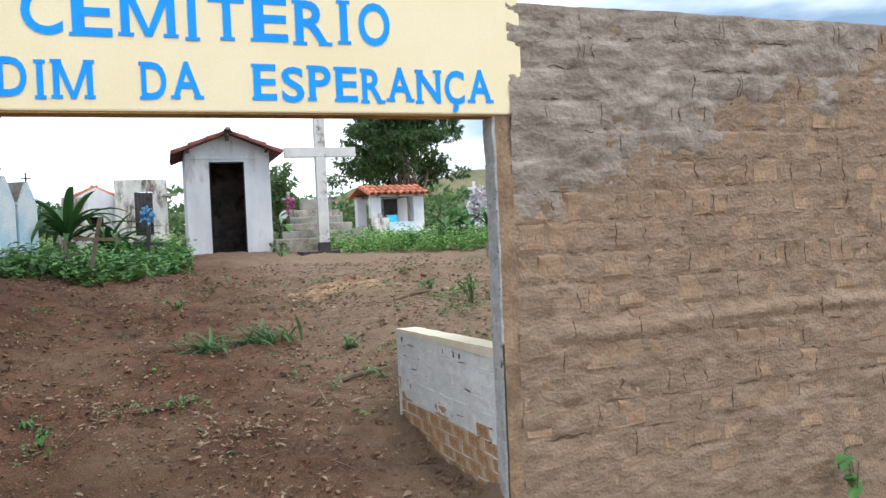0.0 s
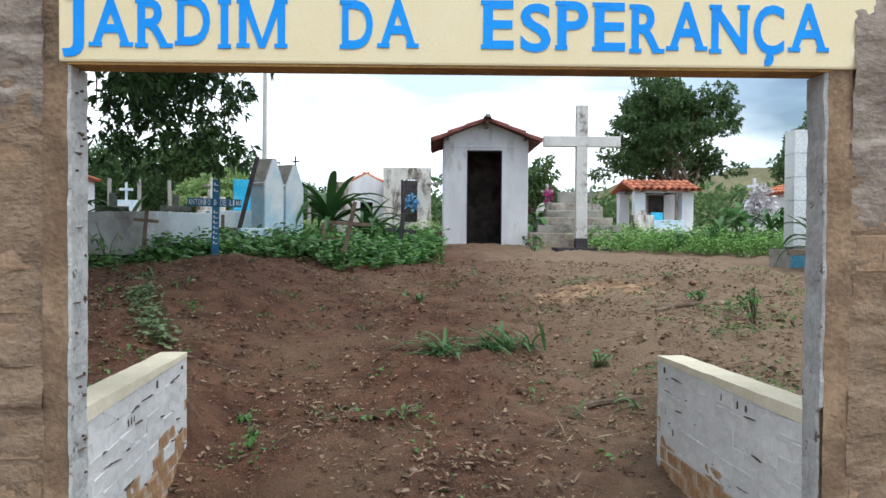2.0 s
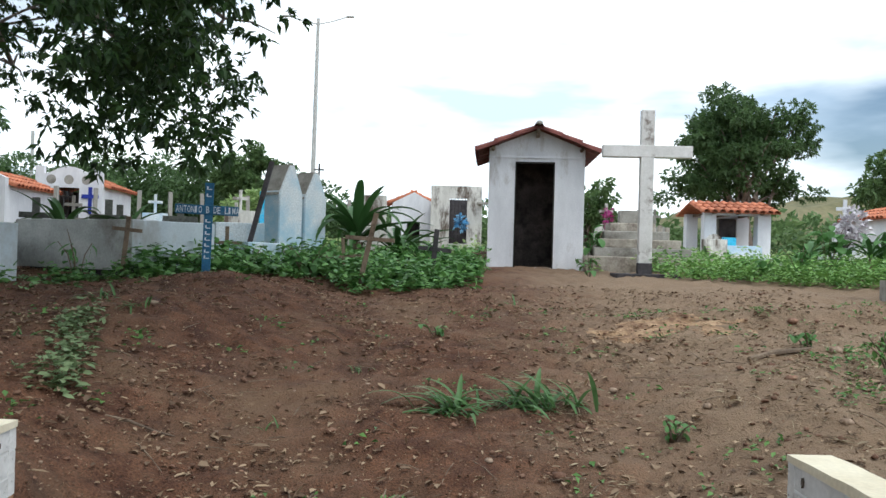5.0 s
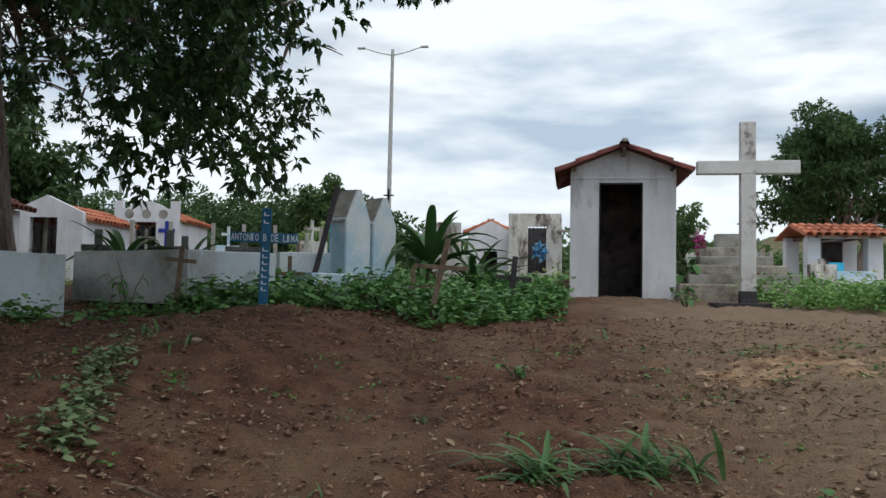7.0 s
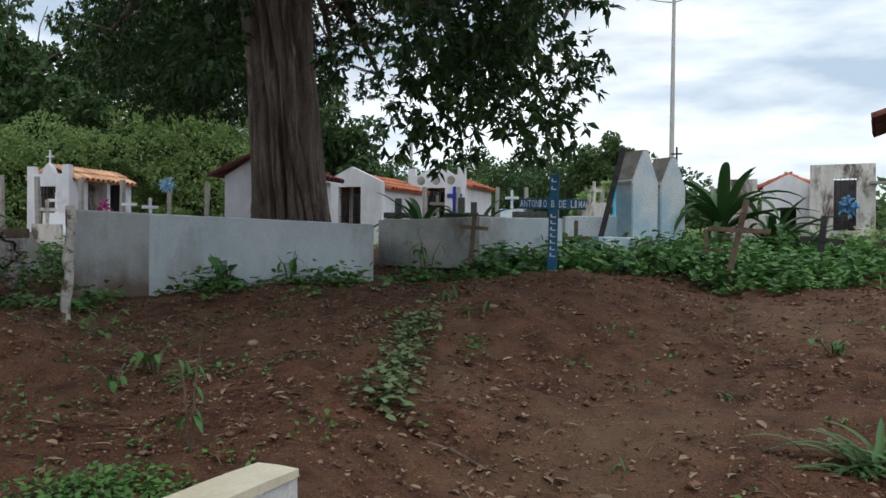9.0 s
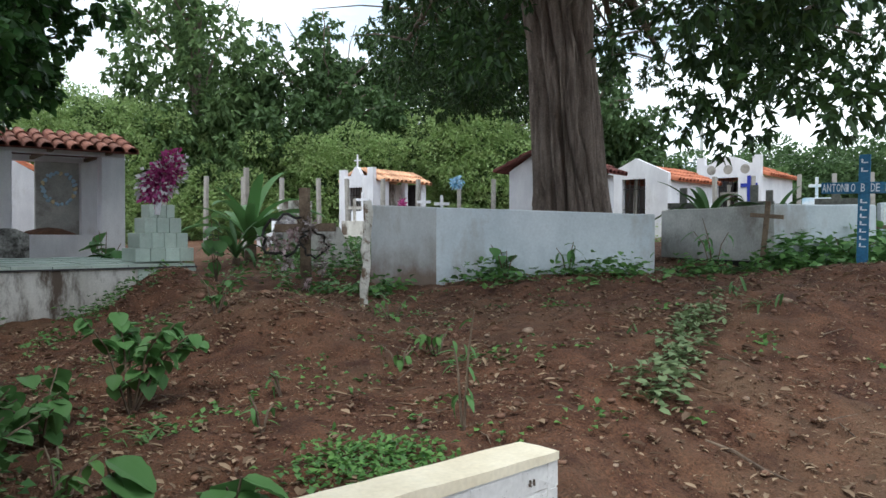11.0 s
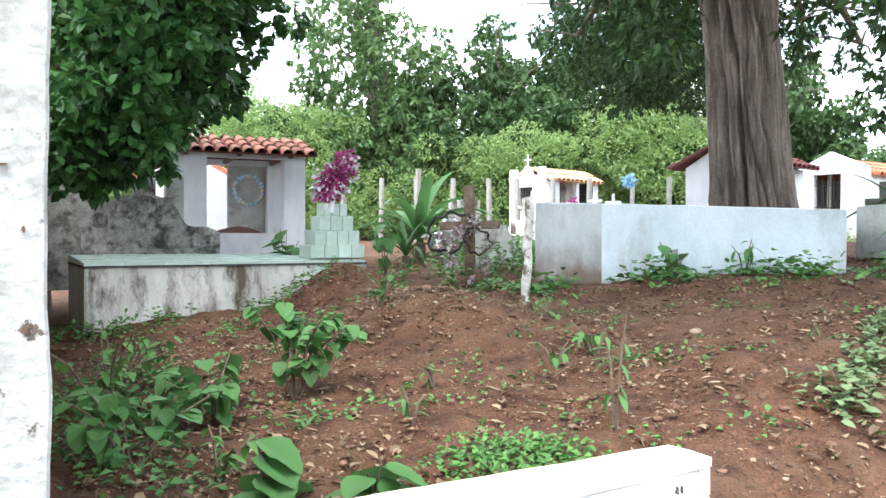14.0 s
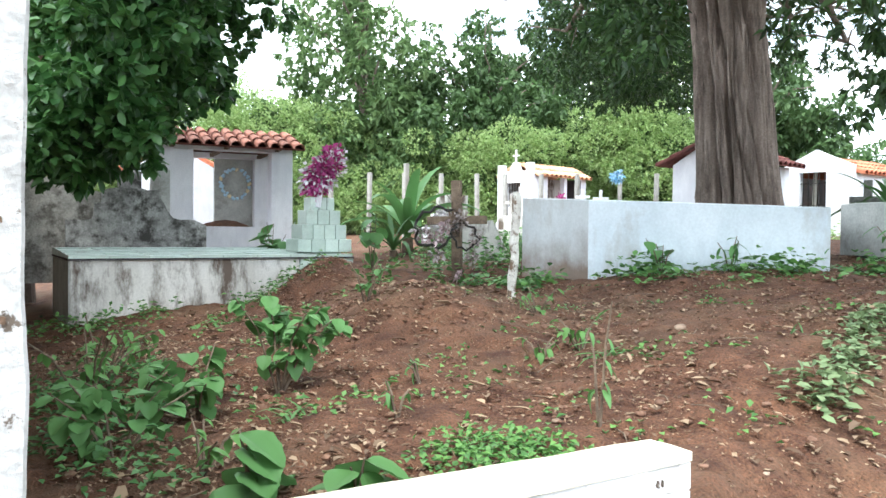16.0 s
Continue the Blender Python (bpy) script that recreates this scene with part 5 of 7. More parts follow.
for k in range(1, 26):
    a = radians(164 - 2.55 * k + RR.uniform(-0.4, 0.4))
    copy_thing(fp, pose(0.43 + 22 * math.cos(a), 4.0 + 22 * math.sin(a), 1.35, 0, RR.uniform(-2, 2), RR.uniform(0, 40)))


# ---- small tombs in the distance ----
def small_tomb(x, y, w, h, mtl, label, yaw=0, arch=False, xs=True, xm=None):
    z = G(x, y)
    t = thing("small_tomb", pose(x, y, z, 0, 0, yaw), label, "tomb")
    solid(t, "slab", mtl, [(-w / 2, -0.3, -0.2, w / 2, w * 1.4, h * 0.4)], bev=0.015)
    if arch:
        bm = bmesh.new()
        prism(bm, [(-w * 0.3, h * 0.4), (w * 0.3, h * 0.4), (w * 0.3, h * 0.8)] + [(w * 0.3 * math.cos(math.pi * k / 6), h * 0.8 + w * 0.3 * math.sin(math.pi * k / 6)) for k in range(1, 6)] + [(-w * 0.3, h * 0.8)], 0.1, 0.35)
        part("niche", bm, mtl, t)
        # dark slab in place of the shade within the niche
        solid(t, "niche_opening", M_SOOT_SHADE, [(-w * 0.13, 0.085, h * 0.5, w * 0.13, 0.1, h * 0.85)])
    else:
        solid(t, "headblock", mtl, [(-w * 0.35, w * 0.9, h * 0.4, w * 0.35, w * 1.2, h * 0.8)], bev=0.015)
    if xs:
        yy = 0.22 if arch else w * 1.05
        zb = h * 0.8 + (w * 0.3 if arch else 0)
        solid(t, "cross_post", xm or mtl, [(-0.035, yy - 0.03, zb - 0.02, 0.035, yy + 0.03, zb + 0.5)], bev=0.004)
        solid(t, "cross_arm", xm or mtl, [(-0.18, yy - 0.034, zb + 0.26, 0.18, yy + 0.034, zb + 0.33)], bev=0.004)
    return t


for spec in ((3.6, 23.2, 0.9, 1.0, M_MOULD, "whitish arched grave niche", 10, True), (6.1, 22.6, 0.6, 0.8, M_MOULD, "white arched grave niche beside the shelter", -8, True, False),
             (5.76, 20.4, 0.75, 0.9, M_MOULD, "stained cream grave block", 5, False, False), (6.6, 21.2, 1.2, 0.75, M_STELE, "pale turquoise tiled grave", -5, False, False),
             (7.0, 24.0, 0.5, 1.0, M_SKY, "bright turquoise stepped grave", 0, False, False), (4.3, 21.5, 0.8, 1.1, M_CONC, "grey concrete grave with a cross", 8),
             (5.1, 24.5, 0.8, 1.3, M_CONC, "grey concrete grave with a cross", -6), (2.9, 25.5, 0.9, 1.2, M_CONC, "grey grave with a thin cross", 0), (-3.75, 18.6, 0.7, 1.75, M_SKY, "bright turquoise grave behind the low walls", 20, False, False),
             (-4.9, 19.6, 0.8, 0.85, M_MOULD, "white latticed grave block with a cross", 15), (-5.2, 20.5, 1.0, 1.3, M_MOULD, "white grave with a pointed headblock", 10),
             (-15.2, 16.6, 0.8, 1.0, M_WHITE, "small white grave with a cross", 45), (-16.0, 15.2, 0.8, 1.1, M_WHITE, "small white grave with a cross", 45), (-17.3, 13.7, 0.9, 0.9, M_WHITE, "small white grave with a cross", 50),
             (-13.3, 15.6, 0.8, 0.9, M_WHITE, "low white grave beside the fence", 45), (-13.9, 13.6, 0.8, 0.8, M_MOULD, "low cream grave with a slanted headblock", 50), (-11.6, 11.0, 0.6, 1.25, M_MOULD, "low cream concrete grave", 60, False, False),
             (-12.3, 11.2, 0.6, 1.35, M_MOULD, "cream block grave with flowers", 60, False, False), (8.4, 20.6, 0.7, 1.2, M_WHITE, "white grave decked with lilies", 0, True), (-1.55, 17.5, 0.7, 1.6, M_MOULD, "mouldy white grave behind the agave", 10, False, False),
             (-7.9, 22.4, 0.9, 1.2, M_STELE, "pale blue grave with a cross", 20), (-8.4, 19.4, 0.8, 0.9, M_CONC, "grey concrete grave with a cross", 25), (1.3, 26.0, 0.8, 1.1, M_WHITE, "small white grave with a cross", 0)):
    small_tomb(*spec)


# ---- leaves ----
NR = np.random.RandomState(3)


def unit(v):
    return v / np.maximum(np.linalg.norm(v, axis=-1, keepdims=True), 1e-6)


def leaf_arrays(C, D, L, W, rs, droop=0.15, big=False, up=0.6, fold=0.18):
    """Vertices and faces of one folded leaf at each place C along D."""
    n = len(C)
    L, W = np.broadcast_to(L, (n,))[:, None], np.broadcast_to(W, (n,))[:, None]
    D = unit(D)
    R = rs.normal(size=(n, 3)) * (1 - up) + np.array([0, 0, 1.0]) * up
    S = unit(np.cross(D, R))
    N = np.cross(S, D)
    dn = np.array([0, 0, -1.0])
    if not big:
        v = np.stack([C, C + D * L * 0.45 + S * W / 2 + N * W * fold, C + D * L + dn * L * droop, C + D * L * 0.45 - S * W / 2 + N * W * fold], 1)
        f = np.array([[0, 1, 2], [0, 2, 3]])
        k = 4
    else:
        m1 = C + D * L * 0.45 + dn * L * droop * 0.2
        v = np.stack([C, C + D * L * 0.22 + S * W * 0.4 + N * W * fold, C + D * L * 0.62 + S * W * 0.46 + N * W * fold * 0.8 + dn * L * droop * 0.5, C + D * L + dn * L * droop, C + D * L * 0.62 - S * W * 0.46 + N * W * fold * 0.8 + dn * L * droop * 0.5, C + D * L * 0.22 - S * W * 0.4 + N * W * fold, m1], 1)
        f = np.array([[0, 1, 6], [1, 2, 6], [2, 3, 6], [3, 4, 6], [4, 5, 6], [5, 0, 6]])
        k = 7
    F = (f[None] + (np.arange(n) * k)[:, None, None]).reshape(-1, 3)
    return v.reshape(-1, 3), F


def mesh_of(name, V, F, mtl, parent=None, label="", soft=False):
    me = bpy.data.meshes.new(name)
    me.vertices.add(len(V))
    me.vertices.foreach_set("co", np.asarray(V, np.float32).ravel())
    me.loops.add(len(F) * 3)
    me.loops.foreach_set("vertex_index", np.asarray(F, np.int32).ravel())
    me.polygons.add(len(F))
    me.polygons.foreach_set("loop_start", np.arange(0, len(F) * 3, 3, dtype=np.int32))
    me.update(calc_edges=True)
    me.validate()
    me.materials.append(mtl)
    ob = new(name, me)
    if parent:
        ob.parent = parent
    if label:
        ob["label"] = label
    return ob


def clump_points(clumps, n, rs, shell=0.55):
    """Points in ellipsoids (x, y, z, radius, flatness), thicker towards their skins, and the way outwards."""
    P, D = [], []
    tot = sum(c[3] ** 2 for c in clumps)
    for x, y, z, r, fl in clumps:
        k = max(6, int(n * r * r / tot))
        d = unit(rs.normal(size=(k, 3)))
        q = rs.uniform(shell ** 3, 1, size=(k, 1)) ** (1 / 3)
        P.append(np.array([x, y, z]) + d * q * np.array([r, r, r * fl]))
        D.append(d)
    return np.concatenate(P), np.concatenate(D)


def sprays(clumps, n, rs, shell=0.4, k=7, spread_=0.9):
    """Twig ends in the clumps, each with a rosette of k leaves."""
    P, D = clump_points(clumps, n // k, rs, shell)
    P2 = np.repeat(P, k, 0) + rs.normal(size=(len(P) * k, 3)) * 0.02
    D2 = np.repeat(unit(D + np.array([0, 0, -0.2])), k, 0) * 0.6 + rs.normal(size=(len(P) * k, 3)) * spread_ * 0.7
    return P2, D2


def branch_points(a, b, sag, n=7, wob=0.12, rs=NR):
    pts = []
    L = (b - a).length
    for i in range(n):
        t = i / (n - 1)
        p = a.lerp(b, t) + Vector((0, 0, sag * math.sin(math.pi * t)))
        if 0 < i < n - 1:
            p += Vector(rs.normal(size=3)) * wob * L * 0.12
        pts.append(p)
    return pts


def add_limb(bm, a, b, r0, r1, sag, wob=0.12):
    pts = branch_points(a, b, sag, 7, wob)
    tube(bm, pts, [r0 + (r1 - r0) * i / 6 for i in range(7)], 7)
    return pts


# ---- the great tree over the graves ----
def great_tree():
    base = Vector((-7.35, 13.2, 1.25))
    t = thing("great_tree", Matrix.Translation(base), "huge old tree with a deeply fluted trunk and wide dark crown", "tree")
    bm = bmesh.new()
    rs = np.random.RandomState(8)
    seg, hts = 240, [-0.4, 0.0] + [0.18 * k for k in range(1, 30)]
    ph = rs.uniform(0, 6.28, 8)
    rings = []
    for h in hts:
        ring = []
        cx, cy = -0.09 * h * (0.6 + 0.1 * h), 0.0
        r = 0.53 + 0.16 * math.exp(-max(h, 0) * 2.0) - 0.012 * h + (0.05 * max(0, h - 3.2))
        for k in range(seg):
            a = 2 * math.pi * k / seg
            tw = a + 0.05 * math.sin(h * 1.1 + 2 * a) + 0.24 * fr(math.cos(a) * 1.7, math.sin(a) * 1.7, h * 0.75, 1.0, 0.8, 3)
            cr = 0.0
            for fq, dp, p in ((11, 0.48, ph[0]), (17, 0.38, ph[1]), (29, 0.2, ph[2])):
                cr = max(cr, dp * (1 - abs(math.sin(fq * tw / 2 + p))) ** 2.6)
            q = r * (1.06 - cr * (0.75 + 0.5 * fr(math.cos(a) * 2, math.sin(a) * 2 + 7, h * 0.9, 1.0, 0.8, 2)) + 0.06 * math.sin(4 * a + ph[3]) + 0.03 * fr(math.cos(a) * 3, math.sin(a) * 3, h, 1.2))
            ring.append(bm.verts.new((cx + q * math.cos(a), cy + q * math.sin(a), h)))
        rings.append(ring)
    for a, b in zip(rings, rings[1:]):
        for k in range(seg):
            f = bm.faces.new((a[k], a[(k + 1) % seg], b[(k + 1) % seg], b[k]))
            f.smooth = True
    bm.faces.new(rings[-1])
    part("trunk", bm, M_BARK, t, "fluted grey brown trunk")
    top = Vector((-0.55, 0, 4.6))
    tips = [(-2.05, 8.8, 4.1), (-2.75, 9.9, 4.2), (-3.4, 11.6, 3.6), (-13.2, 17.2, 5.2), (-12.0, 19.0, 5.6), (-14.0, 15.4, 6.2), (-4.4, 9.6, 5.0), (-6.2, 8.2, 5.4), (-11.4, 13.2, 5.2), (-10.2, 16.6, 5.4), (-7.0, 18.0, 5.4), (-4.2, 16.6, 5.6), (-3.3, 13.8, 5.2), (-7.5, 12.0, 9.0), (-5.0, 12.0, 8.2), (-9.5, 13.0, 8.4), (-5.4, 10.6, 6.4), (-7.6, 15.9, 4.55), (-8.2, 15.3, 5.0)]
    clumps = []
    for i, q in enumerate(tips):
        bm = bmesh.new()
        b = Vector(q) - base
        pts = add_limb(bm, top + Vector((0.2 * math.cos(i * 2.4), 0.2 * math.sin(i * 2.4), -0.3 + 0.1 * (i % 4))), b, 0.2, 0.035, 0.8)
        for j in range(2, 7):
            p = pts[j]
            for m in range(4):
                off = Vector(rs.normal(size=3)) * 0.75
                off.z *= 0.55
                c = p + off
                clumps.append((c.x, c.y, c.z - 0.05 * j, 0.26 + 0.22 * rs.rand(), 0.6))
                tube(bm, [p, p.lerp(c, 0.55) + Vector((0, 0, 0.08)), c], [0.025, 0.016, 0.008], 5)
        part("limb", bm, M_BARK, t)
    # hanging outer sprays
    for k in range(60):
        u = k / 59
        ex, ey = -1.2 - 2.45 * u + rs.normal() * 0.3, 8.1 + 4.4 * u + rs.normal() * 0.35
        clumps.append((ex - base.x, ey - base.y, 2.5 - 0.8 * u + rs.uniform(0, 1.4), 0.22 + 0.16 * rs.rand(), 0.7))
    for k in range(30):
        clumps.append((rs.uniform(-3.2, -1.9) - base.x, rs.uniform(9.5, 10.8) - base.y, 2.35 + 1.3 * rs.rand() - base.z, 0.24 + 0.14 * rs.rand(), 0.75))
    for k in range(34):
        clumps.append((-3.3 - base.x + rs.normal() * 0.5, 11.7 - base.y + rs.normal() * 0.5, 1.75 + rs.uniform(0, 1.3), 0.3 + 0.15 * rs.rand(), 0.8))
    for k in range(46):
        a = rs.uniform(0, 6.28)
        r = 5.5 * math.sqrt(rs.rand())
        clumps.append((r * math.cos(a), r * math.sin(a) - 0.5, 6.3 + 2.0 * rs.rand() - 0.03 * r * r, 0.8, 0.4))
    # canopy layer added overhead to darken the ground below
    for k in range(90):
        a = rs.uniform(0, 6.28)
        r = 6.6 * math.sqrt(rs.rand())
        clumps.append((-6.0 - base.x + r * math.cos(a), 11.0 - base.y + r * math.sin(a), 4.6 + 1.8 * rs.rand(), 0.75, 0.4))
    for k in range(46):
        u = rs.rand()
        clumps.append((-1.2 - 4.6 * u - base.x, 8.5 + 0.6 * math.sin(9 * u) - base.y, 1.5 + rs.uniform(0, 1.5) + 0.35 * u, 0.24 + 0.16 * rs.rand(), 0.7))
    # high boughs over the mounds, added out of view to shade them
    for i, q in enumerate(((-5.2, 8.4, 8.5), (-6.9, 7.6, 8.3), (-3.6, 8.6, 8.1), (-4.6, 6.4, 8.4))):
        bm = bmesh.new()
        pts = add_limb(bm, top + Vector((0.15, -0.1 * i, 0)), Vector(q) - base, 0.18, 0.03, 0.6)
        part("limb", bm, M_BARK, t)
        for j in range(3, 7):
            for m in range(4):
                c = pts[j] + Vector(rs.normal(size=3)) * 0.7
                clumps.append((c.x, c.y, max(c.z, 5.6), 0.7, 0.4))
    clumps = [q for q in clumps if not (q[0] + base.x < -7.4 and q[1] + base.y < 11.6) and (q[0] + base.x > -10.5 or q[1] + base.y > 14.2)]
    clumps = [q for q in clumps if q[2] + base.z > 6.6 or rs.rand() < 0.74]
    # the trunk stands clear below the boughs
    clumps = [q for q in clumps if not (2.205 < math.atan2(q[1] + base.y - 3.9, q[0] + base.x - 0.4) < 2.32 and math.hypot(q[0] + base.x - 0.4, q[1] + base.y - 3.9) < 13.5 and q[2] + base.z < 6.3)]
    # boughs hanging behind the trunk, over the far graves
    for k in range(95):
        a, dist = radians(rs.uniform(131.5, 143.5)), rs.uniform(15, 21)
        lowest = 4.0 + 0.16 * max(0.0, math.degrees(a) - 138) + 0.1 * (dist - 15)
        clumps.append((0.4 + dist * math.cos(a) - base.x, 4.0 + dist * math.sin(a) - base.y, lowest + 4.5 * rs.rand() ** 1.4 - base.z, 0.45 + 0.35 * rs.rand(), 0.6))
    # high leaves above the graves, unseen and added to darken the ground
    high = []
    for k in range(110):
        a, r = rs.uniform(0, 6.28), 5.4 * math.sqrt(rs.rand())
        high.append((-4.9 - base.x + r * math.cos(a), 7.9 - base.y + r * math.sin(a), 7.2 - base.z + 1.8 * rs.rand(), 0.8, 0.5))
    P, d = sprays(high, 25000, rs, 0.3, 8)
    V, F = leaf_arrays(P, d, rs.uniform(0.2, 0.34, len(P)), rs.uniform(0.1, 0.17, len(P)), rs)
    mesh_of("upper_crown", V, F, M_LEAF, t, "unseen high foliage added to shade the graves")
    P, d = sprays(clumps, 160000, rs, 0.3, 8)
    d[:, 2] -= 0.3
    V, F = leaf_arrays(P, d, rs.uniform(0.07, 0.14, len(P)), rs.uniform(0.035, 0.065, len(P)), rs)
    mesh_of("crown", V, F, M_LEAF, t, "dense dark green foliage with gaps")


great_tree()


# ---- broad-leaved tree by the tiled tomb ----
def cashew_tree():
    base = Vector((-11.9, 4.25, 0.6))
    t = thing("broadleaf_tree", Matrix.Translation(base), "low broad-leaved tree with glossy green leaves over the tombs", "tree")
    rs = np.random.RandomState(21)
    bm = bmesh.new()
    trunk_top = Vector((0.05, 0.05, 2.3))
    tube(bm, [Vector((0, 0, -0.3)), Vector((0.04, 0, 0.6)), trunk_top], [0.22, 0.17, 0.14], 10)
    clumps = []
    for i in range(22):
        a, el = rs.uniform(0, 6.28), rs.uniform(0.15, 1.3)
        r = rs.uniform(1.3, 2.5)
        e = trunk_top + Vector((1.3 + r * math.cos(a) * math.cos(el), 0.6 + r * math.sin(a) * math.cos(el) * 0.9, r * math.sin(el) * 1.3))
        add_limb(bm, trunk_top, e, 0.07, 0.015, 0.1)
        for m in range(6):
            c = (trunk_top + Vector((1.3, 0.6, 0))).lerp(e, rs.uniform(0.55, 1.05)) + Vector(rs.normal(size=3)) * 0.42
            clumps.append((c.x, c.y, c.z, 0.38, 0.8))
    for k in range(34):
        clumps.append((rs.uniform(1.9, 3.9), rs.uniform(0.1, 1.85), rs.uniform(2.1, 4.0), 0.38, 0.8))
    for k in range(34):
        clumps.append((rs.uniform(1.6, 3.5), rs.uniform(0.2, 1.1), rs.uniform(1.55, 2.4), 0.36, 0.8))
    part("trunk", bm, M_BARK, t)
    P, D = sprays(clumps, 30000, rs, 0.35, 6)
    keep = P[:, 1] + base.y > 4.25
    P, D = P[keep], D[keep]
    V, F = leaf_arrays(P, D, rs.uniform(0.11, 0.19, len(P)), rs.uniform(0.07, 0.11, len(P)), rs, 0.1, True)
    mesh_of("crown", V, F, M_CASHEW, t, "rounded glossy leaves in rosettes")


cashew_tree()


def plain_tree(x, y, h, r, low, seed, label, n=9000, mtl=M_FAR, leaf=0.2, trunks=2, flat=0.8, nb=13, open_=0.35):
    """A tree with forked trunk, limbs and a crown of separate clumps with gaps."""
    rs = np.random.RandomState(seed)
    z = G(x, y)
    t = thing("tree", pose(x, y, z), label, "tree")
    bm = bmesh.new()
    clumps = []
    for k in range(trunks):
        fork = Vector((rs.normal() * 0.3 + (k - (trunks - 1) / 2) * 0.5, rs.normal() * 0.3, low * 0.9 + 0.4 * rs.rand()))
        tube(bm, [Vector((0.12 * k, 0, -0.3)), fork * 0.5 + Vector((0, 0, 0.1)), fork], [0.05 * r + 0.07, 0.04 * r + 0.05, 0.035 * r + 0.03], 8)
        for i in range(nb // trunks + 1):
            a, u = rs.uniform(0, 6.28), rs.rand()
            el = math.asin(min(1, u))
            e = Vector((r * math.cos(a) * math.cos(el) * rs.uniform(0.7, 1), r * math.sin(a) * math.cos(el) * rs.uniform(0.7, 1), low + (h - low) * (0.25 + 0.7 * u)))
            add_limb(bm, fork, e, 0.022 * r + 0.015, 0.012, 0.15)
            for m in range(5):
                c = fork.lerp(e, rs.uniform(0.6, 1.08)) + Vector(rs.normal(size=3)) * r * 0.17
                clumps.append((c.x, c.y, c.z, r * rs.uniform(0.16, 0.27), flat))
    part("trunk", bm, M_BARK, t)
    P, D = sprays(clumps, int(n * 1.6), rs, open_, 6)
    leaf *= 1.35
    V, F = leaf_arrays(P, D, rs.uniform(0.6, 1.15, len(P)) * leaf, rs.uniform(0.3, 0.55, len(P)) * leaf, rs)
    mesh_of("crown", V, F, mtl, t)
    return t


plain_tree(12.55, 40, 7.6, 3.5, 2.2, 31, "rounded dark green tree with pale forked limbs", 26000, M_WOODS, 0.17, 3, 0.5, 24)
plain_tree(21.5, 42, 5.6, 3.0, 1.8, 32, "tall green tree at the graveyard's edge", 9000, M_FAR, 0.28)
plain_tree(-12.9, 46.5, 5.0, 1.9, 1.8, 33, "grey green tree beside a palm in the distance", 8000, M_FAR, 0.26)
plain_tree(-32, 13.6, 5.8, 1.5, 2.4, 35, "small round tree above the scrub", 5000, M_FAR, 0.22)
plain_tree(-36, 6, 13.0, 4.5, 3.5, 39, "tall tree at the wood's edge", 10000, M_FAR, 0.32, 2, 0.9)
plain_tree(-17.5, 36, 2.8, 1.8, 0.8, 40, "round bushy tree behind the chapels", 9000, M_FAR, 0.24)
plain_tree(-27.5, 48, 5.0, 1.9, 1.0, 41, "dark round tree in the distance", 9000, M_LEAF, 0.28)
plain_tree(6.5, 52, 4.0, 2.6, 1.0, 42, "small bushy tree in the distance", 5000, M_FAR, 0.28)
plain_tree(-9.5, 38, 2.4, 1.8, 0.6, 43, "bright leafy bush tree in the distance", 7000, M_SCRUB, 0.24)


def draped_tree(x, y, h, r, seed, label, n, mtl, leaf, cols=11, foot=1.5, lean=0.0):
    """A tall tree whose limbs are hung with creepers: ragged columns of leaves of different heights, with gaps."""
    rs = np.random.RandomState(seed)
    t = thing("tree", pose(x, y, G(x, y)), label, "tree")
    bm = bmesh.new()
    tube(bm, [Vector((0, 0, -0.3)), Vector((0.1, 0.1, h * 0.4)), Vector((0.3 * lean, 0, h * 0.85))], [0.3, 0.2, 0.06], 8)
    clumps = []
    for c in range(cols):
        a, d = rs.uniform(0, 6.28), r * math.sqrt(rs.rand())
        cx, cy = d * math.cos(a), d * math.sin(a)
        top = h * (1 - 0.35 * (d / r) ** 2) * rs.uniform(0.72, 1.0)
        fork = Vector((0.1, 0.1, rs.uniform(0.3, 0.6) * h))
        add_limb(bm, fork, Vector((cx, cy, top)), 0.07, 0.015, 0.3)
        z = foot * rs.uniform(0.6, 1.4)
        while z < top:
            q = rs.uniform(0.16, 0.3) * r * (0.55 + 0.45 * math.sin(math.pi * z / top))
            clumps.append((cx + rs.normal() * 0.18 * r + lean * z / h, cy + rs.normal() * 0.18 * r, z, q, rs.uniform(0.7, 1.1)))
            z += q * rs.uniform(0.5, 1.3)
    part("trunk", bm, M_BARK, t)
    P, D = sprays(clumps, n, rs, 0.45, 6)
    D[:, 2] -= 0.35
    V, F = leaf_arrays(P, D, rs.uniform(0.6, 1.2, len(P)) * leaf, rs.uniform(0.35, 0.6, len(P)) * leaf, rs)
    mesh_of("crown", V, F, mtl, t, "ragged foliage hung with creepers")


draped_tree(-30.5, 17.2, 14.5, 3.0, 34, "tall tree hung with creepers behind the scrub", 17000, M_FAR, 0.32, 13)
draped_tree(-28.3, 22.2, 10.5, 3.4, 36, "creeper-hung tree behind the scrub", 27000, M_WOODS, 0.32, 17)
draped_tree(-30.5, 20.2, 8.2, 1.8, 47, "narrow creeper-hung tree behind the scrub", 9000, M_FAR, 0.3, 7)
draped_tree(-25.5, 27.0, 12.5, 3.6, 37, "dense dark tree behind the chapels", 26000, M_WOODS, 0.34, 15)
draped_tree(-21.0, 29.5, 8.5, 3.0, 38, "dense dark tree at the wood's edge", 18000, M_WOODS, 0.32, 12)
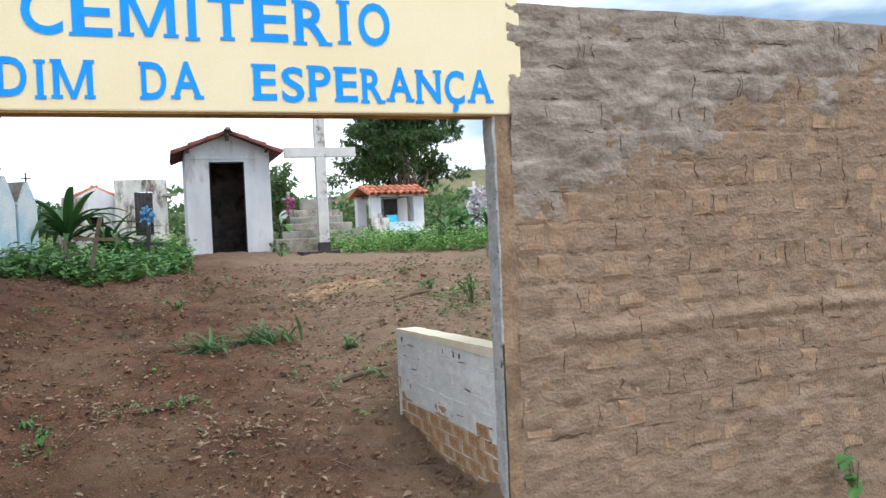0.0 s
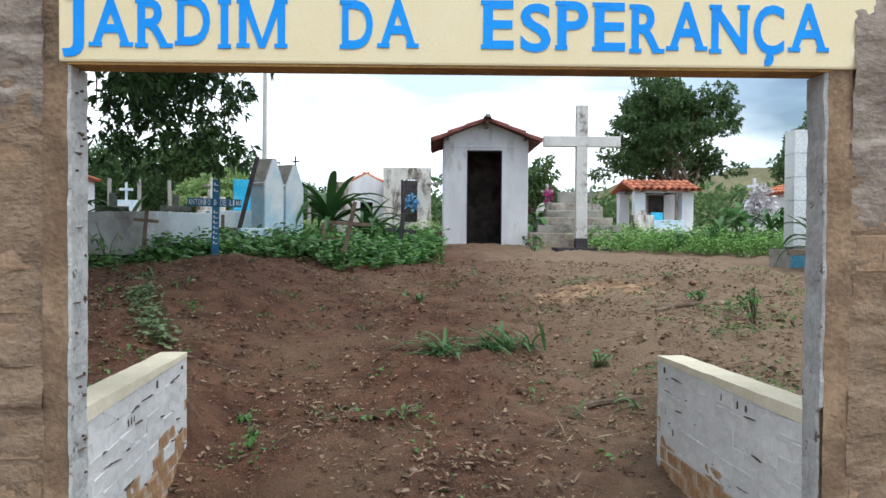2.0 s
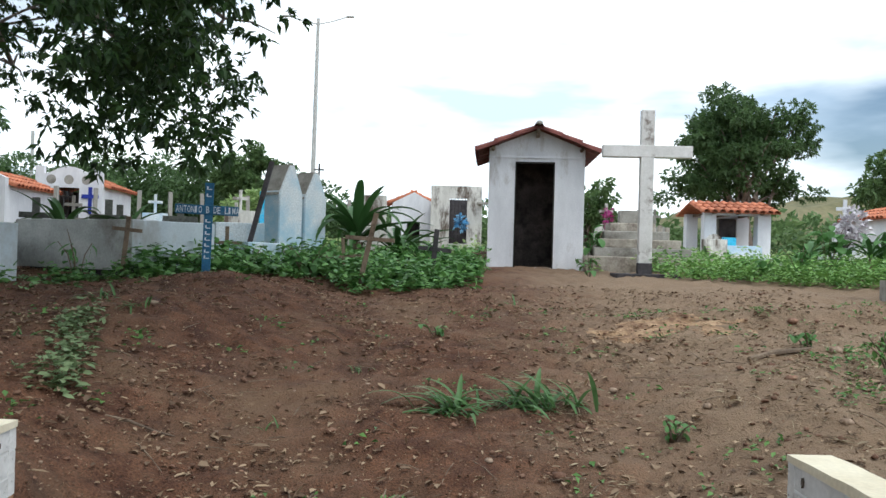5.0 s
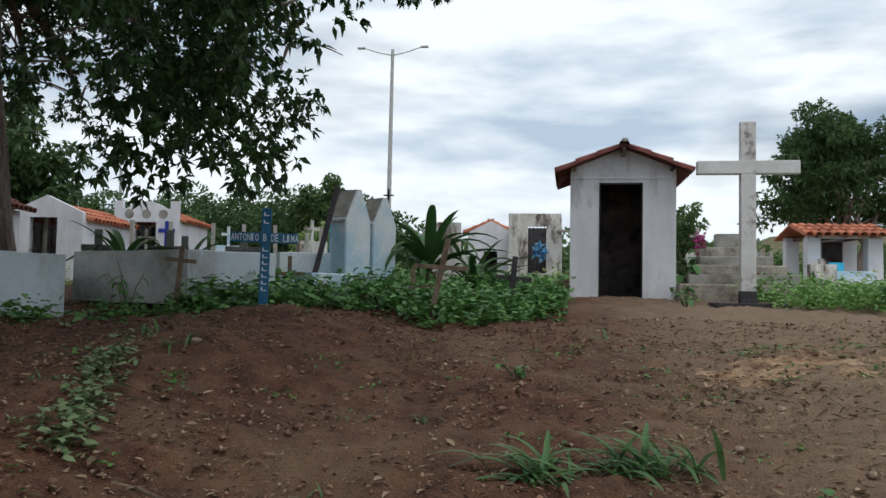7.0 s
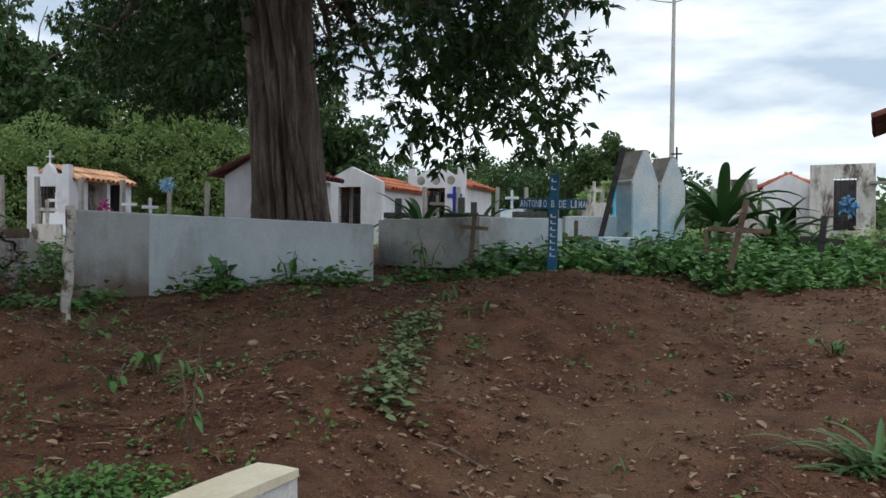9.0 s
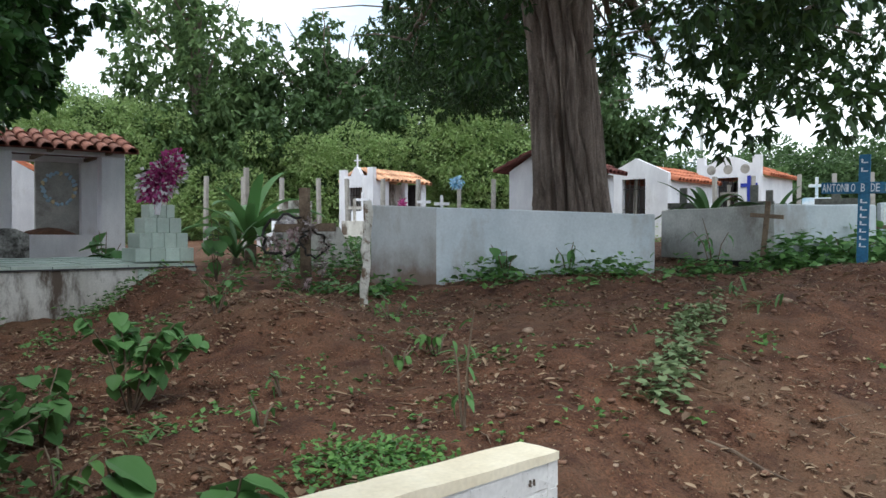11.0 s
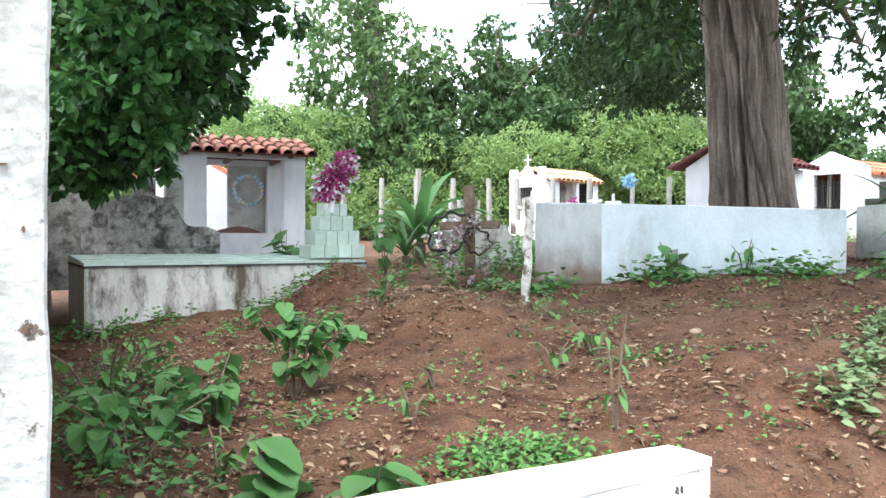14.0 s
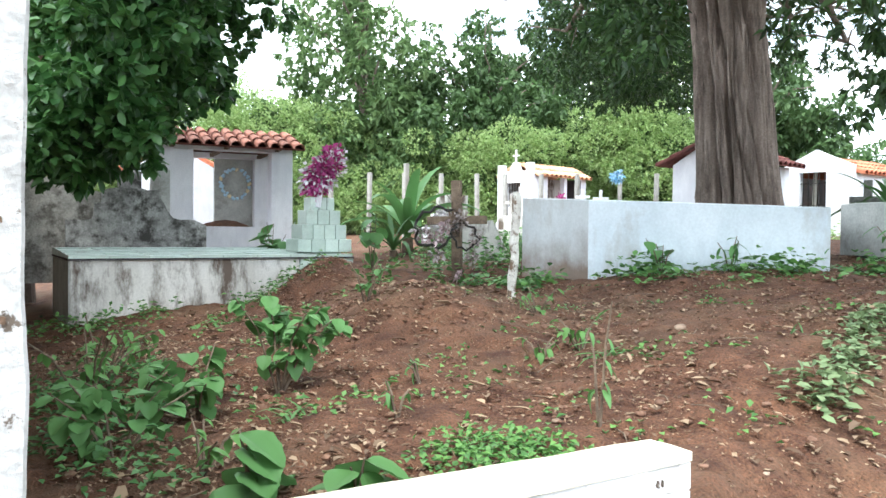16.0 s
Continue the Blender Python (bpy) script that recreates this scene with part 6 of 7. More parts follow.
draped_tree(-32.5, 20.0, 8.0, 2.6, 46, "lower tree hung with creepers in the wood", 12000, M_WOODS, 0.32, 9)


# ---- scrub and woods ----
def scrub(name, label, clumps, n, leaf, mtl, seed):
    rs = np.random.RandomState(seed)
    P, D = clump_points(clumps, n, rs, 0.72)
    D[:, 2] = D[:, 2] * 0.7 + 0.25
    V, F = leaf_arrays(P, D + rs.normal(size=D.shape) * 0.5, rs.uniform(0.6, 1.2, len(P)) * leaf, rs.uniform(0.35, 0.6, len(P)) * leaf, rs)
    tagged(mesh_of(name, V, F, mtl), label, "shrubs", kind="stuff")


def build_scrub():
    rs = np.random.RandomState(77)
    c = []
    for k in range(620):
        a = radians(rs.uniform(131, 183))
        d = rs.uniform(29.5, 38)
        x, y = 0.4 + d * math.cos(a), 4 + d * math.sin(a)
        r = rs.uniform(0.45, 1.25)
        c.append((x, y, G(x, y) + rs.uniform(0.2, 6.6) * (0.75 + 0.25 * math.sin(a * 9)) * min(1, 0.35 + (a - 2.286) / 0.12), r, 0.85))
    scrub("scrub", "dense light green scrub along the graveyard's edge", c, 300000, 0.165, M_SCRUB, 78)
    c = []
    for k in range(420):
        a = radians(rs.uniform(20, 178))
        d = rs.uniform(60, 110)
        x, y = d * math.cos(a), 4 + d * math.sin(a)
        hi = 3.4 if a > radians(100) else 2.0
        c.append((x, y, G(x, y) + rs.uniform(0.4, hi), rs.uniform(1.6, 3.2), 0.8))
    scrub("far_woods", "distant dark green tree line", c, 100000, 0.75, M_FAR, 79)
    c = []
    for k in range(330):
        a = radians(rs.uniform(93, 133))
        d = rs.uniform(46, 72)
        x, y = d * math.cos(a), 4 + d * math.sin(a)
        c.append((x, y, G(x, y) + rs.uniform(0.3, 1.0 + 3.6 * min(1, max(0, (math.degrees(a) - 96) / 10))), rs.uniform(0.9, 2.0), 0.85))
    scrub("woods", "green wooded rise behind the chapels", c, 110000, 0.36, M_WOODS, 80)


build_scrub()


def hill(x, y, rx, ry, h, label):
    bm = bmesh.new()
    n = 40
    vs = {}
    for i in range(n + 1):
        for j in range(n + 1):
            u, v = i / n * 2 - 1, j / n * 2 - 1
            z = h * max(0, 1 - u * u - v * v) ** 0.8 * (1 + 0.15 * fr(u, v, x, 4)) - 1
            vs[i, j] = bm.verts.new((u * rx, v * ry, z))
    for i in range(n):
        for j in range(n):
            f = bm.faces.new((vs[i, j], vs[i + 1, j], vs[i + 1, j + 1], vs[i, j + 1]))
            f.smooth = True
    ob = tagged(part("hill", bm, M_HILL), label, "hill", kind="structure")
    ob.location = (x, y, 1.5)


hill(120, 260, 110, 60, 22, "low brown scrubby hill far off")
hill(-160, 200, 120, 60, 18, "low green hill far off")


# ---- agaves and dragon plants ----
def blade_mesh(L, W, droop, mtl, curl=0.35):
    """One long pointed strap leaf, keeled and bending down."""
    n = 8
    V, F = [], []
    for i in range(n + 1):
        t = i / n
        w = W * math.sin(math.pi * (0.12 + 0.88 * t)) ** 0.7 * (1 if t < 1 else 0)
        x = L * (t - droop * 0.3 * t ** 3)
        z = -droop * L * t ** 2.4
        V += [(x, -w / 2, z + w * curl), (x, 0, z), (x, w / 2, z + w * curl)]
    for i in range(n):
        a = i * 3
        for k in (0, 1):
            F += [(a + k, a + k + 3, a + k + 4), (a + k, a + k + 4, a + k + 1)]
    me = bpy.data.meshes.new("leaf")
    me.from_pydata(V, [], F)
    me.polygons.foreach_set("use_smooth", [True] * len(F))
    me.materials.append(mtl)
    return me


def arch_blade(L, W, bend, mtl, keel=0.22):
    """One long strap leaf that arches over by the angle bend."""
    n, V, F = 10, [], []
    x = z = 0.0
    for i in range(n + 1):
        t = i / n
        a = -bend * t ** 1.25
        w = W * math.sin(math.pi * (0.14 + 0.86 * t)) ** 0.7 if i < n else 0.0
        nx, nz = -math.sin(a), math.cos(a)
        V += [(x + nx * w * keel, -w / 2, z + nz * w * keel), (x, 0, z), (x + nx * w * keel, w / 2, z + nz * w * keel)]
        x, z = x + math.cos(a) * L / n, z + math.sin(a) * L / n
    for i in range(n):
        for k in (0, 1):
            b = i * 3 + k
            F += [(b, b + 3, b + 4), (b, b + 4, b + 1)]
    me = bpy.data.meshes.new("leaf")
    me.from_pydata(V, [], F)
    me.polygons.foreach_set("use_smooth", [True] * len(F))
    me.materials.append(mtl)
    return me


AG_L = [arch_blade(1.0, w, d, M_AGAVE) for w, d in ((0.1, 0.9), (0.12, 1.4), (0.11, 1.9), (0.1, 2.3))]


def strap_plant(x, y, z, size, n, seed, label, stem=0.3, name="agave", meshes=None, el0=38):
    rs = random.Random(seed)
    p = thing(name, pose(x, y, z), label, "plant")
    bm = bmesh.new()
    tube(bm, [Vector((0, 0, -0.15)), Vector((0.02, 0, stem))], [0.06 * size + 0.02, 0.05 * size + 0.015], 8)
    part("stem", bm, M_WOOD, p)
    for i in range(n):
        el = el0 + (80 - el0) * (i / n) + rs.uniform(-8, 8)
        s = size * rs.uniform(0.75, 1.1)
        piece("leaf", rs.choice(meshes or AG_L), p, Matrix.Translation((0, 0, stem)) @ Matrix.Rotation(i * 2.399 + rs.uniform(-0.3, 0.3), 4, "Z") @ Matrix.Rotation(radians(-el), 4, "Y") @ Matrix.Diagonal((s, s, s, 1)))
    return p


strap_plant(-1.6, 15.9, 1.25, 1.35, 30, 1, "large dark green agave with long pointed leaves", 0.45)
strap_plant(-0.95, 16.2, 1.25, 1.1, 20, 2, "dark green agave among weeds", 0.2)
strap_plant(-0.5, 15.6, 1.25, 0.75, 14, 3, "dark green strap-leaved plant among weeds", 0.1)
strap_plant(-5.35, 13.6, 1.3, 1.0, 16, 4, "dark green agave behind the low walls", 0.3)
strap_plant(-4.6, 13.9, 1.3, 0.85, 14, 5, "dark green agave behind the low walls", 0.25)
strap_plant(5.7, 11.9, 1.0, 0.95, 15, 6, "green agave before the tiled monument", 0.3)
strap_plant(7.6, 17.4, 1.25, 1.0, 16, 7, "dark green agave in lush weeds", 0.3)
strap_plant(6.2, 17.2, 1.25, 0.9, 14, 8, "green strap-leaved plant in lush weeds", 0.2)
strap_plant(7.0, 16.6, 1.25, 0.8, 12, 9, "tall green leafy plant in lush weeds", 0.4)
strap_plant(-11.8, 10.15, 1.1, 1.6, 18, 10, "light green strap-leaved plant behind the pedestal", 0.25, meshes=[arch_blade(1.0, w, d, M_BUSH) for w, d in ((0.12, 1.1), (0.14, 1.6), (0.12, 2.1))])
strap_plant(-10.8, 9.4, 1.0, 0.9, 12, 11, "light green strap-leaved plant behind the pedestal", 0.15)
strap_plant(5.1, 19.6, 1.35, 0.6, 12, 12, "small green strap-leaved plant by the stepped tomb", 0.05)


# ---- ground cover ----
def cover(name, label, n, area, leaf, mtl, seed, hmin=0.02, hmax=0.3, big=False, patchy=0.5, fade=0.5):
    """Low leaves all over an area(x, y) -> density 0..1, in tufts."""
    rs = np.random.RandomState(seed)
    x0, x1, y0, y1, dens = area
    P = []
    while len(P) < n:
        x, y = rs.uniform(x0, x1), rs.uniform(y0, y1)
        d = dens(x, y)
        d *= 1 if noise.noise(Vector((x * 1.3, y * 1.3, seed))) + patchy > 0.1 else 0.12
        if rs.rand() < d:
            k = rs.randint(5, 11)
            h = rs.uniform(hmin, hmax) * (0.4 + 0.6 * d)
            for j in range(k):
                a, b = x + rs.normal() * 0.07, y + rs.normal() * 0.07
                P.append((a, b, G(a, b) + h * rs.uniform(0.15, 1)))
    P = np.array(P)
    D = rs.normal(size=P.shape)
    D[:, 2] = np.abs(D[:, 2]) * 0.35
    V, F = leaf_arrays(P, D, rs.uniform(0.6, 1.25, len(P)) * leaf, rs.uniform(0.45, 0.75, len(P)) * leaf, rs, 0.2, big, 0.8)
    tagged(mesh_of(name, V, F, mtl), label, "weeds", kind="stuff")


def band(x, y):
    near = 12.6 + 0.25 * math.sin(x * 2.1) - 0.75 * max(0, -1.6 - x) + 1.6 * max(0, x + 0.2)
    return (min(1.0, 0.3 + 0.6 * (y - near)) if near < y < 17 else 0.0) * (1 if x < 0.45 else 0.0)


cover("weed_bank", "lush low green weeds before the headstones", 13000, (-3.6, 0.5, 11.0, 16.5, band), 0.125, M_WEED, 51, 0.05, 0.46, big=True, patchy=0.55)
cover("weed_bank", "lush low green weeds beside the stepped tomb", 12000, (3.4, 9.5, 13.6, 18.5, lambda x, y: 1.0 if y > 15.2 - 0.25 * (x - 3.4) + 0.2 * math.sin(3 * x) else 0.0), 0.1, M_LUSH, 52, 0.05, 0.45, patchy=1.0)
cover("weeds", "thin weeds along the low tomb walls", 1300, (-7.0, -1.8, 8.0, 12.4, lambda x, y: max(0.0, 1 - abs((y - 9.27) - 1.05 * (x + 5.9) + 0.45) / 0.95)), 0.1, M_WEED, 53, 0.02, 0.26, big=True, patchy=0.1)
cover("weeds", "scattered small weeds on the right of the path", 2200, (1.9, 6.0, 5.5, 11.5, lambda x, y: 0.6), 0.045, M_WEED, 54, 0.01, 0.1, patchy=0.0)
cover("weeds", "scattered small weeds on bare earth", 1300, (-5.5, 1.9, 5.2, 11.5, lambda x, y: 0.25 + (0.4 if x < -1.6 else 0)), 0.05, M_WEED, 55, 0.01, 0.09, patchy=-0.05)
cover("weeds", "weeds between the old graves", 4600, (-13, -7.2, 7.2, 13, lambda x, y: 0.9 if y > 9.3 - 0.5 * (x + 9.5) else 0.12), 0.1, M_WEED, 56, 0.03, 0.45, patchy=0.5)
cover("weeds", "weeds before the tiled tomb", 800, (-8.4, -6.0, 4.3, 7.2, lambda x, y: 0.9 if x < -7.4 else 0.2), 0.07, M_WEED, 57, 0.02, 0.22, patchy=0.1)
cover("weeds", "rank weeds between far graves", 16000, (-16, 14, 17, 34, lambda x, y: 0.0 if 0.4 < x < 2.5 and y < 20.3 else 0.8), 0.14, M_SCRUB, 58, 0.05, 0.6, patchy=0.35)
cover("vine_patch", "creeping vine strip with pale green leaves on the bare earth", 520, (-3.3, -1.4, 6.8, 9.3, lambda x, y: max(0.0, 1 - (((x + 1.85 + 0.42 * (y - 7.2))) / 0.1) ** 2) if 7.15 < y < 9.1 else 0.0), 0.068, M_VINE, 59, 0.02, 0.16, big=True, patchy=1.0)
cover("weed_patch", "low creeping weed with small paired leaves", 800, (-2.7, -1.5, 5.2, 6.3, lambda x, y: max(0.0, 1 - ((x + 2.1) / 0.36) ** 2 - ((y - 5.72) / 0.34) ** 2)), 0.042, M_WEED, 60, 0.02, 0.12, patchy=1.0)
cover("weed_patch", "ferny weeds behind the wing wall", 900, (-5.4, -1.5, 4.2, 5.4, lambda x, y: 0.9 if x < -3.0 and y < 4.9 else 0.12), 0.06, M_BUSH, 61, 0.03, 0.3, patchy=0.3)


# ---- single weeds with large leaves ----
def soft_leaf(L, W, mtl, droop, tip=1.0, wave=0.05, seed=1):
    """A soft leaf with a rounded base, a drawn-out tip, a sunken midrib and a wavy edge."""
    n = 8
    V, F = [], []
    rs = random.Random(seed)
    for i in range(n + 1):
        t = i / n
        w = W * 0.5 * max(0.0, math.sin(math.pi * t ** 0.8)) ** 0.62 if 0 < t < 1 else 0.006
        w *= 1 - 0.22 * tip * t ** 3
        x, z = L * (t - 0.18 * droop * t * t), -droop * L * t * t * 0.8
        e = wave * L
        V += [(x + 0.02, -w, z + w * 0.28 + rs.uniform(-e, e) * 0.5), (x, -w * 0.5, z + w * 0.22), (x, 0, z), (x, w * 0.5, z + w * 0.22), (x + 0.02, w, z + w * 0.28 + rs.uniform(-e, e) * 0.5)]
    for i in range(n):
        for k in range(4):
            a = i * 5 + k
            F.append((a, a + 5, a + 6, a + 1))
    me = bpy.data.meshes.new("leaf")
    me.from_pydata(V, [], F)
    me.polygons.foreach_set("use_smooth", [True] * len(F))
    me.materials.append(mtl)
    return me


SOFT = [soft_leaf(1.0, w, M_BUSH, d, 1.0, 0.06, k) for k, (w, d) in enumerate(((0.86, 0.08), (0.8, 0.2), (0.92, 0.32), (0.82, 0.5)))]
LONG = [soft_leaf(1.0, 0.3, M_BUSH, d, 1.2, 0.03, 7) for d in (0.3, 0.8)]
SMALL = [soft_leaf(1.0, 0.55, M_WEED, d, 1.0, 0.05, 9) for d in (0.2, 0.6)]


def weed(x, y, h, n, leaf, seed, label, meshes=SOFT, spread=0.35, stems=4):
    rs = random.Random(seed)
    p = thing("weed", pose(x, y, G(x, y)), label, "weed")
    ends = []
    for s in range(stems):
        bm = bmesh.new()
        a = rs.uniform(0, 6.28)
        e = Vector((spread * math.cos(a) * rs.uniform(0.3, 1), spread * math.sin(a) * rs.uniform(0.3, 1), h * rs.uniform(0.65, 1)))
        pts = [Vector((0, 0, -0.05)), e * 0.5 + Vector((0, 0, h * 0.15)), e]
        tube(bm, pts, [0.008, 0.006, 0.004], 5)
        part("stem", bm, M_WOOD, p)
        ends.append(pts)
    for i in range(n):
        q = ends[i % stems]
        t = rs.uniform(0.25, 1.0)
        c = q[0].lerp(q[1], t * 2) if t < 0.5 else q[1].lerp(q[2], t * 2 - 1)
        s = leaf * rs.uniform(0.6, 1.15)
        piece("leaf", rs.choice(meshes), p, Matrix.Translation(c) @ Matrix.Rotation(rs.uniform(0, 6.28), 4, "Z") @ Matrix.Rotation(radians(rs.uniform(-12, 58)), 4, "Y") @ Matrix.Diagonal((s, s, s, 1)))
    return p


weed(-4.0, 5.45, 0.6, 110, 0.12, 1, "bushy weed with soft heart-shaped leaves", spread=0.42, stems=8)
weed(-3.95, 4.98, 0.36, 48, 0.12, 2, "sprawling weed with soft round leaves", spread=0.42, stems=6)
weed(-3.4, 4.5, 0.36, 46, 0.13, 3, "leafy weed growing against the wall", spread=0.35, stems=6)
weed(-4.0, 4.65, 0.4, 46, 0.13, 4, "leafy weed growing against the wall", spread=0.4, stems=6)
weed(-5.0, 4.6, 0.45, 34, 0.09, 31, "ferny dark green weed by the wall", SMALL, 0.5, 8)
weed(-4.6, 4.5, 0.5, 40, 0.09, 32, "ferny dark green weed by the wall", SMALL, 0.5, 8)
weed(-2.3, 4.82, 0.27, 14, 0.22, 5, "young weed with large soft green leaves", spread=0.06, stems=2)
weed(-2.05, 5.12, 0.2, 8, 0.19, 6, "young weed with large soft green leaves by the wing wall", spread=0.06, stems=2)
weed(-2.75, 4.75, 0.25, 16, 0.08, 7, "small leafy weed behind the wing wall", SMALL, 0.25, 4)
weed(-3.5, 6.12, 0.16, 10, 0.09, 33, "small wilted weed on bare earth", LONG, 0.12, 3)
weed(-3.0, 5.72, 0.16, 12, 0.1, 34, "small wilted weed on bare earth", LONG, 0.12, 3)
weed(-3.5, 7.25, 0.2, 22, 0.08, 35, "light green spreading weed on bare earth", SMALL, 0.22, 5)
weed(-3.45, 6.9, 0.12, 12, 0.08, 36, "light green low weed on bare earth", SMALL, 0.18, 4)
weed(6.3, 16.6, 1.0, 40, 0.22, 37, "tall lush broad-leaved weed", SOFT, 0.4, 7)
weed(7.4, 16.3, 1.1, 40, 0.24, 38, "tall lush broad-leaved weed", SOFT, 0.45, 7)
weed(5.6, 16.0, 0.7, 36, 0.16, 39, "lush bright green weed", SOFT, 0.4, 7)
weed(8.3, 16.9, 0.9, 36, 0.22, 40, "lush bright green weed", SOFT, 0.4, 7)
weed(4.9, 15.9, 0.4, 30, 0.14, 41, "low bright green weed", SOFT, 0.35, 6)
weed(-2.6, 13.3, 0.5, 36, 0.15, 42, "leafy weed before the headstones", SOFT, 0.4, 7)
weed(-1.8, 13.2, 0.5, 36, 0.15, 43, "leafy weed before the headstones", SOFT, 0.4, 7)
weed(-0.4, 13.8, 0.45, 36, 0.15, 44, "leafy weed around the wooden crosses", SOFT, 0.4, 7)
weed(-3.0, 12.2, 0.35, 30, 0.13, 45, "leafy weed before the low wall", SOFT, 0.4, 6)
weed(-0.85, 6.0, 0.14, 16, 0.08, 46, "small green weed in the hollow beside the wing wall", SMALL, 0.15, 4)
weed(-0.95, 6.5, 0.1, 14, 0.07, 47, "small green weed on bare earth", SMALL, 0.15, 4)
weed(-0.3, 6.6, 0.06, 30, 0.05, 48, "flat creeping weed on the path", SMALL, 0.32, 8)
weed(0.1, 6.7, 0.06, 30, 0.05, 49, "flat creeping weed on the path", SMALL, 0.3, 8)
weed(-5.4, 6.6, 0.4, 20, 0.1, 8, "yellow green weed on the earth heap", spread=0.25, stems=4)
weed(-4.6, 7.7, 0.2, 20, 0.08, 9, "small spreading weed on bare earth", SMALL, 0.3, 5)
weed(-9.3, 8.4, 0.9, 14, 0.26, 10, "tall weed with large leaves behind the tiled tomb", spread=0.3, stems=4)
weed(-10.1, 7.25, 1.0, 18, 0.3, 11, "broad leafed weed before the shelter", spread=0.3, stems=4)
weed(-2.2, 6.3, 0.6, 12, 0.1, 12, "thin sapling with drooping light green leaves", LONG, 0.12, 2)
weed(-4.9, 10.2, 0.4, 14, 0.16, 15, "leafy weed at the foot of the pale wall", LONG, 0.3, 4)
weed(-5.3, 9.7, 0.35, 14, 0.14, 16, "leafy weed at the foot of the pale wall", SOFT, 0.25, 4)
weed(-3.9, 11.3, 0.6, 16, 0.16, 17, "tall weed at the foot of the grey wall", LONG, 0.25, 4)
weed(3.3, 8.3, 0.36, 90, 0.06, 18, "feathery yellow green weed on bare earth", SMALL, 0.26, 9)
weed(3.15, 9.35, 0.16, 24, 0.07, 19, "low leafy weed on bare earth", SOFT, 0.2, 5)
weed(1.7, 7.6, 0.14, 22, 0.07, 20, "low leafy weed on bare earth", SOFT, 0.15, 4)
weed(4.02, 3.74, 0.62, 16, 0.1, 21, "green weed at the foot of the mud wall", SOFT, 0.15, 4)
weed(0.14, 10.0, 0.1, 20, 0.06, 22, "flat green weed on the path", SOFT, 0.2, 5)
weed(3.0, 3.78, 0.42, 14, 0.08, 23, "green weed at the foot of the mud wall", SOFT, 0.18, 4)
weed(2.2, 15.6, 0.35, 24, 0.12, 24, "leafy weed by the hut", SOFT, 0.25, 5)
weed(2.55, 17.9, 0.9, 30, 0.2, 25, "dark leafy shrub beside the hut", SOFT, 0.35, 6)

GR = [blade_mesh(1.0, 0.1, d, M_GRASS, 0.2) for d in (0.25, 0.5, 0.75, 1.0)]


def grass_tuft(x, y, size, n, seed, label, el=(20, 75)):
    rs = random.Random(seed)
    p = thing("grass_tuft", pose(x, y, G(x, y)), label, "grass")
    for i in range(n):
        s = size * rs.uniform(0.35, 1.1)
        piece("blade", rs.choice(GR), p, Matrix.Translation((rs.gauss(0, 0.24 * size), rs.gauss(0, 0.2 * size), -0.01)) @ Matrix.Rotation(rs.choice((rs.uniform(0, 6.28), rs.gauss(2.9, 0.6))), 4, "Z") @ Matrix.Rotation(radians(-rs.uniform(*el)), 4, "Y") @ Matrix.Diagonal((s, s, s, 1)))


grass_tuft(0.4, 7.95, 0.38, 56, 1, "sprawling tuft of broad green grass on the path", (10, 76))
grass_tuft(0.9, 8.1, 0.36, 56, 2, "sprawling tuft of broad green grass on the path", (10, 76))
grass_tuft(1.15, 8.2, 0.35, 22, 3, "tuft of yellow green grass on the path", (40, 85))
for k, (x, y, s, n) in enumerate(((-0.7, 7.6, 0.12, 14), (-2.6, 8.2, 0.2, 16), (-3.2, 7.2, 0.18, 16), (1.75, 6.6, 0.25, 12), (1.35, 6.55, 0.2, 10), (-3.3, 5.3, 0.2, 20), (-2.3, 9.3, 0.2, 14), (-0.4, 8.9, 0.12, 12), (-1.0, 9.3, 0.12, 12), (0.9, 11.5, 0.2, 14), (-2.9, 9.9, 0.25, 14))):
    grass_tuft(x, y, s, n, 20 + k, "small tuft of green grass on bare earth")


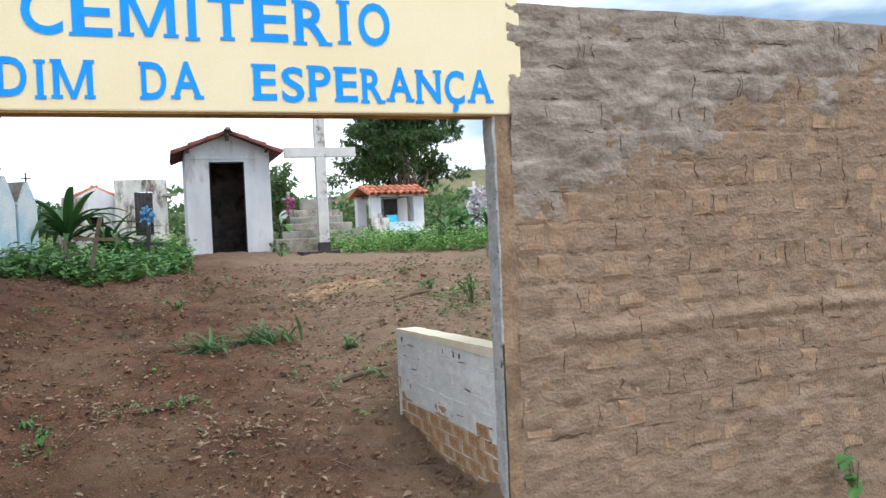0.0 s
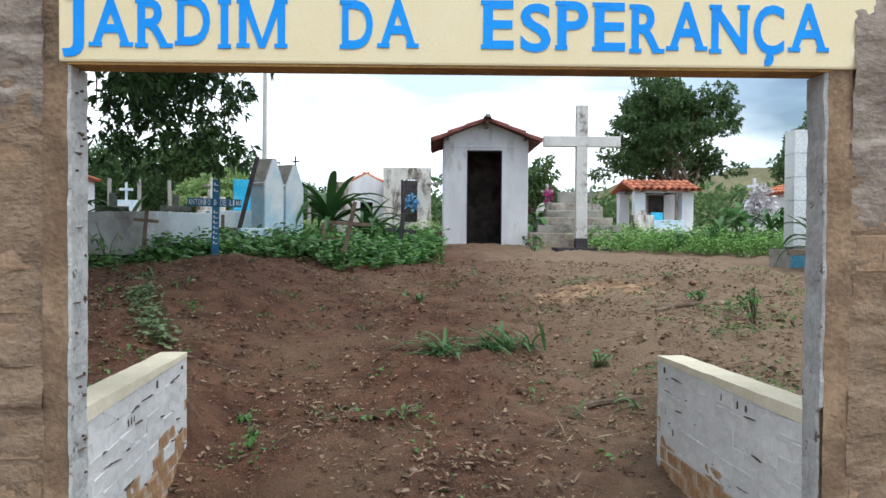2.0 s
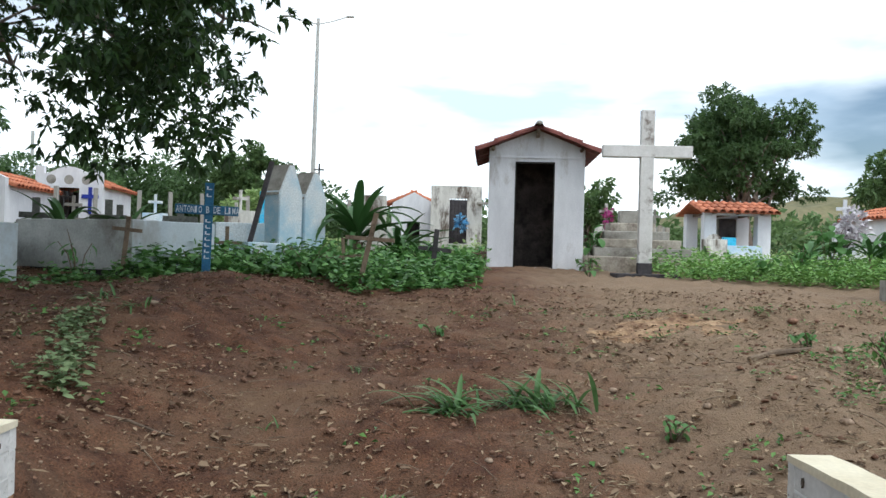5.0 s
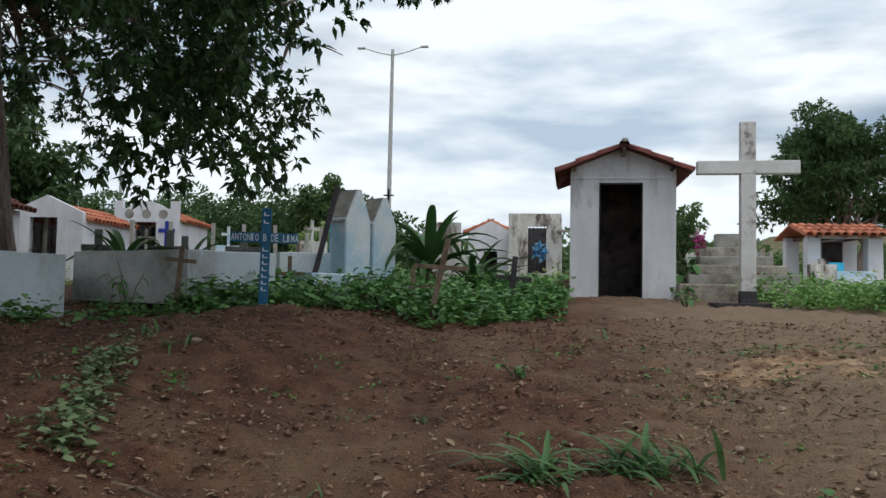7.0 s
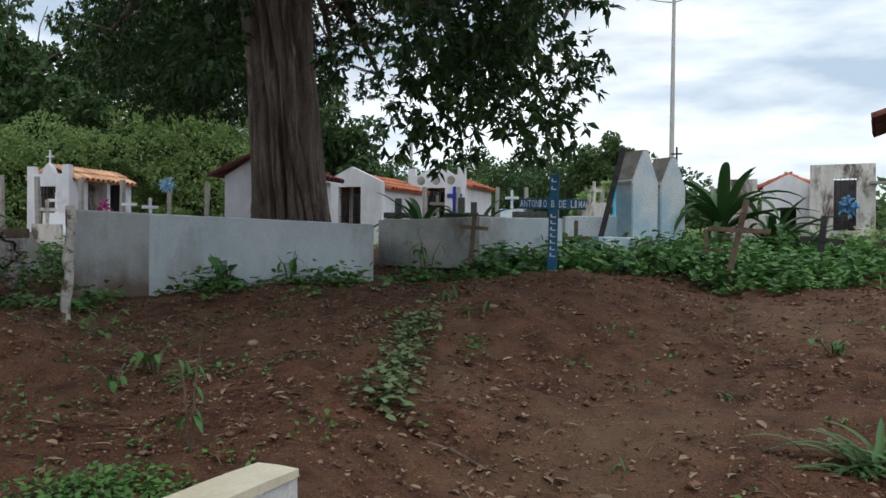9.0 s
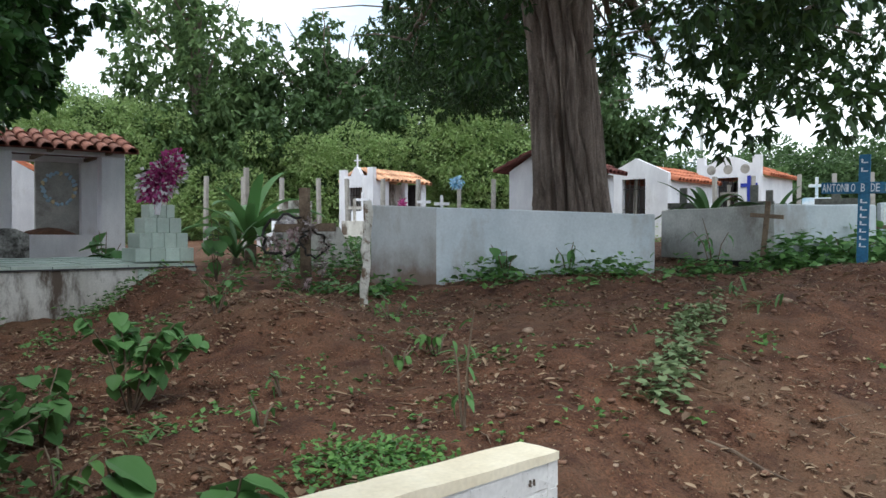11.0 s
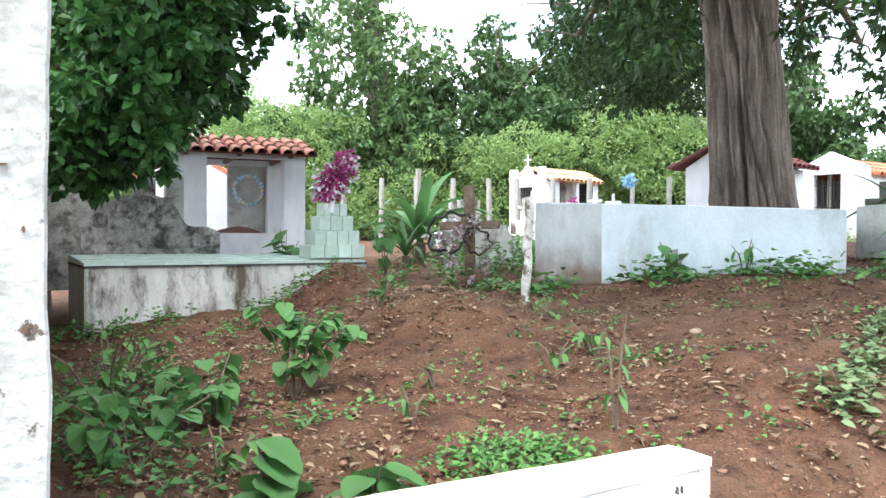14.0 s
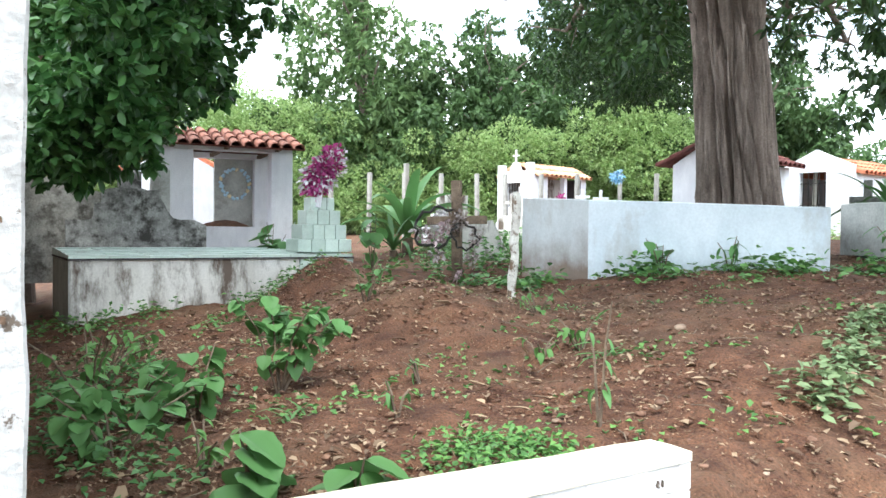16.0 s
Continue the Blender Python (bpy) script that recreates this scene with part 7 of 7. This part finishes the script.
# ---- litter ----
def build_litter():
    rs = np.random.RandomState(91)
    n = 27000
    x = np.concatenate([rs.uniform(-8, 4.5, n), rs.normal(0.3, 0.8, 700)])
    y = np.concatenate([4.2 + 9.5 * rs.rand(n) ** 1.35, rs.normal(6.2, 0.8, 700)])
    ok = (y > 4.25) & ~((np.abs(x - 0.3) < 1.3) & (y < 5.5) & (rs.rand(len(x)) < 0.6))
    k = np.array([noise.noise(Vector((a * 0.9, b * 0.9, 4.0))) for a, b in zip(x, y)])
    ok &= rs.rand(len(x)) < 0.45 + 0.9 * k
    x, y = x[ok], y[ok]
    z = ground_z(x, y) + 0.014
    P = np.stack([x, y, z], -1)
    D = rs.normal(size=P.shape)
    D[:, 2] = rs.uniform(-0.05, 0.35, len(x))
    V, F = leaf_arrays(P, D, rs.gamma(2, 0.017, len(x)) + 0.014, rs.gamma(2, 0.008, len(x)) + 0.009, rs, 0.1, True, 0.85, 0.3)
    tagged(mesh_of("dry_leaves", V, F, M_LITTER), "dry brown leaves scattered over the earth", "leaf litter", kind="stuff")
    n2 = 40000
    x, y = rs.uniform(-7, 4.5, n2), 4.25 + 8.5 * rs.rand(n2) ** 1.3
    P = np.stack([x, y, ground_z(x, y) + 0.012], -1)
    D = rs.normal(size=P.shape)
    D[:, 2] = rs.uniform(-0.1, 0.5, n2)
    V, F = leaf_arrays(P, D, rs.gamma(2, 0.006, n2) + 0.006, rs.gamma(2, 0.003, n2) + 0.003, rs, 0.1, False, 0.7, 0.3)
    tagged(mesh_of("leaf_crumbs", V, F, M_LITTER), "crumbled dry leaf bits over the earth", "leaf litter", kind="stuff")
    # straw on the dry side of the path
    n3 = 9000
    x, y = 0.9 + 3.9 * rs.rand(n3) ** 0.8, rs.uniform(5.9, 11.6, n3)
    ok = rs.rand(n3) < 0.35 + 1.3 * np.array([noise.noise(Vector((a * 1.4, b * 1.4, 9.0))) for a, b in zip(x, y)])
    x, y = x[ok], y[ok]
    P = np.stack([x, y, ground_z(x, y) + 0.014], -1)
    D = rs.normal(size=P.shape)
    D[:, 2] = rs.uniform(-0.05, 0.25, len(x))
    V, F = leaf_arrays(P, D, rs.gamma(2, 0.025, len(x)) + 0.02, rs.gamma(2, 0.0025, len(x)) + 0.003, rs, 0.05, False, 0.8, 0.2)
    tagged(mesh_of("straw", V, F, M_STRAW), "pale dry straw strewn over greyish earth", "straw", kind="stuff")
    # clods and pebbles
    bm = bmesh.new()
    bmesh.ops.create_icosphere(bm, subdivisions=1, radius=1)
    bv = np.array([v.co for v in bm.verts])
    bf = np.array([[v.index for v in f.verts] for f in bm.faces])
    bm.free()
    for nm, cnt, mtl, s0, lab, cat in (("soil_clods", 10000, M_CLOD, 0.007, "crumbly red soil clods on the ground", "soil"), ("pebbles", 700, M_STONE, 0.006, "pale pebbles on the ground", "stones")):
        x = rs.uniform(-7.5, 5, cnt)
        y = 4.3 + 9 * rs.rand(cnt) ** 1.3
        heap = cnt // 5
        x[:heap], y[:heap] = rs.normal(-6.4, 1.0, heap), rs.normal(7.0, 0.45, heap)
        s = rs.gamma(2.2, s0 * 0.5, cnt) + s0 * 0.3
        z = ground_z(x, y) + s * 0.25
        V = (bv[None] * (1 + 0.22 * rs.normal(size=(cnt, len(bv), 1))) * s[:, None, None] * np.stack([1 + 0.4 * rs.rand(cnt), 1 + 0.4 * rs.rand(cnt), 0.7 * np.ones(cnt)], -1)[:, None]) + np.stack([x, y, z], -1)[:, None]
        F = bf[None] + (np.arange(cnt) * len(bv))[:, None, None]
        tagged(mesh_of(nm, V.reshape(-1, 3), F.reshape(-1, 3), mtl), lab, cat, kind="stuff")
    # twigs
    bm = bmesh.new()
    for k in range(260):
        a, b, t = rs.uniform(-6, 4.5), 4.4 + 7 * rs.rand() ** 1.2, rs.uniform(0, 6.28)
        L = rs.uniform(0.06, 0.3)
        c, d = a + L * math.cos(t), b + L * math.sin(t)
        if d < 4.3:
            continue
        tube(bm, [Vector((a, b, G(a, b) + 0.012)), Vector(((a + c) / 2, (b + d) / 2 + 0.01, G((a + c) / 2, (b + d) / 2) + 0.02)), Vector((c, d, G(c, d) + 0.012))], [0.004, 0.0035, 0.002], 4)
    tagged(part("twigs", bm, M_WOOD), "thin dry twigs scattered on the ground", "twigs", kind="stuff")


build_litter()


def stone(x, y, s, seed, label, mtl=M_STONE, name="stone", flat=0.7):
    rs = random.Random(seed)
    bm = bmesh.new()
    bmesh.ops.create_icosphere(bm, subdivisions=2, radius=s)
    for v in bm.verts:
        v.co *= 1 + 0.25 * fr(v.co.x / s + seed, v.co.y / s, v.co.z / s, 0.9, 0.8, 2)
        v.co.z *= flat
    for f in bm.faces:
        f.smooth = True
    ob = tagged(part(name, bm, mtl), label, "stone")
    ob.location = (x, y, G(x, y) + s * flat * 0.45)


for k, (x, y, s) in enumerate(((-0.24, 8.42, 0.045), (-3.35, 7.95, 0.07), (-3.6, 7.8, 0.035), (0.62, 7.15, 0.04), (1.5, 8.6, 0.05), (2.0, 8.0, 0.05), (2.6, 7.4, 0.06), (0.2, 5.6, 0.05), (-0.4, 10.4, 0.04), (1.9, 9.3, 0.06), (3.3, 9.2, 0.09))):
    stone(x, y, s * 0.62, k + 1, "small pale stone lying on the earth", flat=0.6)
for k, (x, y, s) in enumerate(((3.4, 10.35, 0.05),)):
    stone(x, y, s, 40 + k, "dark hardened lump of earth on the berm", M_CLOD, "earth_lump", 0.6)


def sand_patch():
    bm = bmesh.new()
    n = 34
    vs = {}
    for i in range(n + 1):
        for j in range(n + 1):
            u, v = i / n * 2 - 1, j / n * 2 - 1
            x, y = 2.25 + u * 0.75, 10.15 + v * 0.34
            e = 0.9 - (u * u + v * v) + 0.9 * fr(u, v, 3, 3.0)
            vs[i, j] = bm.verts.new((x, y, G(x, y) + max(-0.06, min(0.016, e * 0.04 - 0.012))))
    for i in range(n):
        for j in range(n):
            f = bm.faces.new((vs[i, j], vs[i + 1, j], vs[i + 1, j + 1], vs[i, j + 1]))
            f.smooth = True
    tagged(part("sand_patch", bm, M_SAND), "spilled yellow sand on the earth berm", "sand", kind="stuff")


sand_patch()


def log(x, y, L, r, yaw, label, mtl=M_WOOD, name="dead_branch"):
    bm = bmesh.new()
    tube(bm, [Vector((-L / 2, 0, 0)), Vector((-L / 6, 0.02, r * 0.6)), Vector((L / 5, -0.015, r * 0.3)), Vector((L / 2, 0.01, 0))], [r, r * 1.1, r * 0.8, r * 0.45], 7)
    ob = tagged(part(name, bm, mtl), label, "branch")
    ob.matrix_world = pose(x, y, G(x, y) + r * 0.7, 0, math.degrees(math.atan2(G(x - L / 2 * math.cos(radians(yaw)), y - L / 2 * math.sin(radians(yaw))) - G(x + L / 2 * math.cos(radians(yaw)), y + L / 2 * math.sin(radians(yaw))), L)), yaw)


log(1.62, 6.75, 0.62, 0.026, 4, "grey split piece of wood lying on the path", M_WOOD)
log(2.9, 9.15, 0.75, 0.022, 28, "pale bare branch lying on the earth")
log(-1.35, 7.25, 0.4, 0.009, 10, "thin brown stick on the earth", M_WOOD, "stick")
log(0.75, 6.6, 0.4, 0.007, 100, "thin brown stick on the path", M_WOOD, "stick")
log(1.1, 6.2, 0.28, 0.008, 60, "thin brown stick on the path", M_WOOD, "stick")


# ---- stake, decayed cross and flowers ----
sk = thing("grave_stake", pose(-5.5, 8.07, 0.83, 0, 2.5, 30), "weathered grave stake with peeling white paint", "stake")
bm = bmesh.new()
tube(bm, [Vector((0.01 * math.sin(k * 1.7), 0.006 * math.sin(k * 2.9), -0.15 + 0.113 * k)) for k in range(11)], [0.042 + 0.005 * math.sin(k * 2.3) for k in range(11)], 7)
part("shaft", bm, M_FLECK, sk, "flaking white paint over grey wood")
dc = cross("decayed_cross", -7.35, 8.57, 0.98, 1.05, 0.7, 0.11, 0.6, M_WOOD, "rotten wooden grave cross hung with withered wreaths", yaw=40, lean=-1)


def flower_heap(name, x, y, z, rx, rz, n, mtl, label, seed, lean=0, size=0.07):
    rs = np.random.RandomState(seed)
    d = unit(rs.normal(size=(n, 3)))
    P = d * rs.uniform(0.3, 1, (n, 1)) * np.array([rx, rx * 0.5, rz])
    P[:, 0] += lean * P[:, 2]
    V, F = leaf_arrays(P, d + rs.normal(size=d.shape) * 0.5, rs.uniform(0.6, 1.2, n) * size, rs.uniform(0.5, 0.9, n) * size, rs)
    t = thing(name, pose(x, y, z), label, "flowers")
    mesh_of("petals", V, F, mtl, t)
    return t


def wreath_ring(t, r, tk, mtl, seed, m):
    rs = random.Random(seed)
    bm = bmesh.new()
    pts = [m @ Vector((r * (1 + 0.16 * math.sin(k * 1.9)) * math.cos(6.28 * k / 20), 0.05 * rs.uniform(-1, 1), r * (0.8 + 0.12 * math.sin(k * 2.3)) * math.sin(6.28 * k / 20))) for k in range(21)]
    tube(bm, pts, [tk] * 21, 6)
    part("hoop", bm, mtl, t, "dark bent wreath hoop")


def petal_cluster(t, x, y, z, rx, rz, n, mtl, seed, size, name="dead_flower", label=""):
    rs = np.random.RandomState(seed)
    d = unit(rs.normal(size=(n, 3)))
    P = np.array([x, y, z]) + d * rs.uniform(0.2, 1, (n, 1)) * np.array([rx, rx * 0.6, rz])
    V, F = leaf_arrays(P, d + rs.normal(size=d.shape) * 0.7, rs.uniform(0.5, 1.2, n) * size, rs.uniform(0.4, 0.8, n) * size, rs)
    mesh_of(name, V, F, mtl, t, label)


w1 = thing("withered_wreath", pose(-7.28, 8.5, 1.5, 0, 0, 58), "withered grey flower wreaths drooping from the rotten cross", "flowers")
for k, (x, z, rx, rz, n, m) in enumerate(((-0.36, -0.06, 0.12, 0.08, 60, M_DEAD), (-0.22, -0.14, 0.14, 0.1, 80, M_DEADPINK), (-0.08, 0.0, 0.1, 0.08, 60, M_DEADPINK), (0.04, 0.08, 0.1, 0.09, 60, M_DEAD), (0.22, -0.12, 0.07, 0.12, 50, M_DEAD), (0.2, -0.36, 0.06, 0.09, 40, M_DEAD), (-0.2, -0.3, 0.09, 0.07, 40, M_DEAD), (0.05, -0.56, 0.05, 0.06, 30, M_DEADPINK))):
    petal_cluster(w1, x, -0.1, z, rx, rz, n, m, 70 + k, 0.07)
wreath_ring(w1, 0.26, 0.016, M_STEEL, 3, Matrix.Translation((-0.2, -0.14, 0)) @ Matrix.Rotation(0.3, 4, "Z") @ Matrix.Rotation(-0.5, 4, "Y"))
wreath_ring(w1, 0.17, 0.012, M_STEEL, 4, Matrix.Translation((0.1, -0.16, -0.1)) @ Matrix.Rotation(0.6, 4, "Z") @ Matrix.Rotation(0.4, 4, "Y"))
rt = random.Random(12)
for k in range(11):
    bm = bmesh.new()
    a, b = rt.uniform(-0.08, 0.08), rt.uniform(-0.2, 0.2)
    tube(bm, [Vector((a * 0.3, -0.07, -0.1)), Vector((a, -0.09, 0.16)), Vector((a + b, -0.12, rt.uniform(0.2, 0.42)))], [0.008, 0.007, 0.003], 5)
    part("dry_twig", bm, M_WOOD, w1)
pk = flower_heap("flower_spray", -8.95, 7.5, 2.2, 0.17, 0.38, 620, M_PINK, "tall spray of magenta and white artificial flowers on the pedestal", 2, 0.1, 0.075)
rs0 = np.random.RandomState(6)
dd = unit(rs0.normal(size=(220, 3)))
PP = dd * rs0.uniform(0.6, 1.05, (220, 1)) * np.array([0.22, 0.12, 0.34])
PP[:, 0] += 0.25 * PP[:, 2]
V, F = leaf_arrays(PP, dd, rs0.uniform(0.05, 0.08, 220), rs0.uniform(0.04, 0.06, 220), rs0)
mesh_of("white_petals", V, F, M_PETAL, pk)
pk.matrix_world = pose(-8.95, 7.55, 2.17, 0, 24, 75)
bm = bmesh.new()
tube(bm, [Vector((0.12, 0, -0.42)), Vector((0, 0, 0))], [0.035, 0.03], 8)
part("stalk", bm, M_WHITE, pk)
flower_heap("blue_flowers", -14.6, 17.3, 2.85, 0.2, 0.12, 90, M_PALEBLUE, "light blue artificial flowers on a grave cross", 7, 0, 0.12)
flower_heap("pink_flowers", -18.0, 18.2, 2.3, 0.22, 0.3, 120, M_PINK, "pink artificial flowers hung at the chapel", 8, 0, 0.12)
flower_heap("pink_flowers", 3.6, 23.3, 2.55, 0.12, 0.35, 80, M_PINK, "pink artificial flowers on a far grave", 9, 0, 0.12)
flower_heap("blue_flowers", -0.45, 31.5, 2.75, 0.25, 0.28, 130, M_BLUEF, "blue flower wreath at the square chapel's doorway", 10, 0, 0.15)
flower_heap("white_flowers", 8.4, 20.4, 2.4, 0.35, 0.45, 260, M_PETAL, "white lilies heaped on a grave", 11, 0, 0.14)
flower_heap("pale_flowers", -11.9, 10.9, 1.65, 0.25, 0.2, 160, M_PETAL, "faded pale flowers on a low grave", 12, 0, 0.1)
# broken slanted grave slab behind the rotten cross
sb = thing("slanted_headblock", pose(-9.3, 10.05, 1.0, 0, 0, 55), "slanted cream concrete headblock stained with earth", "headstone")
bm = bmesh.new()
prism(bm, [(-0.35, -0.1), (0.55, -0.1), (0.2, 0.62), (-0.35, 0.62)], 0, 0.2)
part("block", bm, M_MOULD, sb)


# ---- bricks of the wing walls and the boundary wall ----
def build_bricks():
    clean = brick_meshes("brick", 0.215, 0.05, 0.083, M_WASH, 5, 0.004, RB)
    worn = brick_meshes("brick", 0.215, 0.05, 0.083, M_WORN, 5, 0.005, RB)
    wing_bricks(*WING_W, -1, clean, worn)
    wing_bricks(*WING_E, 1, clean, worn)
    adobe = brick_meshes("brick", 0.2, 0.05, 0.168, M_ADOBE, 10, 0.009, RB)
    for nm, x0, x1 in (("wall_west", -2.6, GX0 - 0.1), ("wall_east", GX1 + 0.1, 5.0)):
        w = bpy.data.objects[nm]
        for k in range(16):
            z = 0.086 + 0.174 * k
            x = x0 - 0.1 * (k % 2) + RB.uniform(-0.02, 0.02)
            while x < x1:
                wd = RB.uniform(0.185, 0.225)
                a, b = max(x, x0), min(x + wd, x1)
                if b - a > 0.05:
                    piece("brick", RB.choice(adobe), w, Matrix.Translation(((a + b) / 2, GY0 - RB.uniform(-0.003, 0.007) - (0.01 if z < 0.9 else 0), z)) @ Matrix.Rotation(RB.uniform(-0.02, 0.02), 4, "Y") @ Matrix.Diagonal(((b - a - 0.007) / 0.2, 1, 1, 1)))
                x += wd


build_bricks()
